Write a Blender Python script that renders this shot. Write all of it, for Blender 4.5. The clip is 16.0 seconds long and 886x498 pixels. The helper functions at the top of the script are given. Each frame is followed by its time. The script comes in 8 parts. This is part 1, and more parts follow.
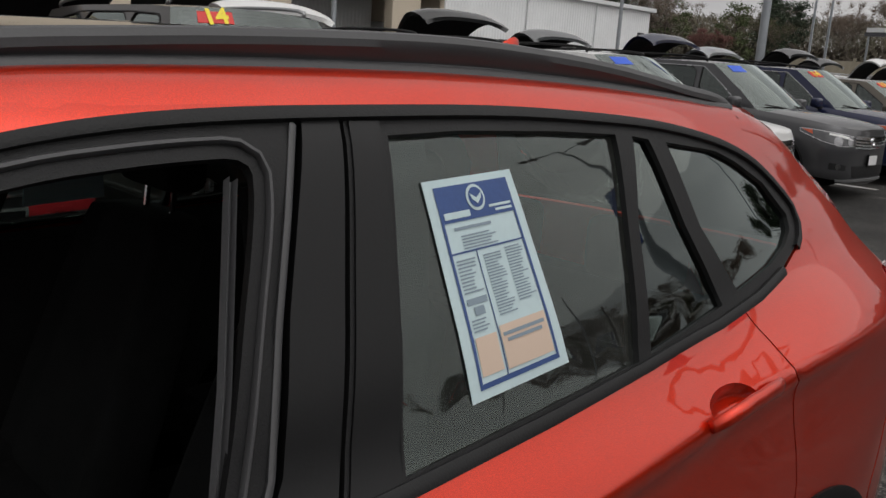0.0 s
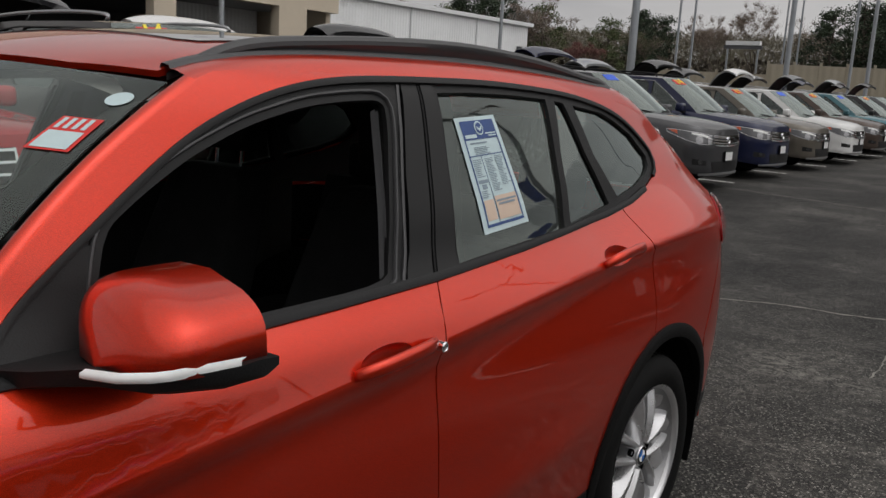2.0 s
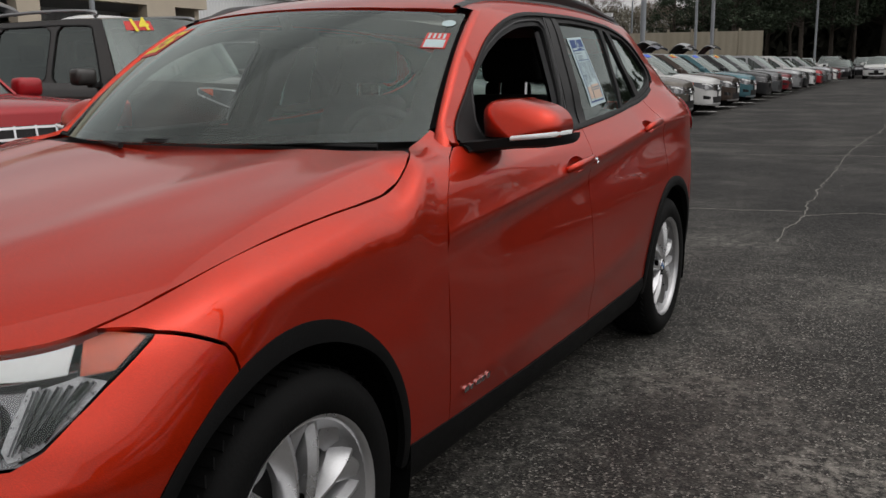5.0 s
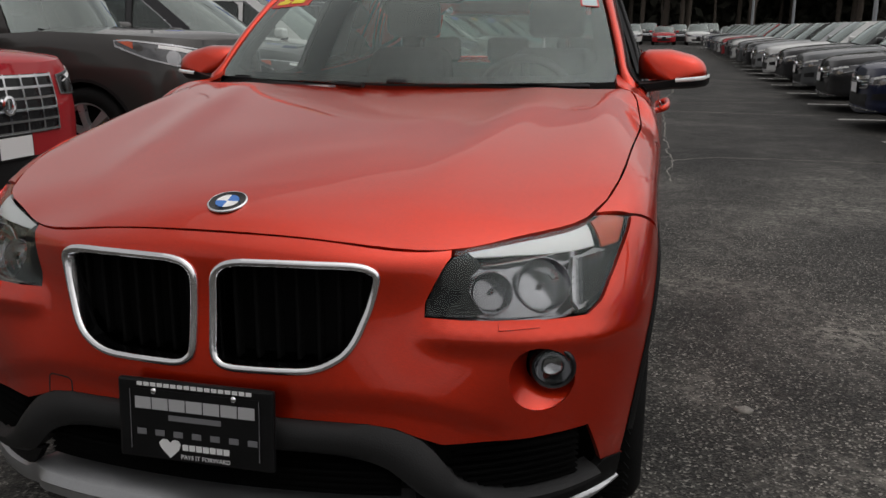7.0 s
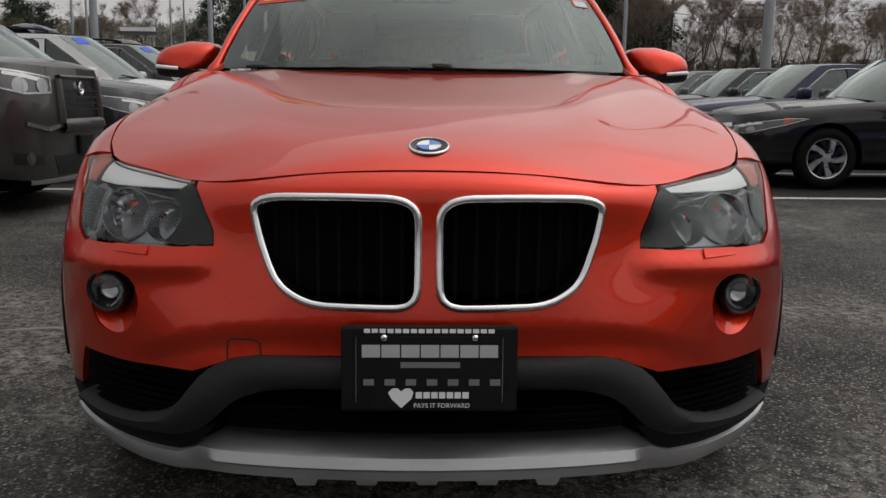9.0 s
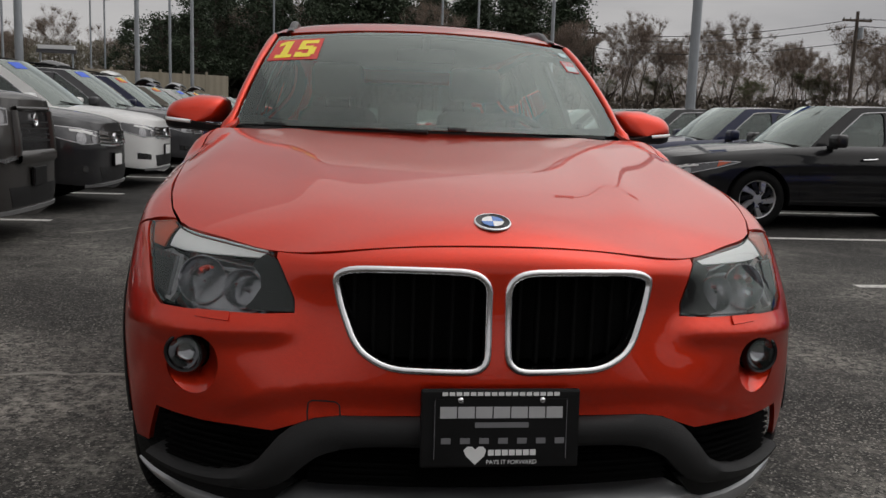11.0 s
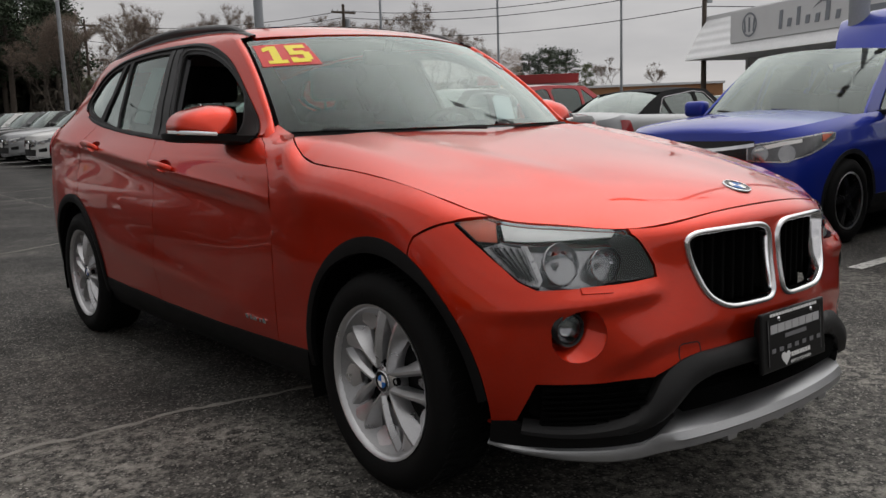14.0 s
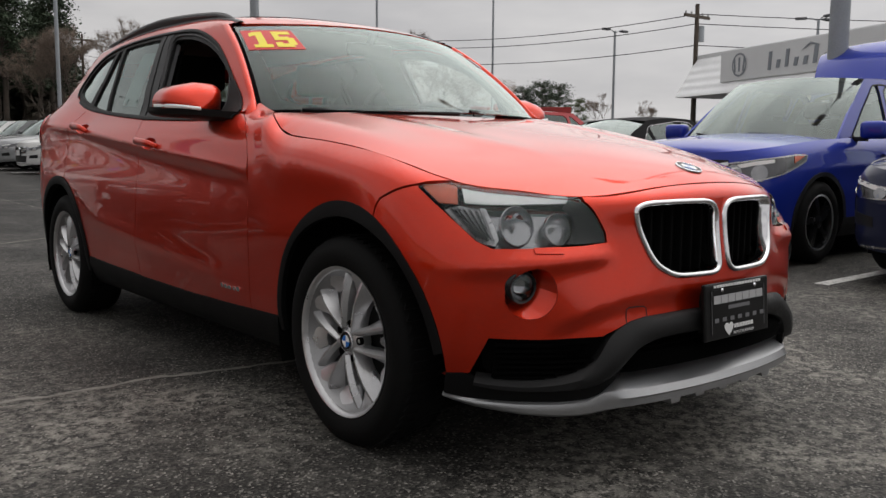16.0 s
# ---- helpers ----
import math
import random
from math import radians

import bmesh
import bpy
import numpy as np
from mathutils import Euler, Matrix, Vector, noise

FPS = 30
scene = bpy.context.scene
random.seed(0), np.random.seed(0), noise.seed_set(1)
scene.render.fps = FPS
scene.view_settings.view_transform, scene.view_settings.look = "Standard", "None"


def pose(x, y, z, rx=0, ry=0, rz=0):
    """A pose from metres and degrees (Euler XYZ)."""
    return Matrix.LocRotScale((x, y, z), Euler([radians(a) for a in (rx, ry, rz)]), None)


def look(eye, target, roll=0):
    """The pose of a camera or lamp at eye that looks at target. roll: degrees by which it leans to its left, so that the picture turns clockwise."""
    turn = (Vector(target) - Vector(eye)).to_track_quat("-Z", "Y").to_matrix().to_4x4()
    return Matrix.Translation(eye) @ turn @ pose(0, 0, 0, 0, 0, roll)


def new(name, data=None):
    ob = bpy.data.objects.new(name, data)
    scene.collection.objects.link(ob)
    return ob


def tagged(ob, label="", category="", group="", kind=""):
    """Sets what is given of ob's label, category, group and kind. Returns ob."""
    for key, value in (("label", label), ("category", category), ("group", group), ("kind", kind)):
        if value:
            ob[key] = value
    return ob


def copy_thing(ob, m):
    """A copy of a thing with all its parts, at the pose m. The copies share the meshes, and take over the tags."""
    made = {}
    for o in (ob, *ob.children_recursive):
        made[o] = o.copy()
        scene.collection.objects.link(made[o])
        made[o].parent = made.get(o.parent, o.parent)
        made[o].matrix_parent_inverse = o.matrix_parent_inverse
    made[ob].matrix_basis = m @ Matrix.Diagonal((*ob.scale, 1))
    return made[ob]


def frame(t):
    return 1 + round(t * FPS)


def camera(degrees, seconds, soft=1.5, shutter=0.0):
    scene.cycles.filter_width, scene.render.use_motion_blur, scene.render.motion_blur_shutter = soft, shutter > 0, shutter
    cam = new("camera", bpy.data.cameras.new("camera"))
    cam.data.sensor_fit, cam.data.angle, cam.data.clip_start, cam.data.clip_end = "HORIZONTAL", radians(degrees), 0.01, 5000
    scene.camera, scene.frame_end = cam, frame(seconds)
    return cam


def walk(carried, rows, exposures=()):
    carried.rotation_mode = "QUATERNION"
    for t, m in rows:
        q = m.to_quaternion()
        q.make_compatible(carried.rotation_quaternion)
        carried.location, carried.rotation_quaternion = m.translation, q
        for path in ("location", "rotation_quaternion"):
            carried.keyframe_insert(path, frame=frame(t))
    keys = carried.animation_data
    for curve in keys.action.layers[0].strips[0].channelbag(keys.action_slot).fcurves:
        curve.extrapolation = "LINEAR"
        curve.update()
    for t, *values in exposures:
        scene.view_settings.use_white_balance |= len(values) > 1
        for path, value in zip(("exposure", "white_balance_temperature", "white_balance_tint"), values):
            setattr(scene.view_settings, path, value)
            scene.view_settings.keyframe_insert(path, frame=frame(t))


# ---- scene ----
cam = camera(54.4, 16.0)
PATH = [
    (0, (1.417, 1.2, 1.506), (0.036, 2.585, 1.088), 3.9),
    (0.5, (1.565, 1.015, 1.563), (0.246, 2.477, 1.214), 3.5),
    (1, (1.647, 0.768, 1.546), (0.393, 2.294, 1.232), 3.2),
    (1.5, (1.782, 0.546, 1.488), (0.567, 2.1, 1.155), 3.2),
    (2, (1.872, 0.32, 1.436), (0.677, 1.881, 1.065), 3.3),
    (2.5, (1.914, 0.02, 1.381), (0.758, 1.605, 0.987), 3.0),
    (3, (2.007, -0.222, 1.353), (0.873, 1.376, 0.955), 3.6),
    (3.5, (2.018, -0.467, 1.317), (0.919, 1.161, 0.943), 2.4),
    (5.8, (1.627, -1.774, 1.208), (0.824, 0.007, 0.779), -0.5),
    (6, (1.533, -1.904, 1.224), (0.809, -0.092, 0.786), 0.5),
    (6.5, (1.198, -2.132, 1.207), (0.649, -0.262, 0.76), 0.8),
    (7, (0.843, -2.231, 1.199), (0.386, -0.344, 0.722), 0.3),
    (7.5, (0.411, -2.312, 1.158), (0.199, -0.378, 0.69), 0.9),
    (8, (0.092, -2.391, 1.088), (0.063, -0.443, 0.636), 0.7),
    (10.5, (-0.139, -2.404, 0.886), (-0.007, -0.418, 0.69), 1.0),
    (11, (-0.338, -2.52, 1.077), (-0.099, -0.554, 0.793), 2.0),
    (11.5, (-0.647, -2.474, 1.132), (-0.259, -0.538, 0.813), 1.9),
    (12, (-1.091, -2.412, 1.152), (-0.437, -0.55, 0.824), 0.6),
    (12.5, (-1.452, -2.272, 1.138), (-0.522, -0.534, 0.803), 0.4),
    (13, (-1.772, -2.176, 1.126), (-0.663, -0.55, 0.775), -0.5),
    (13.5, (-1.999, -2.047, 1.116), (-0.796, -0.486, 0.774), -1.6),
    (14, (-2.236, -2.039, 1.092), (-0.993, -0.501, 0.79), -1.9),
    (14.5, (-2.389, -2.123, 1.058), (-1.133, -0.593, 0.773), -0.6),
    (15, (-2.364, -2.195, 0.969), (-1.114, -0.66, 0.682), 1.0),
    (15.5, (-2.295, -2.204, 0.917), (-1.033, -0.674, 0.657), 0.6),
    (16, (-2.281, -2.202, 0.924), (-1.011, -0.675, 0.689), 0.4),
]
walk(cam, [(t, look(e, g, r)) for t, e, g, r in PATH],
     ((0, .0), (.5, .16), (1.5, -.04), (2.5, -.05), (3.5, -.08), (6, -.05), (8, -.1), (10.5, .12), (11, -.07), (12.5, -.22), (13, -.15), (14, .10), (14.5, .22), (16, .26)))
# ---- sky and sun: a bright overcast spring day ----
world = bpy.data.worlds.new("world")
world.use_nodes = True
scene.world = world
wt = world.node_tree
bg = wt.nodes["Background"]
sky = wt.nodes.new("ShaderNodeTexSky")
sky.sky_type, sky.sun_disc = "NISHITA", False
SUN_EL, SUN_AZ = 60, 80
sky.sun_elevation, sky.sun_rotation = radians(SUN_EL), radians(SUN_AZ)
sky.air_density, sky.dust_density = 1.0, 4.0
grey = wt.nodes.new("ShaderNodeHueSaturation")
grey.inputs["Saturation"].default_value = .08
wt.links.new(sky.outputs[0], grey.inputs["Color"])
coord = wt.nodes.new("ShaderNodeTexCoord")
wmap = wt.nodes.new("ShaderNodeMapping")
wmap.inputs["Scale"].default_value = (1.6, 1.6, 6.0)
wt.links.new(coord.outputs["Generated"], wmap.inputs[0])
wn = wt.nodes.new("ShaderNodeTexNoise")
wn.inputs["Scale"].default_value, wn.inputs["Detail"].default_value = 1.6, 6
wt.links.new(wmap.outputs[0], wn.inputs[0])
wr = wt.nodes.new("ShaderNodeValToRGB")
wr.color_ramp.elements[0].position, wr.color_ramp.elements[1].position = .3, .7
wr.color_ramp.elements[0].color, wr.color_ramp.elements[1].color = (4.6, 4.55, 4.7, 1), (7.8, 7.6, 7.5, 1)
wt.links.new(wn.outputs[0], wr.inputs[0])
wm = wt.nodes.new("ShaderNodeMixRGB")
wm.inputs[0].default_value = .88
wt.links.new(grey.outputs[0], wm.inputs[1])
wt.links.new(wr.outputs[0], wm.inputs[2])
glow = wt.nodes.new("ShaderNodeVectorMath")
glow.operation = "DOT_PRODUCT"
glow.inputs[1].default_value = (math.sin(radians(SUN_AZ)) * math.cos(radians(SUN_EL)), math.cos(radians(SUN_AZ)) * math.cos(radians(SUN_EL)), math.sin(radians(SUN_EL)))
wt.links.new(coord.outputs["Generated"], glow.inputs[0])
gm = wt.nodes.new("ShaderNodeMapRange")
gm.inputs["From Min"].default_value, gm.inputs["From Max"].default_value = .30, 1.0
gm.inputs["To Min"].default_value, gm.inputs["To Max"].default_value = .0, 1.0
wt.links.new(glow.outputs["Value"], gm.inputs[0])
gp_ = wt.nodes.new("ShaderNodeMath")
gp_.operation = "POWER"
gp_.inputs[1].default_value = 3.0
wt.links.new(gm.outputs[0], gp_.inputs[0])
ga = wt.nodes.new("ShaderNodeMath")
ga.operation = "MULTIPLY_ADD"
ga.inputs[1].default_value, ga.inputs[2].default_value = 1.7, .86
wt.links.new(gp_.outputs[0], ga.inputs[0])
gs = wt.nodes.new("ShaderNodeMixRGB")
gs.blend_type = "MULTIPLY"
gs.inputs[0].default_value = 1.0
wt.links.new(wm.outputs[0], gs.inputs[1])
wt.links.new(ga.outputs[0], gs.inputs[2])
wt.links.new(gs.outputs[0], bg.inputs[0])
bg.inputs[1].default_value = .094
sun = new("sun", bpy.data.lights.new("sun", "SUN"))
sun.data.energy, sun.data.angle, sun.data.color = 0.7, radians(125), (1, .96, .90)
sun_way = Vector((math.sin(radians(SUN_AZ)) * math.cos(radians(SUN_EL)), math.cos(radians(SUN_AZ)) * math.cos(radians(SUN_EL)), math.sin(radians(SUN_EL))))
sun.matrix_world = look(sun_way * 60, (0, 0, 0))
# ---- materials ----
def material(name, color, rough=.5, metal=0.0, coat=0.0, coat_rough=.03, spec=.5):
    m = bpy.data.materials.new(name)
    m.use_nodes = True
    b = m.node_tree.nodes["Principled BSDF"]
    b.inputs["Base Color"].default_value = (*color, 1)
    b.inputs["Roughness"].default_value, b.inputs["Metallic"].default_value = rough, metal
    b.inputs["Coat Weight"].default_value, b.inputs["Coat Roughness"].default_value = coat, coat_rough
    b.inputs["Specular IOR Level"].default_value = spec
    return m


def nd(m, kind, **values):
    n = m.node_tree.nodes.new(kind)
    for k, v in values.items():
        n.inputs[k].default_value = v
    return n


def ln(m, a, b):
    m.node_tree.links.new(a, b)


def bsdf(m):
    return m.node_tree.nodes["Principled BSDF"]


def noise_tex(m, scale, detail=4, coords="Object", rough=.55, stretch=(1, 1, 1)):
    c = nd(m, "ShaderNodeTexCoord")
    mp = nd(m, "ShaderNodeMapping", Scale=stretch)
    ln(m, c.outputs[coords], mp.inputs[0])
    n = nd(m, "ShaderNodeTexNoise", Scale=scale, Detail=detail, Roughness=rough)
    ln(m, mp.outputs[0], n.inputs["Vector"])
    return n


def ramp(m, fac, stops):
    r = nd(m, "ShaderNodeValToRGB")
    e = r.color_ramp.elements
    while len(e) < len(stops):
        e.new(.5)
    for k, (p, c) in enumerate(stops):
        e[k].position, e[k].color = p, (*c, 1) if len(c) == 3 else c
    ln(m, fac, r.inputs[0])
    return r


def bump(m, height, strength, distance=.01):
    b = nd(m, "ShaderNodeBump", Strength=strength, Distance=distance)
    ln(m, height, b.inputs["Height"])
    ln(m, b.outputs[0], bsdf(m).inputs["Normal"])
    return b


def varied(name, color, rough=.5, metal=0.0, amount=.25, scale=12.0, fine=150.0, bumps=.1, coat=0.0, rough_var=.1, spec=.5):
    """A surface that varies broadly and finely in tone, gloss and relief."""
    m = material(name, color, rough, metal, coat, .03, spec)
    a, b = noise_tex(m, scale, 5), noise_tex(m, fine, 3)
    mix = nd(m, "ShaderNodeMixRGB")
    mix.blend_type = "MIX"
    mix.inputs[0].default_value = .4
    ln(m, a.outputs[0], mix.inputs[1])
    ln(m, b.outputs[0], mix.inputs[2])
    lo, hi = [c * (1 - amount) for c in color], [min(1, c * (1 + amount)) for c in color]
    r = ramp(m, mix.outputs[0], [(.3, lo), (.7, hi)])
    ln(m, r.outputs[0], bsdf(m).inputs["Base Color"])
    mr = nd(m, "ShaderNodeMapRange")
    mr.inputs["To Min"].default_value, mr.inputs["To Max"].default_value = max(.02, rough - rough_var), min(1, rough + rough_var)
    ln(m, a.outputs[0], mr.inputs[0])
    ln(m, mr.outputs[0], bsdf(m).inputs["Roughness"])
    if bumps:
        bump(m, b.outputs[0], bumps, .004)
    return m


def car_paint(name, color, flake=.35, metal=.55, rough=.43, coat=.8):
    """Metallic paint under clear coat: fine flakes, a little dust and orange peel."""
    m = material(name, color, rough, metal, coat, .04, .12)
    f = noise_tex(m, 900, 1)
    d = noise_tex(m, 3.0, 5)
    hi, lo = [min(1, c * (1 + flake)) for c in color], [c * (1 - flake * .5) for c in color]
    r = ramp(m, f.outputs[0], [(.35, lo), (.7, hi)])
    dust = nd(m, "ShaderNodeMixRGB")
    dust.inputs[2].default_value = (.42, .36, .31, 1)
    dr = ramp(m, d.outputs[0], [(.45, (0, 0, 0)), (.8, (.018, .018, .018))])
    ln(m, dr.outputs[0], dust.inputs[0])
    ln(m, r.outputs[0], dust.inputs[1])
    ln(m, dust.outputs[0], bsdf(m).inputs["Base Color"])
    cr = nd(m, "ShaderNodeMapRange")
    cr.inputs["To Min"].default_value, cr.inputs["To Max"].default_value = .008, .035
    ln(m, d.outputs[0], cr.inputs[0])
    ln(m, cr.outputs[0], bsdf(m).inputs["Coat Roughness"])
    return m


def thin_glass(name, tint, gloss=1.9, film=0.0):
    """Thin pane: light passes straight through its tint, and gloss rises at a glancing angle."""
    m = bpy.data.materials.new(name)
    m.use_nodes = True
    t = m.node_tree
    t.nodes.remove(t.nodes["Principled BSDF"])
    tr = nd(m, "ShaderNodeBsdfTransparent", Color=(*tint, 1))
    gl = nd(m, "ShaderNodeBsdfGlossy", Roughness=.015, Color=(.88, .98, .95, 1))
    fr = nd(m, "ShaderNodeFresnel", IOR=1.5)
    mu = nd(m, "ShaderNodeMath")
    mu.operation = "MULTIPLY"
    mu.inputs[1].default_value = gloss
    mx = nd(m, "ShaderNodeMixShader")
    ln(m, fr.outputs[0], mu.inputs[0])
    ln(m, mu.outputs[0], mx.inputs[0])
    ln(m, tr.outputs[0], mx.inputs[1])
    ln(m, gl.outputs[0], mx.inputs[2])
    if film:
        dm = nd(m, "ShaderNodeMixShader", Fac=film)
        df = nd(m, "ShaderNodeBsdfDiffuse", Color=(.62, .63, .58, 1))
        ln(m, mx.outputs[0], dm.inputs[1])
        ln(m, df.outputs[0], dm.inputs[2])
        mx = dm
    ln(m, mx.outputs[0], t.nodes["Material Output"].inputs[0])
    return m


M_ORANGE = car_paint("orange paint", (.58, .027, .005), .30, .80, .36, .9)
M_BLACKGLOSS = varied("gloss black trim", (.008, .008, .009), .25, 0, .3, 8, 200, .02, spec=.35)
M_BLACKPLASTIC = varied("grained black plastic", (.009, .009, .0095), .55, 0, .3, 6, 320, .25, spec=.28)
M_GREYPLASTIC = varied("dark grey plastic", (.016, .016, .0165), .55, 0, .25, 6, 320, .2, spec=.2)
M_RUBBER = varied("tyre rubber", (.0048, .0048, .0048), .75, 0, .35, 9, 120, .25, spec=.15)
M_CLAD = varied("grained black cladding", (.004, .004, .0042), .6, 0, .3, 6, 320, .25, spec=.16)
M_RAIL = varied("satin dark grey rail", (.040, .040, .042), .42, 0, .2, 8, 260, .05, spec=.5)
M_CHROME = varied("chrome", (.82, .82, .84), .10, 1.0, .08, 10, 60, 0)
M_ALU = varied("silver wheel paint", (.56, .56, .57), .30, .75, .12, 14, 220, .02, .3)
M_SILVER = varied("satin silver plastic", (.38, .385, .395), .36, .85, .10, 9, 300, .05)
# near-black: shade painted into gaps and recesses, also black bars and bolts
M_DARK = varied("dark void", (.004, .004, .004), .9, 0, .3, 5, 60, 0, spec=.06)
M_CLOTH = varied("black seat cloth", (.020, .020, .021), .92, 0, .35, 14, 420, .4, spec=.2)
M_DASH = varied("dark dashboard plastic", (.026, .026, .027), .7, 0, .3, 10, 380, .3, spec=.3)
M_LINER = varied("pale grey headliner", (.38, .37, .35), .95, 0, .1, 8, 300, .2)
M_GLASS = thin_glass("green tinted glass", (.36, .45, .42), 1.5, .02)
M_WSGLASS = thin_glass("windscreen glass", (.74, .82, .78), 1.35, .025)
M_FOGREF = varied("fog lamp reflector", (.34, .34, .35), .10, 1.0, .15, 30, 60, 0)
M_LAMPGLASS = thin_glass("clear lamp cover", (.95, .96, .97), .8)
# darker copy of the wheel silver: shade in the dish put into colour
M_ALUSHADE = varied("wheel silver with shade painted in", (.33, .33, .335), .38, .75, .15, 14, 220, .02)
M_PARKWS = thin_glass("parked car windscreen", (.30, .36, .345), 2.0, .035)
M_PARKLAMP = varied("parked car lamp inside", (.13, .13, .135), .2, .7, .2, 30, 90, 0)
M_PRIVACY = thin_glass("dark tinted glass", (.16, .19, .18))
M_AMBER = varied("amber reflector", (.52, .085, .03), .2, .2, .2, 40, 160, 0, .6)
M_REDLAMP = material("red lamp lens", (.32, .006, .010), .12, 0, 1)
M_WHITE = varied("white plastic", (.86, .86, .85), .4, 0, .05, 6, 90, 0)
M_REFLECTOR = varied("lamp reflector", (.85, .85, .87), .08, 1.0, .1, 30, 120, 0)
M_BOWL = varied("polished lamp bowl", (.56, .56, .58), .07, 1.0, .06, 9, 30, 0, rough_var=.04)
M_PARKBOWL = varied("parked lamp bowl", (.30, .30, .31), .14, 1.0, .1, 12, 60, 0)
M_FRIT = varied("black ceramic frit", (.006, .006, .006), .9, 0, .2, 12, 200, 0, spec=.05)
M_LAMPBACK = varied("silver lamp inside", (.26, .26, .27), .18, .8, .12, 30, 120, 0)
M_TRIM = varied("satin bright trim", (.42, .42, .43), .25, .9, .1, 9, 90, 0)
M_GUIDE = varied("ribbed lamp guide", (.42, .42, .43), .3, .7, .35, 90, 260, .2)
M_PAPER = varied("white paper", (.50, .62, .64), .7, 0, .06, 8, 90, .02)
M_NAVY = varied("navy print", (.035, .075, .22), .6, 0, .12, 20, 160, 0)
M_TEXTGREY = material("grey print", (.22, .28, .33), .7)
M_ORANGEPRINT = material("pale orange print", (.62, .48, .38), .7)
M_PLATEBLACK = varied("black plate plastic", (.006, .006, .0065), .35, 0, .3, 12, 200, .05, spec=.25)
M_PLATEWHITE = material("white plate print", (.72, .72, .72), .5)
M_PLATEGREY = material("grey plate print", (.16, .16, .17), .5)
M_PLATELIGHT = material("pale grey plate print", (.40, .40, .41), .5)
M_SEALGREY = varied("grey window channel felt", (.10, .10, .105), .7, 0, .2, 9, 200, .1)
M_PILLAR = varied("satin black pillar film", (.006, .006, .0065), .38, 0, .2, 8, 240, .03, spec=.26)
M_STICKRED = varied("red sticker", (.62, .025, .02), .45, 0, .08, 10, 90, 0)
M_STICKYEL = varied("yellow sticker", (.85, .70, .03), .45, 0, .06, 10, 90, 0)
M_STICKBLUE = material("blue sticker", (.02, .10, .62), .45)
M_BADGEBLUE = material("badge blue", (.02, .16, .55), .2, 0, .6)
M_SEAM = varied("black sealant", (.008, .008, .008), .8, 0, .2, 20, 100, 0)
M_ROOFGLASS = varied("dark roof glass", (.012, .014, .014), .06, 0, .1, 5, 60, 0, 1.0, .02)
M_SMOKE = varied("smoked lamp housing", (.010, .010, .0105), .3, 0, .3, 12, 90, 0, spec=.2)


def asphalt():
    """Worn asphalt: stones in dark binder, broad pale wear, stains."""
    m = material("worn asphalt", (.05, .05, .05), .85, 0, 0, .03, .26)
    c = nd(m, "ShaderNodeTexCoord")
    vor = nd(m, "ShaderNodeTexVoronoi", Scale=135.0)
    ln(m, c.outputs["Object"], vor.inputs["Vector"])
    fine = noise_tex(m, 160, 4)
    mid = noise_tex(m, 20.0, 8, rough=.75)
    broad = noise_tex(m, .55, 9, rough=.72)
    stone = ramp(m, vor.outputs["Color"], [(.0, (.008, .0076, .007)), (.45, (.021, .020, .018)), (.75, (.076, .072, .065)), (1.0, (.44, .42, .376))])
    wear = nd(m, "ShaderNodeMixRGB")
    wear.inputs[2].default_value = (.31, .293, .26, 1)
    w = ramp(m, broad.outputs[0], [(.45, (.0, .0, .0)), (.54, (.45, .45, .45)), (.62, (1, 1, 1))])
    grain = nd(m, "ShaderNodeMath")
    grain.operation = "MULTIPLY"
    gr = ramp(m, mid.outputs[0], [(.44, (.0, .0, .0)), (.60, (1, 1, 1))])
    ln(m, w.outputs[0], grain.inputs[0])
    ln(m, gr.outputs[0], grain.inputs[1])
    ln(m, grain.outputs[0], wear.inputs[0])
    ln(m, stone.outputs[0], wear.inputs[1])
    dark = nd(m, "ShaderNodeMixRGB")
    dark.blend_type = "MULTIPLY"
    dark.inputs[0].default_value = .8
    d2 = ramp(m, noise_tex(m, 1.0, 7, rough=.65).outputs[0], [(.34, (.45, .45, .46)), (.58, (1, 1, 1))])
    ln(m, wear.outputs[0], dark.inputs[1])
    ln(m, d2.outputs[0], dark.inputs[2])
    zone = nd(m, "ShaderNodeMixRGB")
    zone.blend_type = "MULTIPLY"
    zone.inputs[0].default_value = 1.0
    sep = nd(m, "ShaderNodeSeparateXYZ")
    ln(m, c.outputs["Object"], sep.inputs[0])
    edge = nd(m, "ShaderNodeMath")
    edge.operation = "MULTIPLY_ADD"
    edge.inputs[1].default_value = 5.0
    ln(m, noise_tex(m, .35, 6, rough=.65).outputs[0], edge.inputs[0])
    ln(m, sep.outputs["Y"], edge.inputs[2])
    far = nd(m, "ShaderNodeMapRange")
    far.inputs["From Min"].default_value, far.inputs["From Max"].default_value = 6.2, 9.2
    ln(m, edge.outputs[0], far.inputs[0])
    tone = ramp(m, far.outputs[0], [(0, (1, 1, 1)), (1, (.46, .46, .47))])
    ln(m, dark.outputs[0], zone.inputs[1])
    ln(m, tone.outputs[0], zone.inputs[2])
    ln(m, zone.outputs[0], bsdf(m).inputs["Base Color"])
    h = nd(m, "ShaderNodeMixRGB")
    h.inputs[0].default_value = .5
    ln(m, vor.outputs["Distance"], h.inputs[1])
    ln(m, fine.outputs[0], h.inputs[2])
    bump(m, h.outputs[0], .75, .006)
    rr = ramp(m, mid.outputs[0], [(.3, (.64, .64, .64)), (.7, (.92, .92, .92))])
    ln(m, rr.outputs[0], bsdf(m).inputs["Roughness"])
    return m


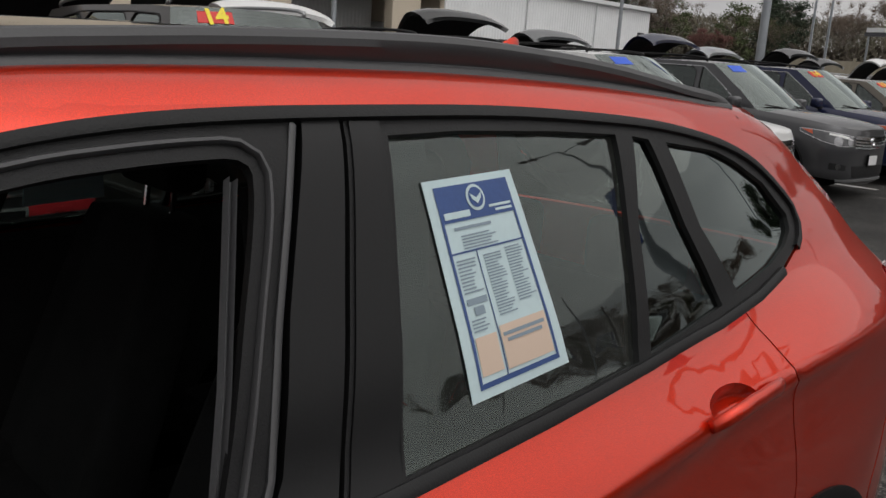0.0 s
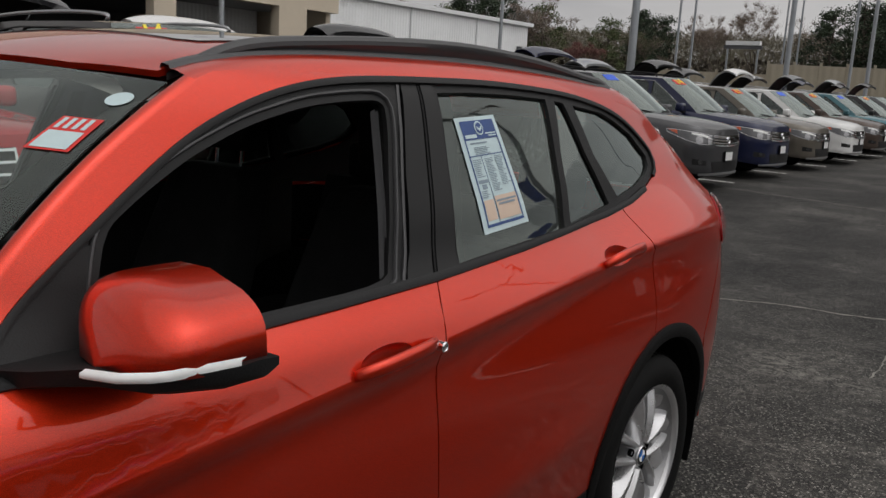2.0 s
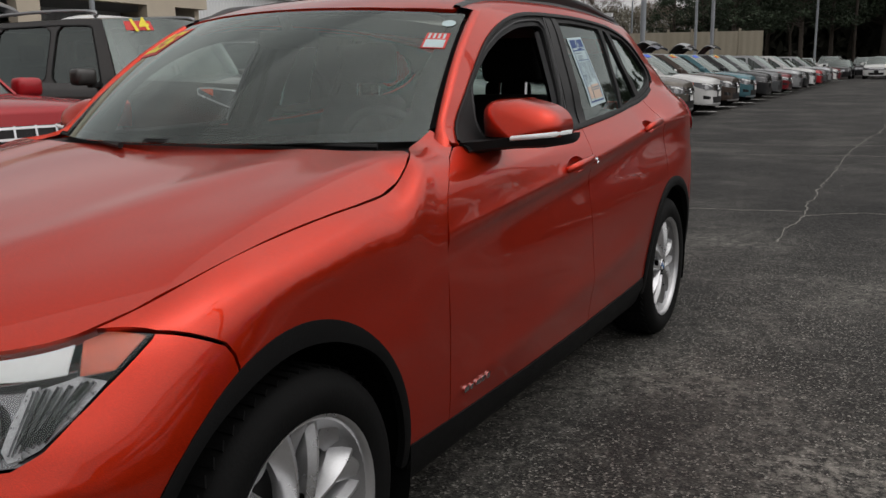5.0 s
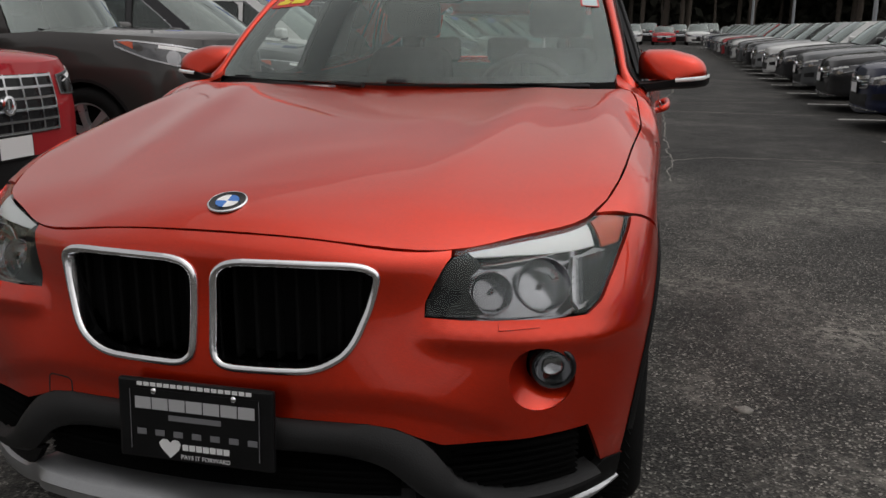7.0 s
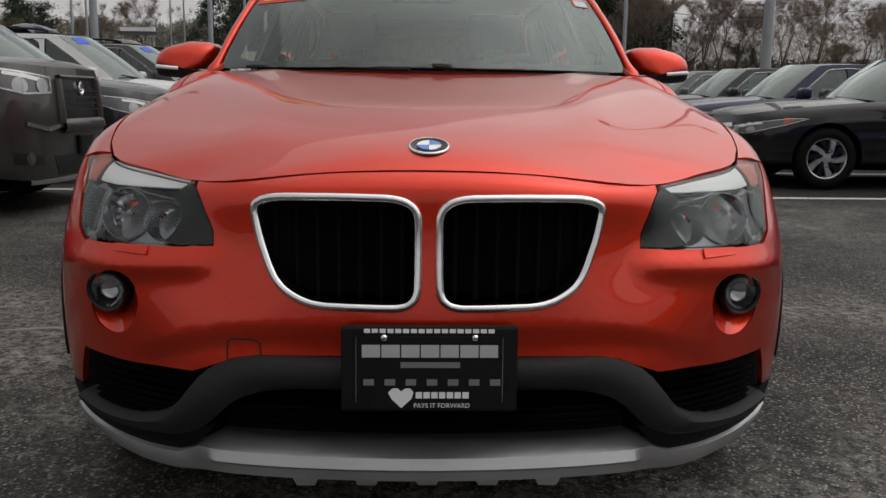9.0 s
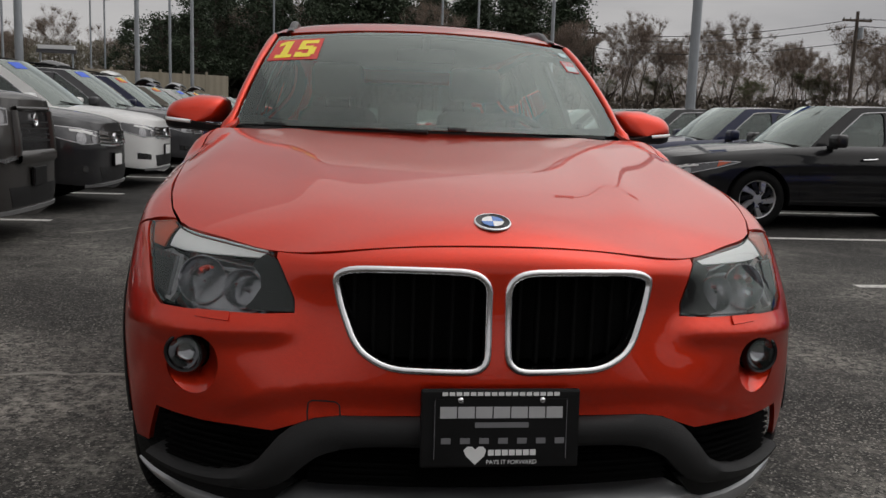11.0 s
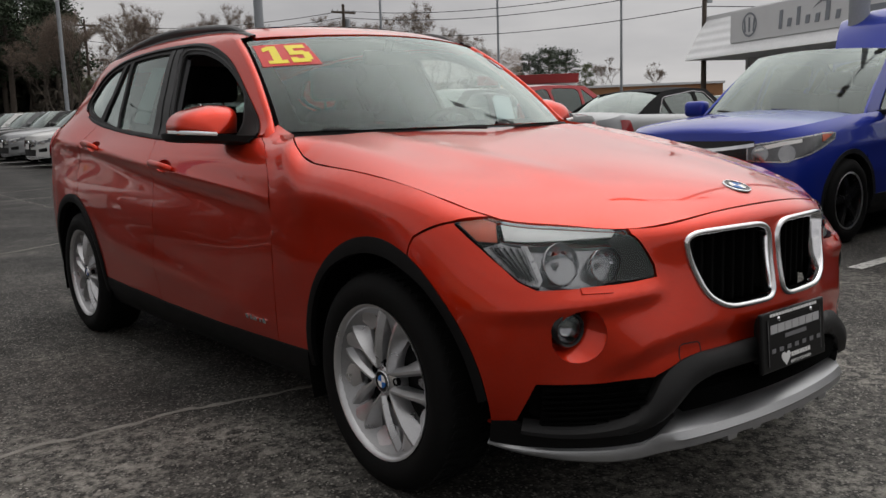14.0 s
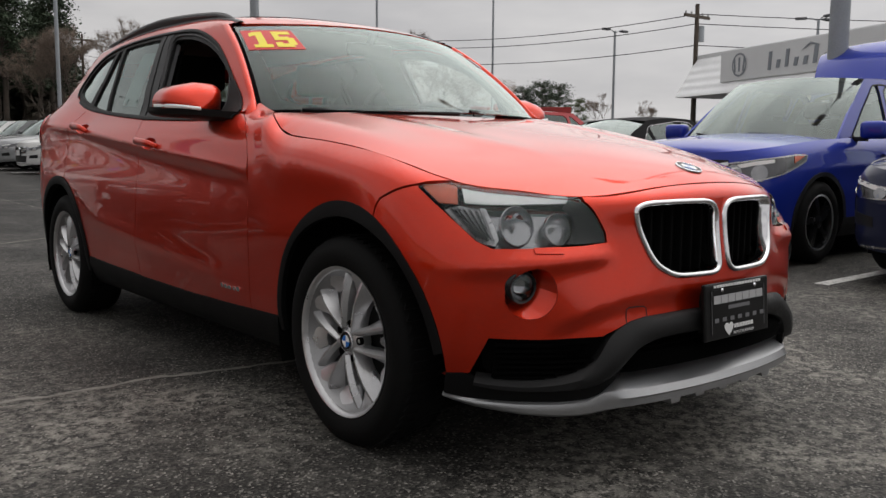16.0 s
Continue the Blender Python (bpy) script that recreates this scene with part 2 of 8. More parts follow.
def worn_paint(name, color):
    """Road paint with the asphalt showing through in flakes."""
    m = material(name, color, .8)
    n = noise_tex(m, 28, 8, rough=.75)
    r = ramp(m, n.outputs[0], [(.36, (.06, .06, .058)), (.48, color)])
    ln(m, r.outputs[0], bsdf(m).inputs["Base Color"])
    bump(m, n.outputs[0], .3, .003)
    return m


def ribbed(name, color, per_m=5.0, axis=1):
    """Sheet-metal cladding with upright ribs."""
    m = varied(name, color, .5, .1, .08, .6, 8, 0)
    c = nd(m, "ShaderNodeTexCoord")
    mp = nd(m, "ShaderNodeMapping")
    mp.inputs["Rotation"].default_value = (0, 0, radians(90) if axis == 1 else 0)
    ln(m, c.outputs["Object"], mp.inputs[0])
    w = nd(m, "ShaderNodeTexWave", Scale=per_m * .314)
    ln(m, mp.outputs[0], w.inputs["Vector"])
    bump(m, w.outputs[1], .5, .05)
    return m


M_ASPHALT = asphalt()
M_LINE = worn_paint("white road paint", (.62, .61, .58))
M_CRACK = varied("pale crack filling", (.22, .21, .188), .95, 0, .45, 9, 120, .4)
M_POLE = varied("galvanised pole", (.30, .32, .34), .5, .5, .15, 3, 60, .05)
M_BARK = varied("grey brown bark", (.085, .068, .055), .95, 0, .35, 4, 40, .5)
M_TWIG = varied("pale grey twigs", (.20, .155, .125), .95, 0, .3, 2, 20, 0)
M_REDBUD = varied("reddish buds", (.13, .055, .045), .9, 0, .4, .8, 6, 0)
M_PINE = varied("dark pine needles", (.034, .052, .026), .8, 0, .5, .7, 5, 0)
M_GREEN = varied("spring green leaves", (.075, .095, .035), .8, 0, .45, .8, 6, 0)
M_SCRUB = varied("brown scrub", (.062, .050, .036), .95, 0, .5, .25, 3, 0)
M_WOODS = varied("dim woods", (.036, .036, .026), .95, 0, .5, .2, 3, 0)
M_BRUSH = varied("grey green brush", (.135, .12, .085), .95, 0, .5, .25, 3, 0)
M_BEIGE = varied("beige stucco", (.55, .475, .375), .9, 0, .08, .8, 60, .15)
M_WHITECLAD = ribbed("white ribbed cladding", (.84, .85, .86), 4.0)
M_GREYWALL = varied("grey wall", (.30, .30, .30), .9, 0, .15, .8, 30, .1)
M_FENCE = ribbed("tan fence panels", (.30, .265, .20), 2.0, 0)
M_CANOPY = varied("red canopy", (.30, .02, .02), .5, 0, .15, .5, 9, 0)
M_TAN = varied("orange brown render", (.36, .18, .085), .85, 0, .12, .5, 12, .05)
M_BLUEBANNER = varied("blue banner cloth", (.03, .08, .34), .8, 0, .15, 3, 90, .05)
M_SIGN = varied("off-white sign face", (.72, .73, .74), .5, 0, .04, 1, 30, 0)
M_SIGNGREY = material("grey sign print", (.25, .27, .30), .6)
M_YELSIGN = material("yellow sign", (.75, .45, .03), .6)
M_LAMPHEAD = varied("lamp head", (.10, .10, .11), .5, .3, .2, 8, 60, 0)
M_WIRE = material("black cable", (.015, .015, .015), .7)
M_CARGLASS = thin_glass("car glass", (.24, .28, .27), 2.2, .025)
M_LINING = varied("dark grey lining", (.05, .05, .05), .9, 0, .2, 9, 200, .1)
# ---- small mesh builders ----
def mk(name, verts, faces, mat, parent=None, normals=None, label="", smooth=True):
    """One mesh object from arrays, a part of parent when that is given."""
    me = bpy.data.meshes.new(name)
    me.from_pydata([tuple(map(float, v)) for v in verts], [], [tuple(map(int, f)) for f in faces])
    me.materials.append(mat)
    me.polygons.foreach_set("use_smooth", [smooth] * len(me.polygons))
    if normals is not None:
        me.normals_split_custom_set_from_vertices([tuple(map(float, n)) for n in normals])
    me.update()
    ob = new(name, me)
    if parent is not None:
        ob.parent = parent
    if label:
        tagged(ob, label)
    return ob


def part(name, bm, mat, parent=None, label="", smooth=False, sharp=None):
    """Links a bmesh as one mesh object under a thing or a part."""
    me = bpy.data.meshes.new(name)
    bmesh.ops.recalc_face_normals(bm, faces=bm.faces[:])
    if sharp is not None:
        for e in bm.edges:
            if len(e.link_faces) == 2 and e.calc_face_angle(0) > radians(sharp):
                e.smooth = False
        smooth = True
    bm.to_mesh(me)
    bm.free()
    me.materials.append(mat)
    if smooth:
        me.polygons.foreach_set("use_smooth", [True] * len(me.polygons))
    ob = new(name, me)
    if parent is not None:
        ob.parent = parent
    if label:
        tagged(ob, label)
    return ob


def root(name, m=None):
    ob = new(name)
    ob.empty_display_size = .2
    if m is not None:
        ob.matrix_basis = m
    return ob


def box(lo, hi, bevel=0.0, segs=2, bm=None):
    bm = bm or bmesh.new()
    r = bmesh.ops.create_cube(bm, size=1)
    for v in r["verts"]:
        v.co = Vector([(lo[i] + hi[i]) / 2 + v.co[i] * (hi[i] - lo[i]) for i in range(3)])
    if bevel:
        es = list({e for v in r["verts"] for e in v.link_edges})
        bmesh.ops.bevel(bm, geom=es, offset=bevel, segments=segs, profile=.6, affect="EDGES")
    return bm


def lathe(profile, segs, axis="x", at=(0, 0, 0), bm=None, flip=1):
    """Turns (radius, along) pairs round an axis through at."""
    bm = bm or bmesh.new()
    rings = []
    for r, a in profile:
        ring = []
        for k in range(segs):
            c, s = math.cos(2 * math.pi * k / segs) * r, math.sin(2 * math.pi * k / segs) * r
            p = {"x": (a * flip, c, s), "y": (c, a * flip, s), "z": (c, s, a * flip)}[axis]
            ring.append(bm.verts.new(Vector(p) + Vector(at)))
        rings.append(ring)
    for a, b in zip(rings, rings[1:]):
        for k in range(segs):
            bm.faces.new((a[k], a[(k + 1) % segs], b[(k + 1) % segs], b[k]))
    return bm


def tube(points, radii, segs=8, bm=None, flat=1.0, caps=True, smooth_path=0):
    """A round bar along points; flat squeezes it upwards."""
    bm = bm or bmesh.new()
    pts = [Vector(p) for p in points]
    if smooth_path:
        f = spl(np.linspace(0, 1, len(pts)), np.array([tuple(p) for p in pts]))
        t = np.linspace(0, 1, smooth_path)
        if not isinstance(radii, (int, float)):
            radii = list(np.interp(t, np.linspace(0, 1, len(pts)), radii))
        pts = [Vector(p) for p in f(t)]
    if isinstance(radii, (int, float)):
        radii = [radii] * len(pts)
    rings = []
    for i, p in enumerate(pts):
        d = (pts[min(i + 1, len(pts) - 1)] - pts[max(i - 1, 0)]).normalized()
        side = d.cross(Vector((0, 0, 1)))
        if side.length < 1e-3:
            side = Vector((1, 0, 0))
        side.normalize()
        up = side.cross(d)
        rings.append([bm.verts.new(p + (side * math.cos(a) + up * math.sin(a) * flat) * radii[i])
                      for a in [2 * math.pi * k / segs for k in range(segs)]])
    for a, b in zip(rings, rings[1:]):
        for k in range(segs):
            bm.faces.new((a[k], a[(k + 1) % segs], b[(k + 1) % segs], b[k]))
    if caps:
        bm.faces.new(rings[0][::-1])
        bm.faces.new(rings[-1])
    return bm


def loft(rows, closed=False, caps=False, bm=None):
    """Quads between rows of equally many points."""
    bm = bm or bmesh.new()
    vs = [[bm.verts.new(tuple(map(float, p))) for p in row] for row in rows]
    for a, b in zip(vs, vs[1:]):
        n = len(a)
        for k in range(n if closed else n - 1):
            bm.faces.new((a[k], a[(k + 1) % n], b[(k + 1) % n], b[k]))
    if caps:
        bm.faces.new(vs[0][::-1])
        bm.faces.new(vs[-1])
    return bm


def slab(outline, lo, hi, axis=1, bevel=0.0, bm=None):
    """A flat plate: outline of two coordinates, thickness from lo to hi along an axis."""
    bm = bm or bmesh.new()
    def p3(q, a):
        c = list(q)
        c.insert(axis, a)
        return c
    a = [bm.verts.new(p3(q, lo)) for q in outline]
    b = [bm.verts.new(p3(q, hi)) for q in outline]
    n = len(a)
    bm.faces.new(a)
    bm.faces.new(b[::-1])
    for k in range(n):
        bm.faces.new((a[k], b[k], b[(k + 1) % n], a[(k + 1) % n]))
    if bevel:
        bmesh.ops.bevel(bm, geom=bm.edges[:], offset=bevel, segments=1, affect="EDGES")
    return bm


from mathutils.geometry import delaunay_2d_cdt


def inside(pts, poly):
    x, y = pts[:, 0], pts[:, 1]
    r = np.zeros(len(pts), bool)
    a, b = poly, np.roll(poly, -1, 0)
    for (x0, y0), (x1, y1) in zip(a, b):
        hit = (y0 > y) != (y1 > y)
        with np.errstate(divide="ignore", invalid="ignore"):
            r ^= hit & (x < (x1 - x0) * (y - y0) / (y1 - y0 + 1e-15) + x0)
    return r


def dense(poly, step, closed=True):
    poly = np.asarray(poly, float)
    ends = np.roll(poly, -1, 0) if closed else poly[1:]
    res = []
    for p, q in zip(poly, ends):
        n = max(1, int(math.ceil(np.linalg.norm(q - p) / step)))
        res += [p + (q - p) * k / n for k in range(n)]
    if not closed:
        res.append(poly[-1])
    return np.array(res)


def shrink(poly, d):
    """Moves a closed outline inwards by d."""
    p = np.asarray(poly, float)
    area = .5 * np.sum(p[:, 0] * np.roll(p[:, 1], -1) - np.roll(p[:, 0], -1) * p[:, 1])
    s = 1 if area > 0 else -1
    e0, e1 = p - np.roll(p, 1, 0), np.roll(p, -1, 0) - p
    n0, n1 = [np.stack([-e[:, 1], e[:, 0]], 1) / (np.linalg.norm(e, axis=1, keepdims=True) + 1e-9) * s for e in (e0, e1)]
    m = n0 + n1
    m /= np.maximum(np.linalg.norm(m, axis=1, keepdims=True), .5)
    return p + m * d


def curve(points, n=None, closed=False):
    """A smooth line through the points."""
    p = np.asarray(points, float)
    if closed:
        p = np.concatenate([p[-3:], p, p[:3]])
    d = np.concatenate([[0], np.cumsum(np.maximum(np.linalg.norm(np.diff(p, axis=0), axis=1), 1e-6))])
    n = n or 4 * len(points)
    f = spl(d, p)
    return f(np.linspace(d[3], d[-3], n + 1)[:-1]) if closed else f(np.linspace(0, d[-1], n))


def rounded(points, cut=.25, times=3):
    """A closed outline with its corners cut round."""
    p = np.asarray(points, float)
    for _ in range(times):
        q = np.roll(p, -1, 0)
        p = np.stack([p * (1 - cut) + q * cut, p * cut + q * (1 - cut)], 1).reshape(-1, 2)
    return p


def panel(name, sheet, outline, mat, parent, holes=(), step=.03, rim=.010, gap=.0022, lift=0.0, side=1, label="", lines=()):
    """Sheet metal or glass cut from a sheet along an outline in (u, v), with edges that turn inwards."""
    loops = [dense(shrink(outline, gap), step)] + [dense(h, step)[::-1] for h in holes]
    lo, hi = loops[0].min(0), loops[0].max(0)
    gx, gy = np.meshgrid(np.arange(lo[0] + step * .5, hi[0], step), np.arange(lo[1] + step * .5, hi[1], step), indexing="ij")
    gy = gy + (np.arange(gy.shape[0]) % 2)[:, None] * step * .5
    grid = np.stack([gx.ravel(), gy.ravel()], 1)
    keep = inside(grid, loops[0])
    for h in loops[1:]:
        keep &= ~inside(grid, h)
    grid = grid[keep]
    allb = np.concatenate(loops)
    extra = []
    for q in lines:
        q = dense(q, step * .8, False)
        q = q[inside(q, loops[0])]
        for h in loops[1:]:
            q = q[~inside(q, h)]
        if len(q):
            d = np.min(((q[:, None] - allb[None]) ** 2).sum(2), 1)
            q = q[d > (.35 * step) ** 2]
        if len(q) > 1:
            extra.append(q)
    if len(grid):
        near = np.concatenate([allb] + extra)
        d = np.concatenate([np.min(((c[:, None] - near[None]) ** 2).sum(2), 1) for c in np.array_split(grid, max(1, len(grid) // 400))])
        grid = grid[d > (.45 * step) ** 2]
    edges, k = [], 0
    for h in loops:
        edges += [(k + i, k + (i + 1) % len(h)) for i in range(len(h))]
        k += len(h)
    for q in extra:
        edges += [(k + i, k + i + 1) for i in range(len(q) - 1) if np.linalg.norm(q[i + 1] - q[i]) < step * 2]
        k += len(q)
    pts = np.concatenate([allb] + extra + [grid])
    vv, _, tri, *_ = delaunay_2d_cdt([Vector(p) for p in pts], edges, [], 0, 1e-7)
    uv = np.array([tuple(v) for v in vv])
    tri = np.array([t for t in tri if len(t) == 3])
    c = uv[tri].mean(1)
    ok = inside(c, loops[0])
    for h in loops[1:]:
        ok &= ~inside(c, h)
    tri = tri[ok]
    p, n = sheet.at(uv)
    p = p + n * lift
    fn = np.cross(p[tri[:, 1]] - p[tri[:, 0]], p[tri[:, 2]] - p[tri[:, 0]])
    bad = (fn * n[tri[:, 0]]).sum(1) < 0
    tri[bad] = tri[bad][:, ::-1]
    verts, norms, faces = [p], [n], [tuple(t) for t in tri]
    k = len(p)
    if rim:
        for h in loops:
            q, m = sheet.at(h)
            q = q + m * lift
            t = np.roll(q, -1, 0) - np.roll(q, 1, 0)
            o = np.cross(t, m)
            o /= np.linalg.norm(o, axis=1, keepdims=True) + 1e-9
            a, b = q, q - m * rim
            verts += [a, b]
            norms += [o, o]
            cnt = len(h)
            for i in range(cnt):
                j = (i + 1) % cnt
                f = (k + i, k + cnt + i, k + cnt + j, k + j)
                va, vb, vc = a[i], b[i], b[j]
                faces.append(f if np.dot(np.cross(vb - va, vc - va), o[i]) > 0 else f[::-1])
            k += 2 * cnt
    verts, norms = np.concatenate(verts), np.concatenate(norms)
    if side < 0:
        verts, norms = verts * [-1, 1, 1], norms * [-1, 1, 1]
        faces = [f[::-1] for f in faces]
    return mk(name, verts, faces, mat, parent, norms, label)


def strip(name, sheet, line, width, mat, parent, lift=.004, side=1, closed=False, thick=.006, label="", bulge=0.0):
    """A moulding laid on a sheet along a line in (u, v)."""
    line = np.asarray(line, float)
    t = np.gradient(line, axis=0) if not closed else np.roll(line, -1, 0) - np.roll(line, 1, 0)
    nn = np.stack([-t[:, 1], t[:, 0]], 1) / (np.linalg.norm(t, axis=1, keepdims=True) + 1e-9)
    w = np.broadcast_to(np.asarray(width, float), (len(line),))[:, None]
    rows = []
    for a, l in ((-1, -thick), (-1, lift), (-.45, lift + bulge), (.45, lift + bulge), (1, lift), (1, -thick)):
        p, n = sheet.at(line + nn * a * w / 2)
        p = p + n * l
        if side < 0:
            p = p * [-1, 1, 1]
        rows.append(p)
    rows = np.array(rows).transpose(1, 0, 2)
    if closed:
        rows = np.concatenate([rows, rows[:1]])
    bm = loft(rows)
    return part(name, bm, mat, parent, label, sharp=50)
# ---- the smooth outer forms of the orange car: x to its left, y to its tail, front axle at y = 0 ----
def spl(xs, ys):
    """Natural cubic spline through the knots; straight beyond them."""
    xs, ys = np.asarray(xs, float), np.asarray(ys, float)
    n, h = len(xs), np.diff(xs)
    a = np.eye(n)
    b = np.zeros((n,) + ys.shape[1:])
    for i in range(1, n - 1):
        a[i, i - 1:i + 2] = h[i - 1], 2 * (h[i - 1] + h[i]), h[i]
        b[i] = 6 * ((ys[i + 1] - ys[i]) / h[i] - (ys[i] - ys[i - 1]) / h[i - 1])
    m = np.linalg.solve(a, b.reshape(n, -1)).reshape(b.shape)

    def f(t):
        t = np.asarray(t, float)
        c = np.clip(t, xs[0], xs[-1])
        i = np.clip(np.searchsorted(xs, c) - 1, 0, n - 2)
        sh = c.shape + (1,) * (ys.ndim - 1)
        hi = h[i].reshape(sh)
        p, q = ((xs[i + 1] - c).reshape(sh) / hi), ((c - xs[i]).reshape(sh) / hi)
        v = p * ys[i] + q * ys[i + 1] + ((p ** 3 - p) * m[i] + (q ** 3 - q) * m[i + 1]) * hi ** 2 / 6
        k0 = (ys[1] - ys[0]) / h[0] - h[0] * m[1] / 6
        k1 = (ys[-1] - ys[-2]) / h[-1] + h[-1] * m[-2] / 6
        d = (t - c).reshape(sh)
        return v + np.where(d < 0, d * k0, 0) + np.where(d > 0, d * k1, 0)
    return f


side_prof = spl([.16, .30, .42, .55, .68, .78, .86, .93, .985, 1.02, 1.06, 1.15, 1.25, 1.35, 1.42, 1.455, 1.475],
                [.80, .850, .868, .880, .884, .880, .872, .862, .843, .818, .788, .754, .716, .676, .642, .610, .575])
side_plan = spl([-.3, 0, .6, 1.0, 1.7, 2.5, 2.9, 3.2, 3.4, 3.55], [.985, .982, .992, .995, 1.0, 1.0, .994, .967, .915, .845])
side_top = spl([.6, .8, 1.2, 1.7, 2.2, 2.7, 3.1, 3.4], [.955, .97, .99, 1.0, .995, .955, .885, .84])
line_z = spl([-.2, .3, .6, 1.6, 2.6, 3.2, 3.5], [.75, .802, .830, .912, 1.002, 1.035, 1.04])
low_z = spl([.3, 1.0, 2.3], [.40, .44, .56])


def side_x(y, z):
    """Half width of the body side at a place along the car and a height."""
    y, z = np.broadcast_arrays(np.asarray(y, float), np.asarray(z, float))
    k = np.clip((y - 2.4) / .8, 0, 1)
    w = np.clip((z - 1.0) / (.12 + .22 * k), 0, 1)
    zk = z - .09 * k * k * (3 - 2 * k) * np.clip((z - .90) / .08, 0, 1) * np.clip((1.42 - z) / .2, 0, 1)
    x = side_prof(zk) * side_plan(y) * (1 + (side_top(np.clip(y, .6, 3.5)) - 1) * w * w * (3 - 2 * w))
    d = z - line_z(y)
    fade = np.clip((y - .42) / .5, 0, 1) * np.clip((3.25 - y) / .5, 0, 1)
    dip = np.where(d < 0, (1 - np.exp(d / .035)) * np.exp(d / .26), 0)
    x = x - .034 * fade * dip + .006 * fade * np.exp(-(d / .03) ** 2)
    e = z - low_z(y)
    f2 = np.clip((y - .55) / .3, 0, 1) * np.clip((2.45 - y) / .3, 0, 1)
    x = x + .010 * f2 * np.exp(-(e / .06) ** 2)
    return x


hood_c = spl([-.80, -.735, -.70, -.637, -.50, -.30, 0, .25, .42, .75], [.77, .808, .835, .866, .902, .940, .984, 1.020, 1.042, 1.075])
hood_a = spl([-.75, -.618, -.52, -.40, -.20, 0, .30, .56, .75], [.40, .37, .26, .187, .120, .073, .041, .03, .03])


def hood_z(x, y):
    x, y = np.broadcast_arrays(np.abs(np.asarray(x, float)), np.asarray(y, float))
    r = .36 + .14 * np.clip((y + .6) / 1.0, 0, 1)
    ridge = np.clip((y + .55) / .3, 0, 1)
    b = np.interp(y, [-.25, .05, .38, .46, .53, .57], [0, .020, .040, .038, .012, 0])
    return hood_c(y) - hood_a(y) * x * x - b * np.clip((x - .68) / .11, 0, 1.3) ** 2 + .007 * ridge * np.exp(-((x - r) / .07) ** 2)


CUT = [(0, -.717), (.25, -.698), (.44, -.640), (.60, -.52), (.72, -.40), (.775, -.21), (.792, 0), (.802, .15), (.808, .27), (.808, .37), (.800, .45), (.790, .51), (.768, .565), (.738, .605, 1.046), (.718, .67, 1.056), (.710, .768, 1.086)]


def nose_net():
    low = [.16, .30, .45, .57, .68]
    xy = [[(0, -.735), (0, -.785), (0, -.79), (0, -.775), (0, -.757), (0, -.752), (0, -.746)],
          [(.25, -.72), (.25, -.77), (.25, -.775), (.25, -.76), (.25, -.742), (.25, -.735), (.25, -.728)],
          [(.45, -.68), (.46, -.725), (.46, -.725), (.455, -.70), (.44, -.675), (.44, -.668), (.44, -.660)],
          [(.62, -.59), (.64, -.63), (.64, -.635), (.635, -.635), (.615, -.615), (.61, -.580), (.605, -.55)],
          [(.750, -.46), (.788, -.485), (.794, -.505), (.790, -.51), (.770, -.50), (.754, -.46), (.740, -.43)],
          [(.825, -.30), (.860, -.32), (.870, -.325), (.871, -.32), (.863, -.305), (.846, -.29), (.818, -.26)]]
    net = []
    for k, (cx, cy, *zz) in enumerate(CUT):
        zt = zz[0] if zz else float(hood_z(cx, cy))
        if k < 6:
            zs = low + [.68 + .45 * (zt - .68), .68 + .80 * (zt - .68)]
            col = [(x, y, z) for (x, y), z in zip(xy[k], zs)]
        else:
            w = float(np.clip((cy - .38) / .22, 0, 1))
            zs = low + [.78 + .10 * w, (.68 + .78 * (zt - .68)) * (1 - w) + 1.003 * w]
            col = [(float(side_x(cy, z)), cy, z) for z in zs]
            col[6] = ((.5 * col[6][0] + .5 * (cx + .062)) * (1 - w) + col[6][0] * w, cy, col[6][2])
        net.append(col + [(cx, cy, zt)])
    return np.array(net)


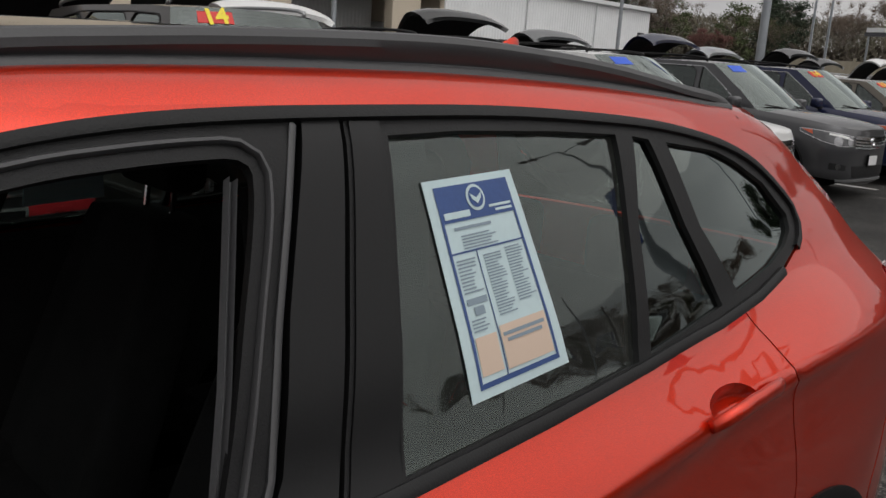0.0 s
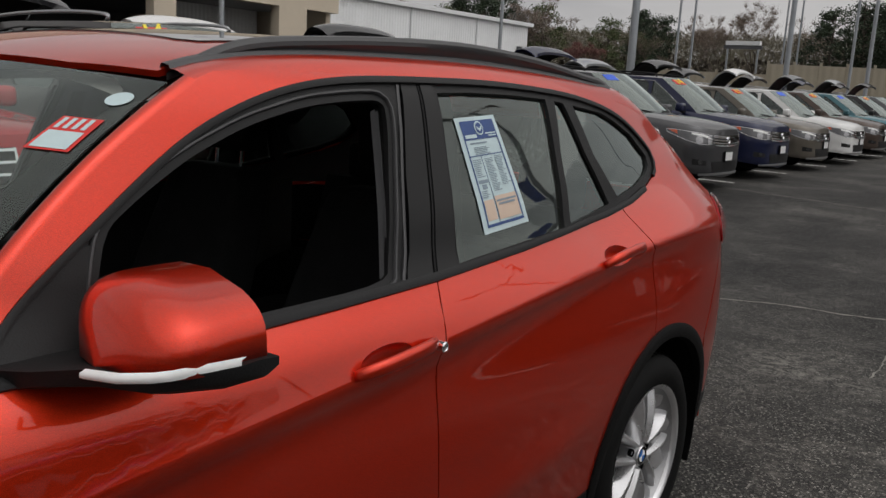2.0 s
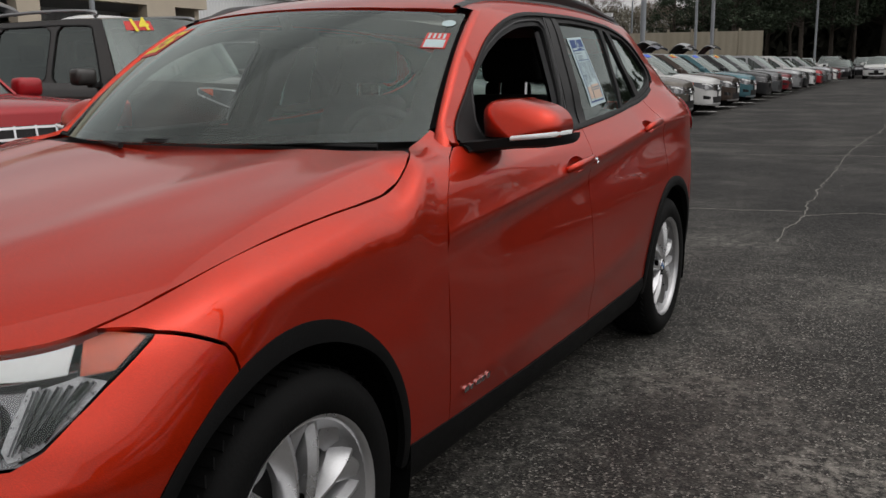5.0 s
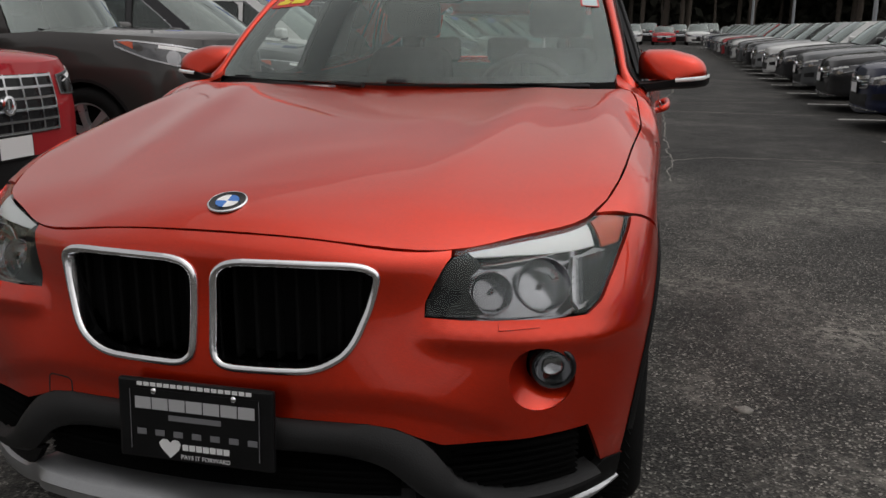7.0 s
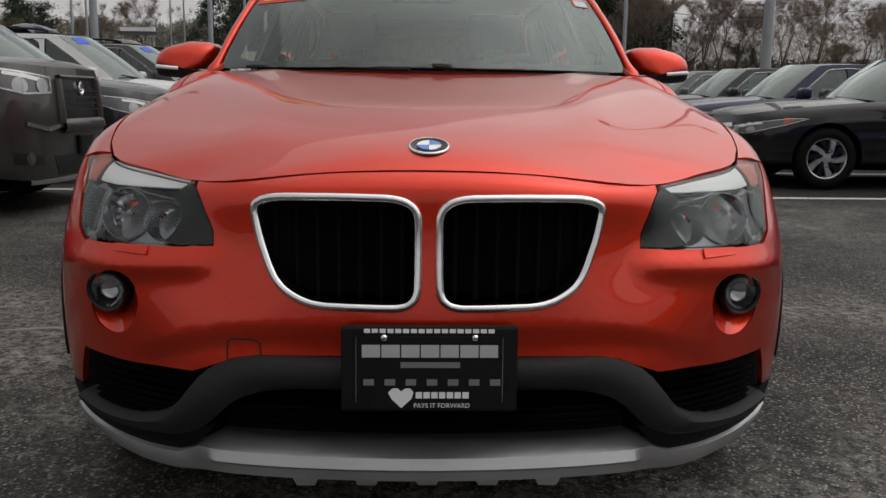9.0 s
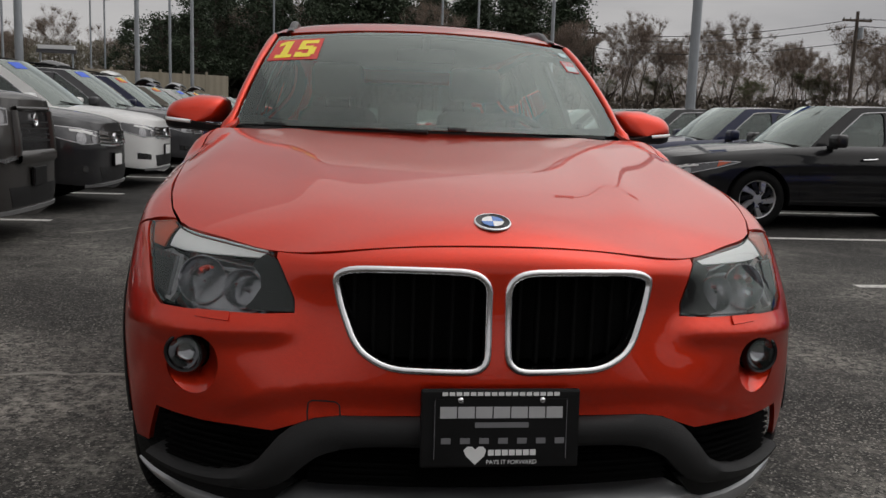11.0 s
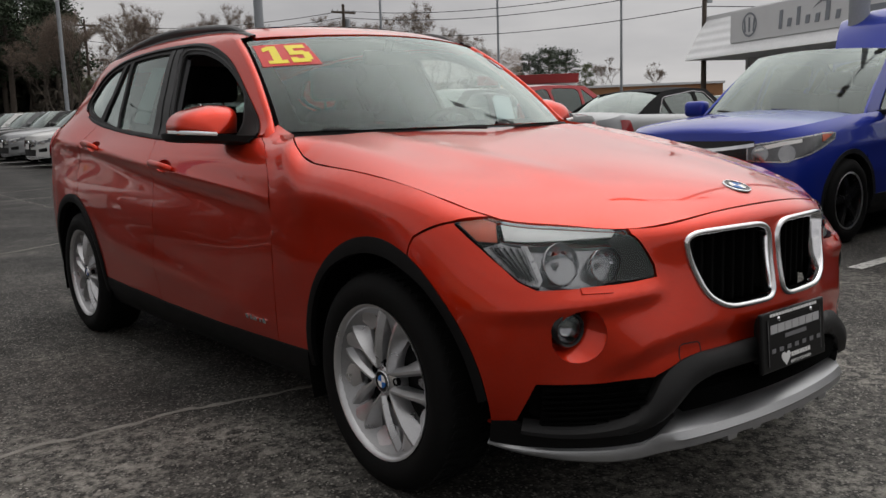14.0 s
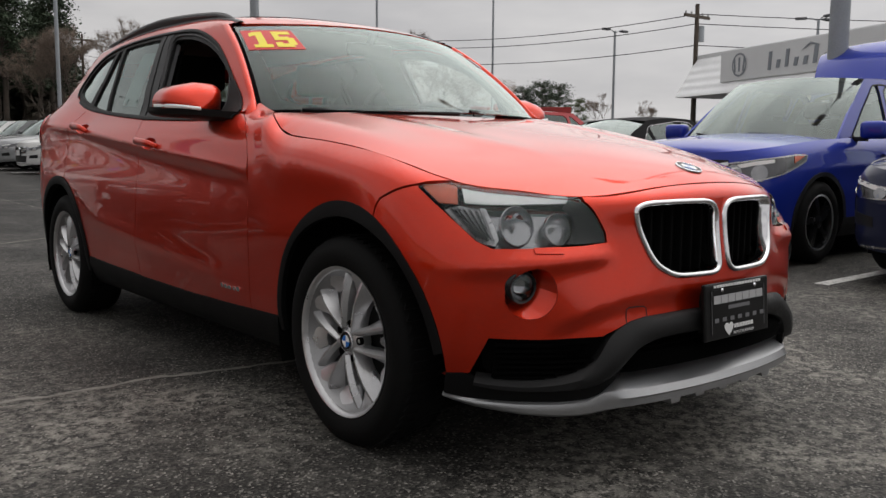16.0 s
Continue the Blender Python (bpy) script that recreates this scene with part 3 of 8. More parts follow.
class Sheet:
    """A curved sheet p(u, v), u and v in about metres, kept as a dense grid."""
    def __init__(self, f, u0, u1, v0, v1, out, step=.005):
        self.u = np.linspace(u0, u1, int((u1 - u0) / step) + 2)
        self.v = np.linspace(v0, v1, int((v1 - v0) / step) + 2)
        uu, vv = np.meshgrid(self.u, self.v, indexing="ij")
        self.p = f(uu, vv)
        du, dv = np.gradient(self.p, axis=0), np.gradient(self.p, axis=1)
        n = np.cross(du, dv)
        self.n = n / (np.linalg.norm(n, axis=2, keepdims=True) + 1e-12)
        mid = self.n[len(self.u) // 2, len(self.v) // 2]
        if np.dot(mid, out) < 0:
            self.n = -self.n

    def at(self, uv):
        uv = np.asarray(uv, float)
        a = np.clip((uv[:, 0] - self.u[0]) / (self.u[1] - self.u[0]), 0, len(self.u) - 1.001)
        b = np.clip((uv[:, 1] - self.v[0]) / (self.v[1] - self.v[0]), 0, len(self.v) - 1.001)
        i, j = a.astype(int), b.astype(int)
        fa, fb = (a - i)[:, None], (b - j)[:, None]
        res = []
        for g in (self.p, self.n):
            res.append((g[i, j] * (1 - fa) + g[i + 1, j] * fa) * (1 - fb) + (g[i, j + 1] * (1 - fa) + g[i + 1, j + 1] * fa) * fb)
        nn = res[1] / (np.linalg.norm(res[1], axis=1, keepdims=True) + 1e-12)
        return res[0], nn

    def uv(self, pts, w=(1, 1, 1)):
        """The nearest (u, v) for points in space; an axis of weight 0 is left out of the search."""
        res = []
        for q in pts:
            d = (((self.p - np.array(q)) * np.array(w)) ** 2).sum(2)
            i, j = np.unravel_index(np.argmin(d), d.shape)
            best, at, s = d[i, j], np.array([self.u[i], self.v[j]]), self.u[1] - self.u[0]
            for _ in range(4):
                s *= .5
                c = at + s * np.array([(a, b) for a in (-1, 0, 1) for b in (-1, 0, 1)])
                e = (((self.at(c)[0] - np.array(q)) * np.array(w)) ** 2).sum(1)
                at = c[np.argmin(e)]
            res.append(at)
        return np.array(res)


def nose_sheet():
    net = nose_net()
    mid = net[:, 3, :2]
    us = np.concatenate([[0], np.cumsum(np.linalg.norm(np.diff(mid, axis=0), axis=1))])
    vs = np.array([.16, .30, .45, .57, .68, .74, .80, .86])
    both = np.concatenate([net[:0:-1] * [-1, 1, 1], net])
    ub = np.concatenate([-us[:0:-1], us])
    fu = spl(ub, both)

    def f(uu, vv):
        cols = fu(uu[:, 0])
        return np.stack([spl(vs, c)(vv[i]) for i, c in enumerate(cols)])
    def shaped(uu, vv):
        p = f(uu, vv)
        x, z = np.abs(p[..., 0]), vv
        zl = np.interp(x, [0, .30, .40, .47, .54, .62], [.522, .520, .512, .496, .472, .446])
        w = np.clip((zl + .012 - z) / .055, 0, 1)
        under = w * w * (3 - 2 * w) * np.clip((.64 - x) / .08, 0, 1) * np.clip((z - .36) / .05, 0, 1)
        ridge = np.exp(-((z - (.632 - .02 * (x - .45) / .3)) / .026) ** 2) * np.clip((x - .40) / .08, 0, 1) * np.clip((.86 - x) / .10, 0, 1)
        p[..., 1] += .013 * under * (p[..., 1] < 0) - .014 * ridge * (p[..., 1] < -.25)
        return p
    return Sheet(shaped, ub[0], ub[-1], .16, .86, (0, -1, 0))


def side_sheet():
    return Sheet(lambda y, z: np.stack([side_x(y, z), y, z], 2), .2, 3.55, .16, 1.475, (1, 0, 0))


def hood_sheet():
    return Sheet(lambda x, y: np.stack([x, y, hood_z(x, y)], 2), -.82, .82, -.78, .76, (0, 0, 1))


WS_B, WS_T = (.735, .40, .33, 1.052, .006), (.605, 1.06, .155, 1.446, .023)


def wind_sheet():
    def f(a, t):
        s = t / .78
        pb = [WS_B[0] * a, WS_B[1] + WS_B[2] * a * a, WS_B[3] - WS_B[4] * a * a]
        pt = [WS_T[0] * a, WS_T[1] + WS_T[2] * a * a, WS_T[3] - WS_T[4] * a * a]
        bulge = .03 * 4 * s * (1 - s)
        return np.stack([pb[0] + (pt[0] - pb[0]) * s, pb[1] + (pt[1] - pb[1]) * s - bulge * .5, pb[2] + (pt[2] - pb[2]) * s + bulge * .8], 2)
    return Sheet(f, -1, 1, 0, .78, (0, -1, 1))


roof_c = spl([1.06, 1.3, 1.7, 2.1, 2.6, 3.0, 3.3, 3.45], [1.452, 1.502, 1.534, 1.540, 1.520, 1.480, 1.422, 1.385])


def roof_z(x, y):
    x, y = np.abs(np.asarray(x, float)), np.asarray(y, float)

    def crown(yy):
        k = np.clip((yy - 1.18) / .28, 0, 1) * np.clip((3.05 - yy) / .3, 0, 1)
        return roof_c(yy) - (.06 + .035 * k) * x ** 2 - (.08 + .04 * k) * x ** 4
    a = np.clip(x / WS_T[0], 0, 1)
    yf = WS_T[1] + WS_T[2] * a * a
    drop = crown(yf) - (WS_T[3] - WS_T[4] * a * a + .003)
    return crown(y) - drop * np.clip(1 - (y - yf) / .32, 0, 1) ** 2


def roof_sheet():
    return Sheet(lambda x, y: np.stack([x, y, roof_z(x, y)], 2), -.62, .62, 1.05, 3.45, (0, 0, 1))
# ---- the lot ----
def lot_z(y):
    """The lot climbs gently towards its far end."""
    return .0112 * (math.sqrt((min(y, 110) - 6) ** 2 + 9) + (min(y, 110) - 6)) / 2


xs = [-600, -250, -120, -60, -30, -12, -6, 0, 6, 12, 30, 60, 120, 250, 600]
ys = [-600, -200, -60, -20, -8, -3] + list(np.arange(-1, 20, 1.5)) + list(range(20, 111, 6)) + [130, 200, 350, 800]
bm = bmesh.new()
gv = [[bm.verts.new((x, y, lot_z(y))) for x in xs] for y in ys]
for a, b in zip(gv, gv[1:]):
    for k in range(len(xs) - 1):
        bm.faces.new((a[k], a[k + 1], b[k + 1], b[k]))
ground = tagged(part("ground", bm, M_ASPHALT, None, "", True), "worn dark asphalt of a parking lot", "ground", kind="structure")


def ground_strip(name, pts, width, mat, label, lift=.004, jag=0.0, seed=1):
    """A painted line or a crack, lying on the lot."""
    rnd = random.Random(seed)
    p = dense(np.array(pts, float), .35 if jag == 0 else .06, False)
    t = np.gradient(p, axis=0)
    n = np.stack([-t[:, 1], t[:, 0]], 1) / (np.linalg.norm(t, axis=1, keepdims=True) + 1e-9)
    rows, wob = [], 0.0
    for q, m in zip(p, n):
        wob = wob * .8 + rnd.uniform(-1, 1) * jag
        w = width * (1 if jag == 0 else rnd.uniform(.35, 1.3)) / 2
        rows.append([(q[0] + m[0] * (wob + a * w), q[1] + m[1] * (wob + a * w), lot_z(q[1] + m[1] * wob) + z) for a, z in ((-1, .001), (-.9, lift), (.9, lift), (1, .001))])
    return tagged(part(name, loft(rows), mat, None, ""), label, name.replace("_", " "), kind="structure")


SLOTS_L = [.55 + 2.87 * k for k in range(23)]
SLOTS_R = [-2.06 + 2.70 * k for k in range(25)]
for y in SLOTS_L:
    ground_strip("parking_line", [(-3.15, y), (-7.8, y)], .10, M_LINE, "worn white parking line")
for y in SLOTS_R:
    ground_strip("parking_line", [(3.45, y), (8.2, y)], .10, M_LINE, "worn white parking line")
CR = [([(-4.5, 1.15), (-3.0, 1.02), (-1.76, 1.06), (-1.57, 1.095), (-1.38, 1.066), (-1.10, 1.10), (-.9, 1.07), (-.6, 1.03), (-.38, .98), (.3, 1.0)], .05), ([(1.20, 19), (1.20, 16.5), (.96, 13.7), (.98, 10.3), (1.0, 8.04), (1.03, 6.56), (.97, 5.75), (1.0, 5.3)], .018),
      ([(1.03, 6.56), (1.46, 6.93), (2.3, 6.95), (3.3, 6.9)], .020), ([(-2.7, 5.4), (-1.9, 6.3), (-1.0, 6.1), (.0, 6.6), (1.0, 6.85)], .03), ([(-.3, 11.8), (1.2, 12.1), (3.2, 11.9)], .03), ([(-2.8, 14), (-.4, 13.4), (2.9, 14.2)], .03)]
for k, (pts, w) in enumerate(CR):
    ground_strip("crack", pts, w * .62, M_CRACK, "pale jagged crack in the asphalt", .003, .018, k + 3)
rnd = random.Random(9)
for k in range(26):
    x, y = rnd.choice([(1.19, .57), (-1.68, .83), (rnd.uniform(1.1, 3.2), rnd.uniform(0, 9)), (rnd.uniform(-2.6, -1.1), rnd.uniform(-1, 6))]) if k > 1 else ((1.19, .57), (-1.68, .83))[k]
    r = .032 if k < 2 else rnd.uniform(.004, .012)
    bm = bmesh.new()
    bmesh.ops.create_icosphere(bm, subdivisions=1, radius=r)
    for v in bm.verts:
        v.co = Vector((v.co.x * rnd.uniform(.8, 1.4), v.co.y * rnd.uniform(.7, 1.2), v.co.z * .35))
    st = part("pebble", bm, M_CRACK, None, "", True)
    st.location = (x, y, lot_z(y) + .002)
    tagged(st, "small pale pebble lying on the asphalt", "pebble", "pebbles")
# ---- the orange compact SUV ----
NOSE, SIDE, HOOD, WIND, ROOF = nose_sheet(), side_sheet(), hood_sheet(), wind_sheet(), roof_sheet()
suv = tagged(root("compact_suv"), "metallic orange compact SUV, black cladding, on the asphalt", "car")
R_ARCH, HUB_Z, HUB_F, HUB_R = .426, .325, 0.0, 2.76
ARCH_F, ARCH_R = -.028, 2.800


def arc(cy, a0, a1, r=R_ARCH, n=18):
    return [(cy + r * math.cos(radians(a)), HUB_Z + r * math.sin(radians(a))) for a in np.linspace(a0, a1, n)]


def nose_uv(points, s=1):
    """Places on the nose, given as (x, y, z), as (u, v)."""
    return NOSE.uv([(x * s, y, z) for x, y, z in points])


def front_uv(points):
    """Places on the nose seen from the front, (x, z), as (u, v)."""
    res = []
    for x, z in points:
        k = (np.abs(NOSE.p[:, :, 0] - x) + np.abs(NOSE.p[:, :, 2] - z))
        k = np.where(NOSE.p[:, :, 1] > -.2, 9, k)
        i, j = np.unravel_index(np.argmin(k), k.shape)
        best = NOSE.uv([NOSE.p[i, j] + [x - NOSE.p[i, j, 0], 0, z - NOSE.p[i, j, 2]]], (1, .02, 1))[0]
        res.append(best)
    return np.array(res)


def arch_uv(a0, a1, n, s=1, r=R_ARCH):
    res = []
    for y, z in arc(ARCH_F, a0, a1, r, n):
        res.append(tuple(NOSE.uv([(.86 * s, y, z)], (.05, 1, 1))[0]))
    return res


VT = .86  # top edge of the nose sheet lies on the bonnet's shut line
HL_IN = [(.472, -.628, .775), (.448, -.655, .735), (.433, -.675, .695), (.432, -.68, .668)]
HL_LOW = [(.50, -.665, .664), (.585, -.636, .661), (.67, -.592, .657), (.732, -.544, .657), (.755, -.505, .676), (.770, -.46, .712), (.788, -.407, .754), (.806, -.325, .812)]


def top_u(points, s=1):
    return [(u, VT) for u, v in NOSE.uv([(x * s, y, float(hood_z(x, y))) for x, y in points])]


def bumper_half(s):
    """Outline of one half of the bumper skin, from the lower middle round to the bonnet."""
    low = [(x * s, z) for x, z in [(.19, .463), (.333, .458), (.385, .449), (.425, .432), (.475, .413), (.60, .412), (.70, .415), (.748, .418)]]
    o = [tuple(q) for q in front_uv(low)]
    o += [tuple(q) for q in nose_uv([(.757, -.52, .36), (.765, -.50, .322), (.795, -.43, .318)], s)]
    o += arch_uv(182, 112.9, 12, s)
    o += [tuple(q) for q in nose_uv([(.868, -.2005, .757), (.858, -.214, .778), (.835, -.261, .80), (.806, -.317, .82)], s)]
    o += [tuple(q) for q in nose_uv(HL_LOW[::-1], s)]
    o += [tuple(q) for q in nose_uv(HL_IN[::-1], s)]
    o += top_u([(.472, -.622), (.44, -.640), (.35, -.668), (.25, -.698), (.12, -.712)], s)
    return o


def kidney(s, grow=0.0):
    """Outline of one grille opening, seen from the front."""
    c = rounded([(.016, .776), (.18, .779), (.352, .774), (.340, .700), (.302, .600), (.235, .562), (.14, .559), (.018, .558), (.016, .66)], .22, 3)
    c = shrink(c, -grow)
    return [(x * s, z) for x, z in c]


def fog_ring(s, r=.068, n=20, dx=0.0, dz=0.0):
    cu = NOSE.uv([(.660 * s, -.622, .538)])[0]
    return np.array([(cu[0] + s * dx + r * 1.05 * math.cos(2 * math.pi * k / n), cu[1] + dz + r * math.sin(2 * math.pi * k / n)) for k in range(n)])


half_r, half_l = bumper_half(1), bumper_half(-1)
holes = [front_uv(kidney(s)) for s in (1, -1)] + [fog_ring(s) for s in (1, -1)]
bumper = panel("front_bumper", NOSE, half_r + half_l[::-1], M_ORANGE, suv, holes, .018, .012)

# bonnet
u_end = top_u([(.72, -.40)])[0][0]
hood_line = [(float(p[0]), float(p[1])) for p in NOSE.at([(u_end * k / 16, VT) for k in range(17)])[0]]
hood_line[0] = (0, hood_line[0][1])
hood_line += [(.755, -.31), (.775, -.21), (.786, -.1), (.792, 0), (.802, .15), (.808, .27), (.808, .37), (.800, .45), (.790, .51), (.768, .565), (.738, .588), (.66, .556), (.5, .492), (.25, .470)]
hood_out = hood_line + [(0, .462)] + [(-x, y) for x, y in hood_line[:0:-1]]
bonnet = panel("bonnet", HOOD, hood_out, M_ORANGE, suv, (), .03, .022, .0034)

for s, word in ((1, "left"), (-1, "right")):
    # front wing between bumper, bonnet and door
    a = arch_uv(112.4, 2, 18, s)
    wing = a + [tuple(q) for q in nose_uv([(.862, .50, .335), (.866, .598, .335), (.872, .576, .56), (.868, .571, .70), (.868, .572, .80), (.862, .583, .88), (.850, .602, .937), (.832, .640, .985), (.808, .696, 1.020), (.783, .766, 1.049)], s)]
    wing += [(u, VT) for u, v in nose_uv([(.710, .768, 1.086), (.716, .71, 1.066), (.718, .67, 1.056), (.738, .605, 1.046)], s)] + top_u([(.768, .565), (.790, .51), (.800, .45), (.808, .37), (.808, .27), (.802, .15), (.792, 0), (.775, -.21), (.755, -.31), (.735, -.375)], s)
    wing += [tuple(q) for q in nose_uv([(.806, -.312, .822), (.835, -.257, .802), (.858, -.211, .779), (.868, -.1975, .757)], s)]
    panel("front_wing", NOSE, wing, M_ORANGE, suv, (), .028, .012, .0010)

    # black wheel arch lips
    lip = arch_uv(174, -4, 46, s, R_ARCH - .012)
    strip("arch_lip", NOSE, np.array(lip), .028, M_CLAD, suv, .003, 1, False, .016, "", .001)

    # headlight behind its clear cover
    hl = top_u([(.478, -.618), (.52, -.590), (.60, -.52), (.66, -.462), (.72, -.40), (.735, -.378)], s) + [tuple(q) for q in nose_uv([(.775, -.345, .826), (.806, -.314, .822)], s)]
    hl += [tuple(q) for q in nose_uv(HL_LOW[::-1], s)] + [tuple(q) for q in nose_uv(HL_IN[::-1], s)]
    head = panel("headlight", NOSE, hl, M_LAMPBACK, suv, (), .03, .004, .004, -.060)
    panel("cover", NOSE, hl, M_LAMPGLASS, head, (), .02, .010, .0035, -.002, 1, "clear plastic cover").visible_shadow = False
    brow_t = [(.50, -.605), (.56, -.555), (.62, -.50), (.68, -.445), (.72, -.405)]
    top = [(u, VT - .008) for u, v in top_u(brow_t, s)]
    low = [(u, VT - d) for (u, v), d in zip(top, (.034, .054, .068, .078, .082))]
    panel("brow", NOSE, top + low[::-1], M_WHITE, head, (), .03, .004, 0, -.012, 1, "white reflecting brow strip")
    amb = [(u, VT - .010) for u, v in top_u([(.728, -.395), (.745, -.36)], s)] + [tuple(q) for q in nose_uv([(.795, -.325, .818), (.786, -.385, .775), (.752, -.425, .770)], s)]
    panel("side_marker", NOSE, amb, M_AMBER, head, (), .03, .004, 0, -.010, 1, "amber side marker")
    corner = [tuple(q) for q in nose_uv([(.716, -.50, .772), (.752, -.43, .778), (.784, -.40, .764), (.766, -.462, .715), (.750, -.508, .682), (.730, -.545, .669), (.722, -.54, .70), (.713, -.525, .74)], s)]
    panel("corner_lamp", NOSE, corner, M_GUIDE, head, (), .03, .004, 0, -.030, 1, "pale ribbed corner lamp")
    for k in range(6):
        t = (k + .7) / 6.4
        a_, b_ = np.array((.718, -.50, .768)), np.array((.778, -.402, .762))
        c_, d_ = np.array((.724, -.548, .676)), np.array((.756, -.495, .694))
        q = nose_uv([a_ + (b_ - a_) * t, (a_ + (b_ - a_) * t + c_ + (d_ - c_) * t) / 2, c_ + (d_ - c_) * t], s)
        strip("lamp_rib", NOSE, q, .006, M_LAMPBACK, head, -.026, 1, False, .004, "", .002)
    guide = [tuple(q) for q in front_uv([(x * s, z) for x, z in ((.706, .766), (.718, .768), (.722, .73), (.733, .690), (.742, .674), (.728, .670), (.714, .688), (.708, .722))])]
    panel("light_guide", NOSE, guide, M_GUIDE, head, (), .03, .012, 0, -.016, 1, "curved silver light guide")
    shade = [tuple(q) for q in top_u([(.500, -.606)], s)][0]
    shield = [tuple(q) for q in nose_uv(HL_IN, s)] + [tuple(q) for q in front_uv([(x * s, z) for x, z in ((.47, .667), (.52, .667), (.545, .672), (.528, .69), (.512, .715), (.515, .74), (.535, .762))])] + [(shade[0], VT - .006)]
    panel("smoked_shield", NOSE, shield, M_SMOKE, head, (), .03, .004, .002, -.010, 1, "smoked black inner shield")
    shell = rounded([(.506, .706), (.530, .752), (.60, .764), (.64, .782), (.70, .776), (.712, .72), (.706, .676), (.62, .668), (.545, .668), (.512, .680)], .2, 2)
    panel("lamp_shell", NOSE, front_uv([(x * s, z) for x, z in shell]), M_LAMPBACK, head, (), .03, .004, 0, -.050, 1, "satin silver lamp surround")
    for lx, lz, lr in ((.556, .713, .043), (.655, .725, .054)):
        p_, n_ = NOSE.at(front_uv([(lx * s, lz)]))
        way = (Vector(n_[0]) * .5 + Vector((0, -1, 0))).normalized()
        ax = Matrix.Translation(Vector(p_[0]) - Vector(n_[0]) * .022) @ way.to_track_quat("-Y", "Z").to_matrix().to_4x4()
        bm = lathe([(lr * 1.0, -.004), (lr * .95, .010), (lr * .84, .024), (lr * .64, .036), (lr * .40, .043), (lr * .16, .046), (.001, .046)], 22, "y")
        bmesh.ops.transform(bm, matrix=ax, verts=bm.verts[:])
        part("reflector", bm, M_BOWL, head, "round fluted silver reflector")
        bm = lathe([(lr * 1.025, .002), (lr * 1.025, -.003), (lr * 1.012, -.004), (lr * .995, .0)], 32, "y")
        bmesh.ops.transform(bm, matrix=ax, verts=bm.verts[:])
        part("rim", bm, M_BOWL, head, "", True)
        bm = lathe([(lr * .13, .046), (lr * .13, .020), (lr * .09, .014), (.001, .013)], 14, "y")
        bmesh.ops.transform(bm, matrix=ax, verts=bm.verts[:])
        part("bulb", bm, M_FOGREF, head, "", True)

    # grille: chrome frame, dark back, upright bars
    kuv = front_uv(kidney(s))
    kp, kn = NOSE.at(kuv)
    rows = []
    for (p, n), q in zip(zip(kp, kn), np.roll(kp, -1, 0) - np.roll(kp, 1, 0)):
        o = np.cross(q, n)
        o /= np.linalg.norm(o) + 1e-9
        if np.dot(o, p - kp.mean(0)) < 0:
            o = -o
        rows.append([p + o * a + n * b for a, b in ((.004, -.02), (.004, .002), (.001, .008), (-.004, .010), (-.010, .008), (-.013, .001), (-.014, -.03))])
    grille = part("grille", loft(rows + rows[:1]), M_CHROME, suv, "chrome framed kidney-shaped grille", sharp=60)
    gx = np.array(kidney(s, -.008))
    gy = -.700
    # near-black plate stands for the shade behind the grille bars
    part("grille_shade_back", slab([tuple(q) for q in gx], gy + .02, gy + .03), M_DARK, grille)
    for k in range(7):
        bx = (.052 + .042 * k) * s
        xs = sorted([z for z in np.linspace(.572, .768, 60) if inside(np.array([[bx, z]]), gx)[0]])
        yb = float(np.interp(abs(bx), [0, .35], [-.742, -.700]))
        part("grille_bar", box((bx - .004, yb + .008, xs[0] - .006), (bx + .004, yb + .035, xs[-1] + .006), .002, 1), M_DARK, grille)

    # fog lamp in a round dish
    ring = fog_ring(s)
    rp, rn = NOSE.at(ring)
    inner = fog_ring(s, .042, 20, .024, .018)
    ip, i_n = NOSE.at(inner)
    rows = [rp - rn * .004, rp * .75 + ip * .25 - rn * .016, rp * .35 + ip * .65 - rn * .030, ip - i_n * .042]
    dish = part("fog_dish", loft([list(r) + [r[0]] for r in rows]), M_ORANGE, bumper, sharp=80)
    c = ip.mean(0)
    nrm = Vector(i_n.mean(0)).normalized()
    fm = Matrix.Translation(c) @ (nrm * .35 + Vector((0, -1, 0)) * .8).to_track_quat("-Y", "Z").to_matrix().to_4x4()
    bm = lathe([(.047, .06), (.047, .010), (.043, .005), (.038, .007), (.037, .04)], 26, "y")
    bmesh.ops.transform(bm, matrix=fm, verts=bm.verts[:])
    fog = part("fog_lamp", bm, M_BLACKGLOSS, bumper, "round fog lamp in a black bezel", sharp=40)
    bm = lathe([(.038, .016), (.030, .034), (.014, .044), (.001, .046)], 26, "y")
    bmesh.ops.transform(bm, matrix=fm, verts=bm.verts[:])
    part("reflector", bm, M_FOGREF, fog, "", True)
    bm = lathe([(.039, .010), (.028, .004), (.001, .001)], 26, "y")
    bmesh.ops.transform(bm, matrix=fm, verts=bm.verts[:])
    part("lens", bm, M_LAMPGLASS, fog, "", True).visible_shadow = False

    # washer flap
    flap = [tuple(q) for q in nose_uv([(.571, -.641, .658), (.645, -.607, .656), (.645, -.612, .638), (.571, -.649, .637)], s)]
    panel("washer_flap", NOSE, flap, M_ORANGE, bumper, (), .02, .008, 0, .0045)

    # lower outer air inlet: recessed black mesh
    inl = [tuple(q) for q in front_uv([(x * s, z) for x, z in [(.40, .440), (.475, .413), (.60, .412), (.70, .415), (.748, .418)]])]
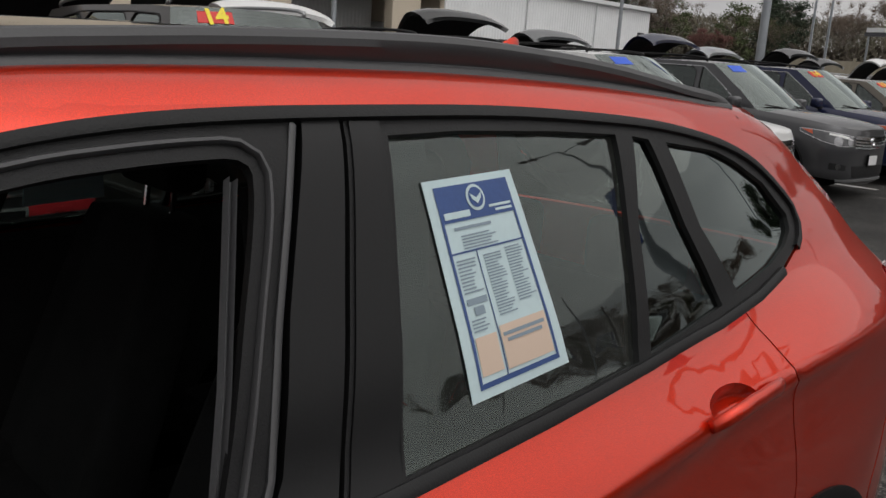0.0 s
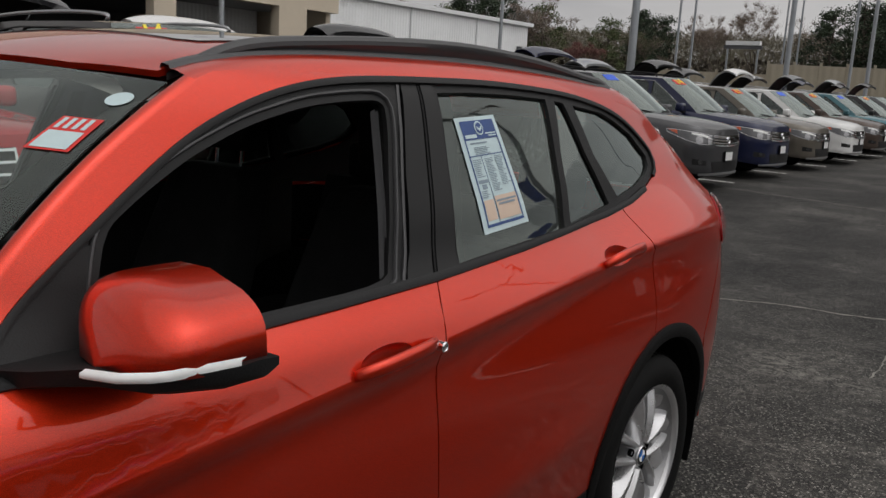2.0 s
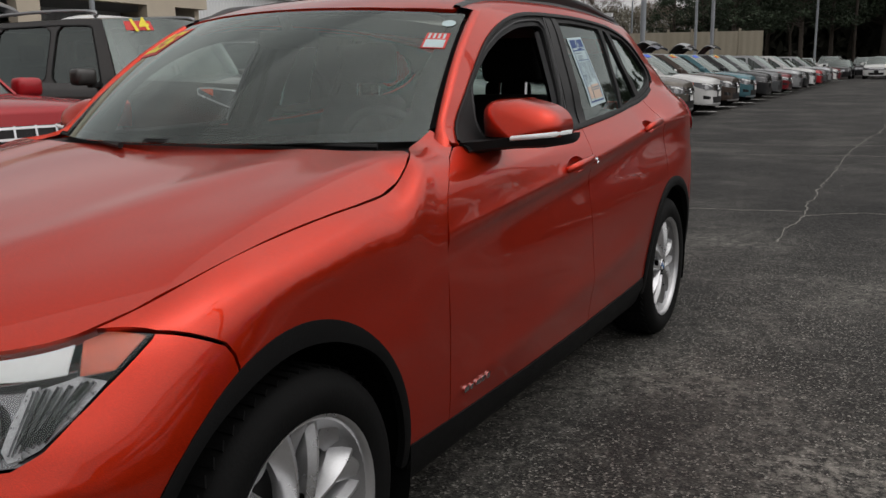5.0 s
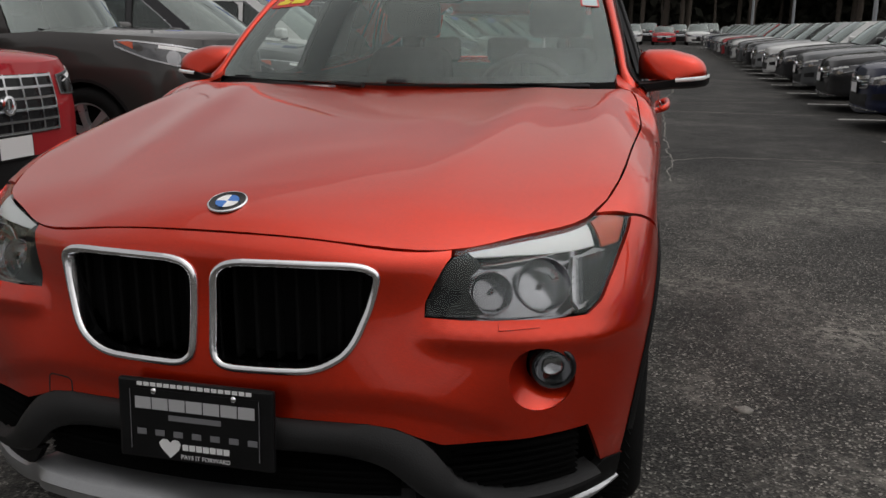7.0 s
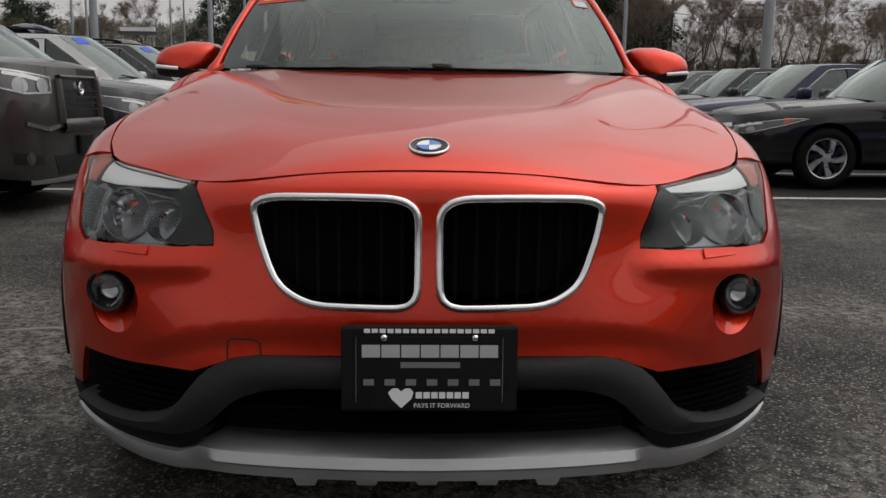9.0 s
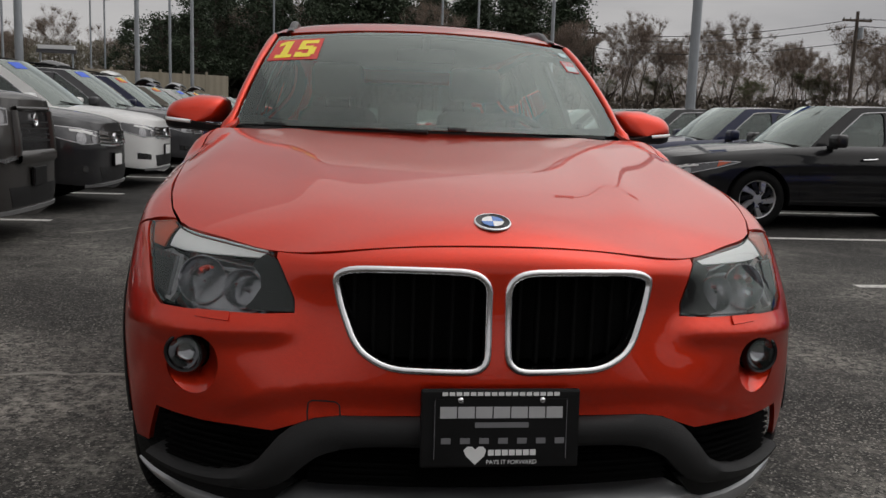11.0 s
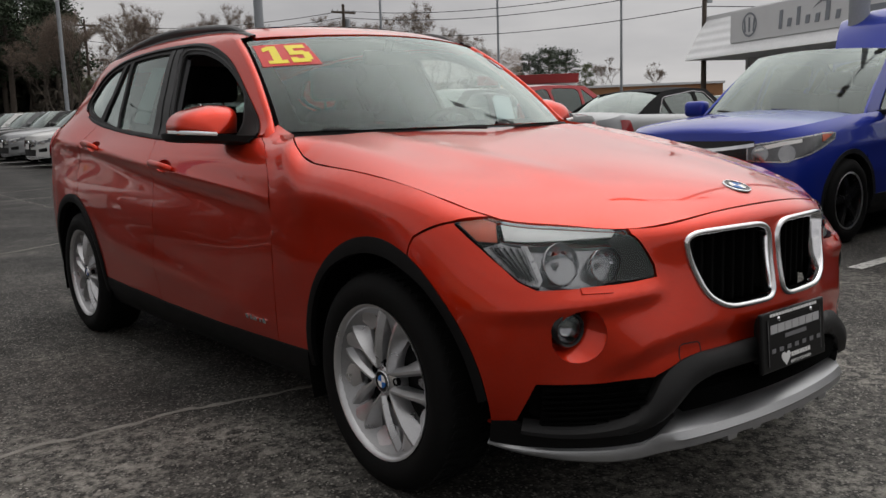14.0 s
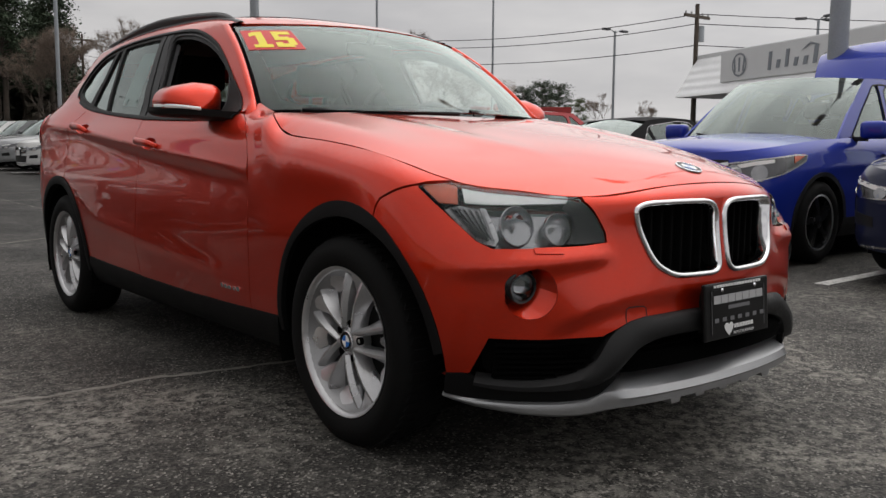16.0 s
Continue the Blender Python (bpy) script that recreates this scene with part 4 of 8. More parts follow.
    inl += [tuple(q) for q in nose_uv([(.750, -.528, .36), (.748, -.530, .322), (.728, -.545, .300), (.65, -.62, .288), (.572, -.672, .290), (.50, -.70, .30), (.43, -.72, .36)], s)]
    # backing sheet in near-black, the depth of the inlet painted as shade
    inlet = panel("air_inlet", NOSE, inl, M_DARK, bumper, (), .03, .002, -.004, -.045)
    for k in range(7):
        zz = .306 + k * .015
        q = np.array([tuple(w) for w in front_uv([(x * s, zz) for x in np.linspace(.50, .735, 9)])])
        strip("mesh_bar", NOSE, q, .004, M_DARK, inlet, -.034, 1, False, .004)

    # black lower lip under the inlet
    lipo = [(u * s, v) for u, v in [(.43, .310), (.50, .300), (.59, .285), (.68, .281), (.79, .290), (.845, .322), (.90, .318), (.908, .256), (.83, .247), (.72, .240), (.60, .231), (.52, .228), (.475, .262)]]
    panel("lower_lip", NOSE, lipo, M_CLAD, bumper, (), .025, .02, .001, .003)

# square towing-eye cover beside the plate
tow = front_uv([(-.398, .43), (-.400, .46), (-.398, .482), (-.390, .488), (-.36, .489), (-.340, .488), (-.332, .482), (-.330, .46), (-.330, .43)])
strip("towing_cover", NOSE, np.array(tow), .0034, M_SEAM, bumper, .0006, 1, False, .003)

# one dark grey moulding sweeps over the lower grille and down round the inlets to the corners
half = [(.0, .431), (.12, .431), (.22, .430), (.31, .426), (.37, .415), (.415, .393), (.450, .358), (.487, .322), (.535, .300), (.60, .289), (.67, .287), (.725, .292), (.765, .300)]
wide_ = [.066, .066, .066, .064, .066, .074, .080, .074, .054, .036, .028, .024, .020]
path_ = np.concatenate([front_uv([(-x, z) for x, z in half[:0:-1]]), front_uv(half)])
f_, n_ = curve(path_, 72), len(half)
w_ = np.interp(np.linspace(-1, 1, 72), np.linspace(-1, 1, 2 * n_ - 1), wide_[:0:-1] + wide_)
strip("lower_band", NOSE, f_, w_, M_GREYPLASTIC, bumper, .004, 1, False, .035, "dark grey plastic moulding", .016)
lg = [(.18, .395), (.34, .393), (.385, .384), (.410, .366), (.424, .335), (.43, .30)]
lgo = lg + [(-x, z) for x, z in lg[::-1]]
# shade behind the lower mesh is a near-black sheet
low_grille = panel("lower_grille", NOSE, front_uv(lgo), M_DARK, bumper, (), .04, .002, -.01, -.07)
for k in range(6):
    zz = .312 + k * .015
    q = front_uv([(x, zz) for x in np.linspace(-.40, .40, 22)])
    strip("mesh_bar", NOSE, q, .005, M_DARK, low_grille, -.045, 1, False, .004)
# one silver skid plate: broad and sloping in the middle, a slim lip towards the wheels
sk = []
for uu in np.linspace(-.912, .912, 75):
    au = abs(uu)
    c = float(np.clip((.475 - au) / .055, 0, 1))
    c = c * c * (3 - 2 * c)
    zt = float(np.interp(au, [.40, .47, .52, .60, .72, .83, .912], [.266, .262, .240, .236, .240, .247, .256]))
    zb = float(np.interp(au, [.40, .46, .53, .60, .70, .83, .912], [.212, .204, .196, .197, .206, .226, .246]))
    bp_, bn_ = NOSE.at([(uu, .31 * c + .235 * (1 - c))])
    out = np.array([bn_[0][0], bn_[0][1], 0])
    out /= np.linalg.norm(out)
    h = zt - zb
    mid_p = ((-.07, .290), (-.02, .284), (.012, .264), (.022, .244), (.018, .238), (.018, .220), (.004, .214), (-.05, .210))
    end_p = ((-.02, zt + .004), (.004, zt + .002), (.012, zt - .004), (.014, zt - .35 * h), (.014, zt - .6 * h), (.012, zb + .006), (.004, zb), (-.03, zb - .002))
    row = []
    for (d0, z0), (d1, z1) in zip(mid_p, end_p):
        d, z = d0 * c + d1 * (1 - c), z0 * c + z1 * (1 - c)
        row.append((bp_[0][0] + out[0] * d, bp_[0][1] + out[1] * d, z))
    sk.append(row)
part("skid_plate", loft(sk), M_SILVER, bumper, "satin silver skid plate", sharp=30)
for xx in (-.24, -.12, 0, .12, .24):
    part("skid_tab", slab([(xx - .026, .222), (xx + .026, .222), (xx + .018, .205), (xx - .018, .205)], -.79, -.74), M_SILVER, bumper)

# badge on the bonnet: black ring, blue and white quarters
def roundel(parent, m, r, name="badge"):
    bm = lathe([(r, 0), (r, .003), (r * .93, .0045), (r * .90, .0035), (.0005, .0035)], 40, "z")
    bmesh.ops.transform(bm, matrix=m, verts=bm.verts[:])
    bd = part(name, bm, M_BLACKGLOSS, parent, "round badge with blue and white quarters", sharp=50)
    bm = lathe([(r * 1.02, 0), (r * 1.02, .0035), (r * .95, .0048), (r * .93, .0042)], 40, "z")
    bmesh.ops.transform(bm, matrix=m, verts=bm.verts[:])
    part("rim", bm, M_CHROME, bd, "", True)
    for k in range(4):
        pts = [(0, 0)] + [(r * .60 * math.cos(radians(90 * k + a)), r * .60 * math.sin(radians(90 * k + a))) for a in range(0, 91, 10)]
        bm = slab(pts, .0032, .0044, 2)
        bmesh.ops.transform(bm, matrix=m, verts=bm.verts[:])
        part("quarter", bm, M_WHITE if k % 2 else M_BADGEBLUE, bd)
    return bd


bp, bn = HOOD.at([(0, -.637)])
roundel(bonnet, Matrix.Translation(bp[0]) @ Vector(bn[0]).to_track_quat("Z", "Y").to_matrix().to_4x4(), .041)

# dealer plate on its bracket
pl = Matrix.Translation((.002, -.812, .459)) @ Matrix.Rotation(radians(-4), 4, "X")
def plate_box(name, x0, x1, z0, z1, d, mat, parent, bevel=0.0, y=0.0):
    bm = box((x0, y - d, z0), (x1, y, z1), bevel, 2)
    bmesh.ops.transform(bm, matrix=pl, verts=bm.verts[:])
    return part(name, bm, mat, parent)
plate = plate_box("dealer_plate", -.168, .168, -.086, .080, .014, M_PLATEBLACK, bumper, .006)
tagged(plate, "black dealer plate with white print")
plate_box("bracket", -.12, .12, -.07, .06, .04, M_BLACKPLASTIC, plate, 0, .042)
plate_box("recess", -.140, .140, -.068, .060, .002, M_PLATEBLACK, plate, 0, -.0135)
yy = -.0165
for k in range(17):
    plate_box("print_bar", -.124 + k * .0147, -.1125 + k * .0147, .0665, .0742, .001, M_PLATEWHITE, plate, 0, -.0142)
for k in range(7):
    plate_box("print_bar", -.128 + k * .0372, -.128 + k * .0372 + .0345, .020, .044, .001, M_PLATELIGHT, plate, 0, yy)
plate_box("print_line", -.055, .058, .000, .011, .001, M_PLATEGREY, plate, 0, yy)
for k in range(7):
    plate_box("print_mark", -.125 + k * .040, -.105 + k * .040, -.034, -.022, .001, M_PLATEGREY, plate, 0, yy)
for k in range(7):
    plate_box("print_bar", -.026 + k * .0148, -.0138 + k * .0148, -.059, -.047, .001, M_PLATEWHITE, plate, 0, yy)
for k in range(2):
    plate_box("frame_line", (-.1395, .1385)[k], (-.1385, .1395)[k], -.066, .058, .001, M_PLATEGREY, plate, 0, yy)
bm = slab([(-.078, -.048), (-.070, -.040), (-.060, -.040), (-.053, -.046), (-.046, -.040), (-.036, -.040), (-.030, -.048), (-.034, -.060), (-.053, -.078), (-.072, -.060)], yy - .001, yy)
bmesh.ops.transform(bm, matrix=pl, verts=bm.verts[:])
part("heart_mark", bm, M_PLATEWHITE, plate)
txt = bpy.data.curves.new("motto", "FONT")
txt.body, txt.size, txt.extrude = "PAYS IT FORWARD", .0125, .0004
txt.align_x = "LEFT"
txt.materials.append(M_PLATEWHITE)
mo = new("motto", txt)
mo.parent = plate
mo.matrix_local = pl @ Matrix.Translation((-.030, yy - .001, -.077)) @ Matrix.Rotation(radians(90), 4, "X")
for xx in (-.086, .086):
    bm = lathe([(.006, 0), (.006, -.003), (.001, -.004)], 12, "y", (xx, yy, .058))
    bmesh.ops.transform(bm, matrix=pl, verts=bm.verts[:])
    part("screw", bm, M_CHROME, plate, "", True)

# ---- sides ----
DLO_TOP = [(.80, 1.052), (.87, 1.115), (.97, 1.190), (1.09, 1.272), (1.19, 1.332), (1.31, 1.382), (1.45, 1.418), (1.65, 1.4385), (1.85, 1.444), (2.1, 1.446), (2.3, 1.440), (2.5, 1.427), (2.63, 1.410), (2.75, 1.386), (2.865, 1.346), (2.955, 1.293), (2.99, 1.255), (2.98, 1.225), (2.93, 1.190)]
DLO_BOT = [(2.83, 1.157), (2.70, 1.128), (2.54, 1.105), (2.3, 1.084), (2.06, 1.066), (1.705, 1.045), (1.41, 1.036), (1.165, 1.031), (.95, 1.029), (.80, 1.031)]
A_CUT = [(.780, 1.043), (.752, 1.042), (.690, 1.019), (.636, .984), (.600, .935), (.585, .880), (.575, .80), (.573, .70), (.577, .56), (.60, .338)]
B_CUT = [(1.705, 1.043), (1.680, 1.0), (1.655, .90), (1.655, .67), (1.668, .335)]
R_CUT = [(2.635, 1.117), (2.665, 1.065), (2.688, 1.0), (2.703, .93), (2.712, .86), (2.712, .80), (2.70, .748)]
ws_edge = [(float(p[1]) + .006, float(p[2]) + .002) for p in WIND.at([(1.0, t) for t in np.linspace(.06, .77, 12)])[0]]
frame_out = [(.80, 1.048), (.765, 1.050), (.752, 1.072)] + ws_edge[1:] + \
    [(1.27, 1.441), (1.40, 1.452), (1.6, 1.460), (2.0, 1.463), (2.4, 1.456), (2.7, 1.437), (2.9, 1.415), (3.03, 1.385), (3.115, 1.352), (3.205, 1.298), (3.30, 1.228), (3.385, 1.15), (3.425, 1.107), (3.36, 1.102), (3.29, 1.062), (3.268, 1.0), (3.295, .955), (3.285, .89), (3.20, .78), (3.13, .66)] + \
    arc(ARCH_R, 40, 102, n=12) + R_CUT[::-1] + [DLO_BOT[1], DLO_BOT[0]] + DLO_TOP[::-1] + [(.79, 1.045)]
fd_out = A_CUT[::-1][0:1] + [(1.1, .328), (1.668, .333)] + B_CUT[::-1] + DLO_BOT[5:-1] + A_CUT[:-1]
rd_out = B_CUT[::-1] + DLO_BOT[4:1:-1] + R_CUT + arc(ARCH_R, 100, 176, n=12) + [(2.332, .345), (2.0, .341)]
def handle_hole(cy, cz):
    return np.array([(cy + .082 * math.cos(a) * (1 if math.cos(a) < 0 else .8), cz + .026 * math.sin(a)) for a in np.linspace(0, 2 * math.pi, 20, endpoint=False)])


CREASE = [[(y, float(line_z(y))) for y in np.linspace(.2, 3.3, 80)], [(y, float(line_z(y)) - .02) for y in np.linspace(.2, 3.3, 80)], [(y, float(line_z(y)) + .02) for y in np.linspace(.2, 3.3, 80)]]
def lerp_z(a, b, t):
    return a + (b - a) * t


for s, word in ((1, "left"), (-1, "right")):
    body = panel("side_frame", SIDE, frame_out, M_ORANGE, suv, (), .028, .014, .0022, 0, s, '', CREASE)
    fdoor = panel("front_door", SIDE, fd_out, M_ORANGE, suv, [handle_hole(1.50, .930)], .028, .012, .0014, 0, s, '', CREASE)
    rdoor = panel("rear_door", SIDE, rd_out, M_ORANGE, suv, [handle_hole(2.48, 1.003)], .028, .012, .0022, 0, s, '', CREASE)
    # filler between pillar and windscreen, and the roof gutter
    rows = []
    for t in np.linspace(.026, .78, 24):
        w, wn = WIND.at([(1.0, t)])
        w = w[0]
        yy_, zz_ = w[1] + .006, w[2] + .002
        q = np.array([float(side_x(yy_, zz_)), yy_, zz_])
        q0 = np.array([float(side_x(yy_ + .010, zz_ - .006)) + .0010, yy_ + .010, zz_ - .006])
        rows.append([p * [s, 1, 1] for p in (q0, q + [.0012, 0, .0006], q * .55 + w * .45 + [0, -.002, .006], w + [.004, -.001, .002], w + [0, .004, -.012])])
    rows.insert(0, [a + (a - b) * 1.6 + np.array([-.012 * s, 0, -.022]) for a, b in zip(rows[0], rows[1])])
    part("pillar_edge", loft(rows), M_ORANGE, body, "", True)
    rows, ditch = [], []
    for y in np.linspace(1.22, 2.90, 38):
        zr = float(np.interp(y, [1.2, 1.27, 1.40, 1.6, 2.0, 2.4, 2.7, 2.9, 3.05, 3.17], [1.423, 1.441, 1.452, 1.460, 1.463, 1.456, 1.437, 1.415, 1.390, 1.35]))
        g0, g1, q = [np.array([float(side_x(y, zr - d)) + .0012, y, zr - d]) for d in (.045, .028, .012)]
        e = np.array([.555, y, min(float(roof_z(.555, y)), zr + .042)])
        rows.append([g0, g1, q, q * .7 + e * .3 + [.004, 0, .006], q * .35 + e * .65 + [.003, 0, .007], e + [0, 0, .001], e + [-.004, 0, -.01]])
        if y < 2.9:
            ditch.append([p * [s, 1, 1] for p in (q * .20 + e * .80 + [.001, 0, .004], q * .15 + e * .85 + [.001, 0, .010], e + [-.008, 0, .010], e + [-.02, 0, -.004])])
    G = np.array(rows)
    N = np.cross(np.gradient(G, axis=0), np.gradient(G, axis=1))
    N /= np.linalg.norm(N, axis=2, keepdims=True) + 1e-12
    N = N * np.where(N[:, :, :1] + N[:, :, 2:] < 0, -1, 1)
    G[:, 2, 0] -= .004
    G, N = G[:, 2:] * [s, 1, 1], N[:, 2:] * [s, 1, 1]
    nr, nc = G.shape[:2]
    quads = [(i * nc + j, i * nc + j + 1, (i + 1) * nc + j + 1, (i + 1) * nc + j) for i in range(nr - 1) for j in range(nc - 1)]
    quads = [f[::-1] for f in quads] if s > 0 else quads
    mk("roof_edge", G.reshape(-1, 3), quads, M_ORANGE, body, N.reshape(-1, 3))
    part("rail_base", loft(ditch), M_RAIL, body, "black strip under the roof rail", True)

    # window surrounds
    f_open = rounded([(.967, 1.075), (1.003, 1.196), (1.07, 1.240), (1.18, 1.300), (1.31, 1.350), (1.46, 1.386), (1.58, 1.398), (1.682, 1.402), (1.672, 1.345), (1.625, 1.21), (1.590, 1.10), (1.565, 1.053), (1.2, 1.047), (.962, 1.045)], .2, 2)
    F_OPEN = f_open
    fb_out = DLO_TOP[:7] + [(1.66, 1.437), (1.750, 1.440), (1.716, 1.345), (1.682, 1.245), (1.644, 1.10), (1.610, 1.046)] + DLO_BOT[6:-1] + [(.80, 1.033)]
    surround = panel("window_surround", SIDE, fb_out, M_BLACKPLASTIC, fdoor, [f_open], .03, .012, .001, -.003, s, "matt black window surround")
    lip = dense(shrink(np.array(f_open), -.017), .03)
    strip("inner_bead", SIDE, lip, .007, M_RAIL, surround, .001, s, True, .004, "", .003)
    strip("frame_bead", SIDE, np.array([(1.742, 1.432), (1.708, 1.34), (1.674, 1.24), (1.637, 1.10), (1.606, 1.05)]), .008, M_RAIL, surround, .001, s, False, .006, "", .0012)
    strip("weather_strip", SIDE, np.array([(1.662, 1.385), (1.640, 1.30), (1.612, 1.19), (1.575, 1.065)]), .009, M_SEALGREY, fdoor, -.026, s, False, .012)
    pc = [(1.756, 1.438), (1.810, 1.440), (1.782, 1.33), (1.754, 1.22), (1.716, 1.08), (1.702, 1.047), (1.616, 1.046), (1.650, 1.10), (1.688, 1.245), (1.722, 1.345)]
    panel("pillar_cover", SIDE, pc, M_PILLAR, fdoor, (), .03, .012, .0012, -.001, s, "satin black pillar cover")
    gl1 = [(1.874, 1.421), (2.0, 1.426), (2.2, 1.424), (2.352, 1.418), (2.32, 1.25), (2.287, 1.092), (2.06, 1.078), (1.802, 1.062), (1.84, 1.25)]
    gl2 = [(2.400, 1.415), (2.448, 1.409), (2.502, 1.269), (2.575, 1.131), (2.45, 1.112), (2.324, 1.097), (2.356, 1.28)]
    gl3 = [(2.502, 1.404), (2.68, 1.385), (2.76, 1.362), (2.87, 1.318), (2.950, 1.252), (2.936, 1.225), (2.89, 1.200), (2.80, 1.174), (2.640, 1.145), (2.552, 1.265)]
    rb_out = [(1.708, 1.047), (1.722, 1.08), (1.760, 1.22), (1.788, 1.33), (1.816, 1.443), (1.85, 1.444)] + DLO_TOP[9:] + DLO_BOT[:6]
    pr = [(1.820, 1.437), (1.866, 1.437), (1.834, 1.25), (1.797, 1.066), (1.793, 1.056), (1.716, 1.052), (1.728, 1.08), (1.766, 1.22), (1.794, 1.33)]
    panel("pillar_cover", SIDE, pr, M_PILLAR, rdoor, (), .03, .006, .0012, .000, s, "satin black pillar cover")
    rs = panel("window_surround", SIDE, rb_out, M_BLACKPLASTIC, rdoor, [dense(g, .03) for g in (gl1, gl2, gl3)], .03, .010, .001, -.003, s, "matt black window surround")
    for g, nm in ((gl1, "window_pane"), (gl2, "fixed_pane"), (gl3, "quarter_pane")):
        panel(nm, SIDE, g, M_GLASS if g is gl1 else M_PRIVACY, rdoor, (), .05, .003, -.006, -.012, s, "green tinted glass").visible_shadow = False
    strip("belt_moulding", SIDE, np.array(dense(DLO_BOT, .06, False)), .016, M_BLACKPLASTIC, body, .006, s, False, .012, "black belt moulding", .002)
    strip("window_moulding", SIDE, curve(DLO_TOP, 70), .012, M_BLACKPLASTIC, body, .005, s, False, .012, "", .001)

    # handles in their dishes
    for door, (hy, hz, hl_) in ((fdoor, (1.50, .930, .115)), (rdoor, (2.48, 1.003, .115))):
        ring = handle_hole(hy, hz)
        p0, n0 = SIDE.at(ring)
        cen = ring.mean(0)
        p1, n1 = SIDE.at(cen + (ring - cen) * .55)
        rows = [p0 - n0 * .002, (p0 * .6 + p1 * .4) - n0 * .014, p1 - n1 * .024]
        bm = loft([[q * [s, 1, 1] for q in list(r) + [r[0]]] for r in rows])
        bm.faces.new(bm.verts[-len(ring) - 1:])
        part("handle_dish", bm, M_ORANGE, door, "", True)
        t = np.linspace(-1, 1, 13)
        rows = []
        for k in t:
            q, n = SIDE.at([(hy + .012 + k * hl_, hz - .012 + .018 * (k + 1) * .5)])
            out = .030 * (1 - abs(k) ** 4) + .002
            r = .0155 * (1 - .35 * abs(k) ** 6)
            cc = q[0] + n[0] * out
            rows.append([(cc + [math.cos(a) * .010, 0, math.sin(a) * r]) * [s, 1, 1] for a in np.linspace(0, 2 * math.pi, 12, endpoint=False)])
        hb = part("door_handle", loft(rows, True, True), M_ORANGE, door, "body-coloured door handle", smooth=True)
        if door is fdoor and s > 0:
            q, n = SIDE.at([(hy + .125, hz + .002)])
            bm = lathe([(.011, -.01), (.011, .027), (.008, .029), (.007, .027), (.001, .027)], 18, "x", q[0])
            part("key_lock", bm, M_CHROME, hb, "chrome key lock", sharp=40)

    # sill cladding and rear arch
    rows = []
    for y in np.linspace(.40, 2.36, 40):
        zt = float(np.interp(y, [.4, 1.1, 1.66, 2.36], [.345, .326, .331, .352]))
        pr = [(zt + .004, -.012), (zt, .004), (zt - .035, .010), (.245, .002), (.215, -.012), (.200, -.05), (.195, -.14)]
        rows.append([((float(side_x(y, z)) + d) * s, y, z) for z, d in pr])
    part("sill_cladding", loft(rows), M_CLAD, suv, "grained black sill cladding", sharp=40)
    strip("arch_lip", SIDE, np.array(arc(ARCH_R, -6, 187, R_ARCH - .020, 46)), .044, M_CLAD, suv, .006, s, False, .03, "", .004)
    # tail lamp and rear bumper corner
    tl = [(3.268, 1.0), (3.29, 1.06), (3.36, 1.10), (3.455, 1.105), (3.485, 1.05), (3.485, .96), (3.45, .925), (3.37, .935), (3.295, .955)]
    panel("tail_lamp", SIDE, tl, M_REDLAMP, suv, (), .03, .02, .002, .006, s, "red tail lamp")
    rb = [(3.135, .655), (3.20, .77), (3.285, .885), (3.298, .95), (3.37, .93), (3.45, .92), (3.53, .86), (3.54, .40), (3.30, .40), (3.19, .42)] + arc(ARCH_R, 6, 36, n=8)
    panel("rear_bumper_corner", SIDE, rb, M_ORANGE, suv, (), .03, .012, .002, 0, s)
    rb2 = [(3.19, .415), (3.30, .395), (3.54, .395), (3.54, .24), (3.26, .22), (3.17, .25)]
    panel("rear_lower_corner", SIDE, rb2, M_BLACKPLASTIC, suv, (), .04, .012, .0, .002, s)
    # script badge low on the door, as bars
    for k, (w, h) in enumerate(((.030, .016), (.020, .014), (.034, .014), (.026, .016), (.024, .017))):
        y0 = .665 + k * .032
        panel("script_badge", SIDE, [(y0, .394), (y0 + w * .8, .394), (y0 + w * .8, .394 + h), (y0, .394 + h)], M_CHROME, fdoor, (), .03, .003, 0, .004, s)

    # exterior mirror
    mir = None
    rows = []
    for k in np.linspace(0, 1, 17):
        y = .885 + .185 * k
        g = (1 - (1 - min(k / .62, 1)) ** 3) ** .55
        xi, xo = .893 - .112 * g, .893 + (.128 - .012 * k) * g
        zt = 1.062 + .117 * g
        row = []
        for a in np.linspace(0, 2 * math.pi, 32, endpoint=False):
            ca, sa = math.cos(a), math.sin(a)
            x = (xi + xo) / 2 + (xo - xi) / 2 * math.copysign(abs(ca) ** .30, ca)
            f = (x - xi) / (xo - xi + 1e-6)
            top = zt - .026 * g * (1 - f) ** 2.0 - .052 * g * max(0, f - .25) ** 1.6 / .63
            z = 1.060 + (top - 1.060) * (abs(sa) ** .40 if sa > 0 else 0)
            row.append((x * s - .012 * s * max(0, z - 1.08) / .08, y, z))
        rows.append(row)
    mir = part("side_mirror", loft(rows, True, False), M_ORANGE, fdoor, "body-coloured mirror with black base", smooth=True)
    g = [((.893 + .086 * math.copysign(abs(math.cos(a)) ** .6, math.cos(a))) * s, 1.102 + .034 * math.copysign(abs(math.sin(a)) ** .7, math.sin(a))) for a in np.linspace(0, 2 * math.pi, 28, endpoint=False)]
    part("mirror_glass", slab(g, 1.066, 1.070), M_CHROME, mir, "mirror glass")
    part("mirror_rim", loft([[(x * 1.0, 1.080, z) for x, z in g] + [(g[0][0], 1.080, g[0][1])], [(x, 1.066, z) for x, z in g] + [(g[0][0], 1.066, g[0][1])]]), M_BLACKPLASTIC, mir)
    rows = []
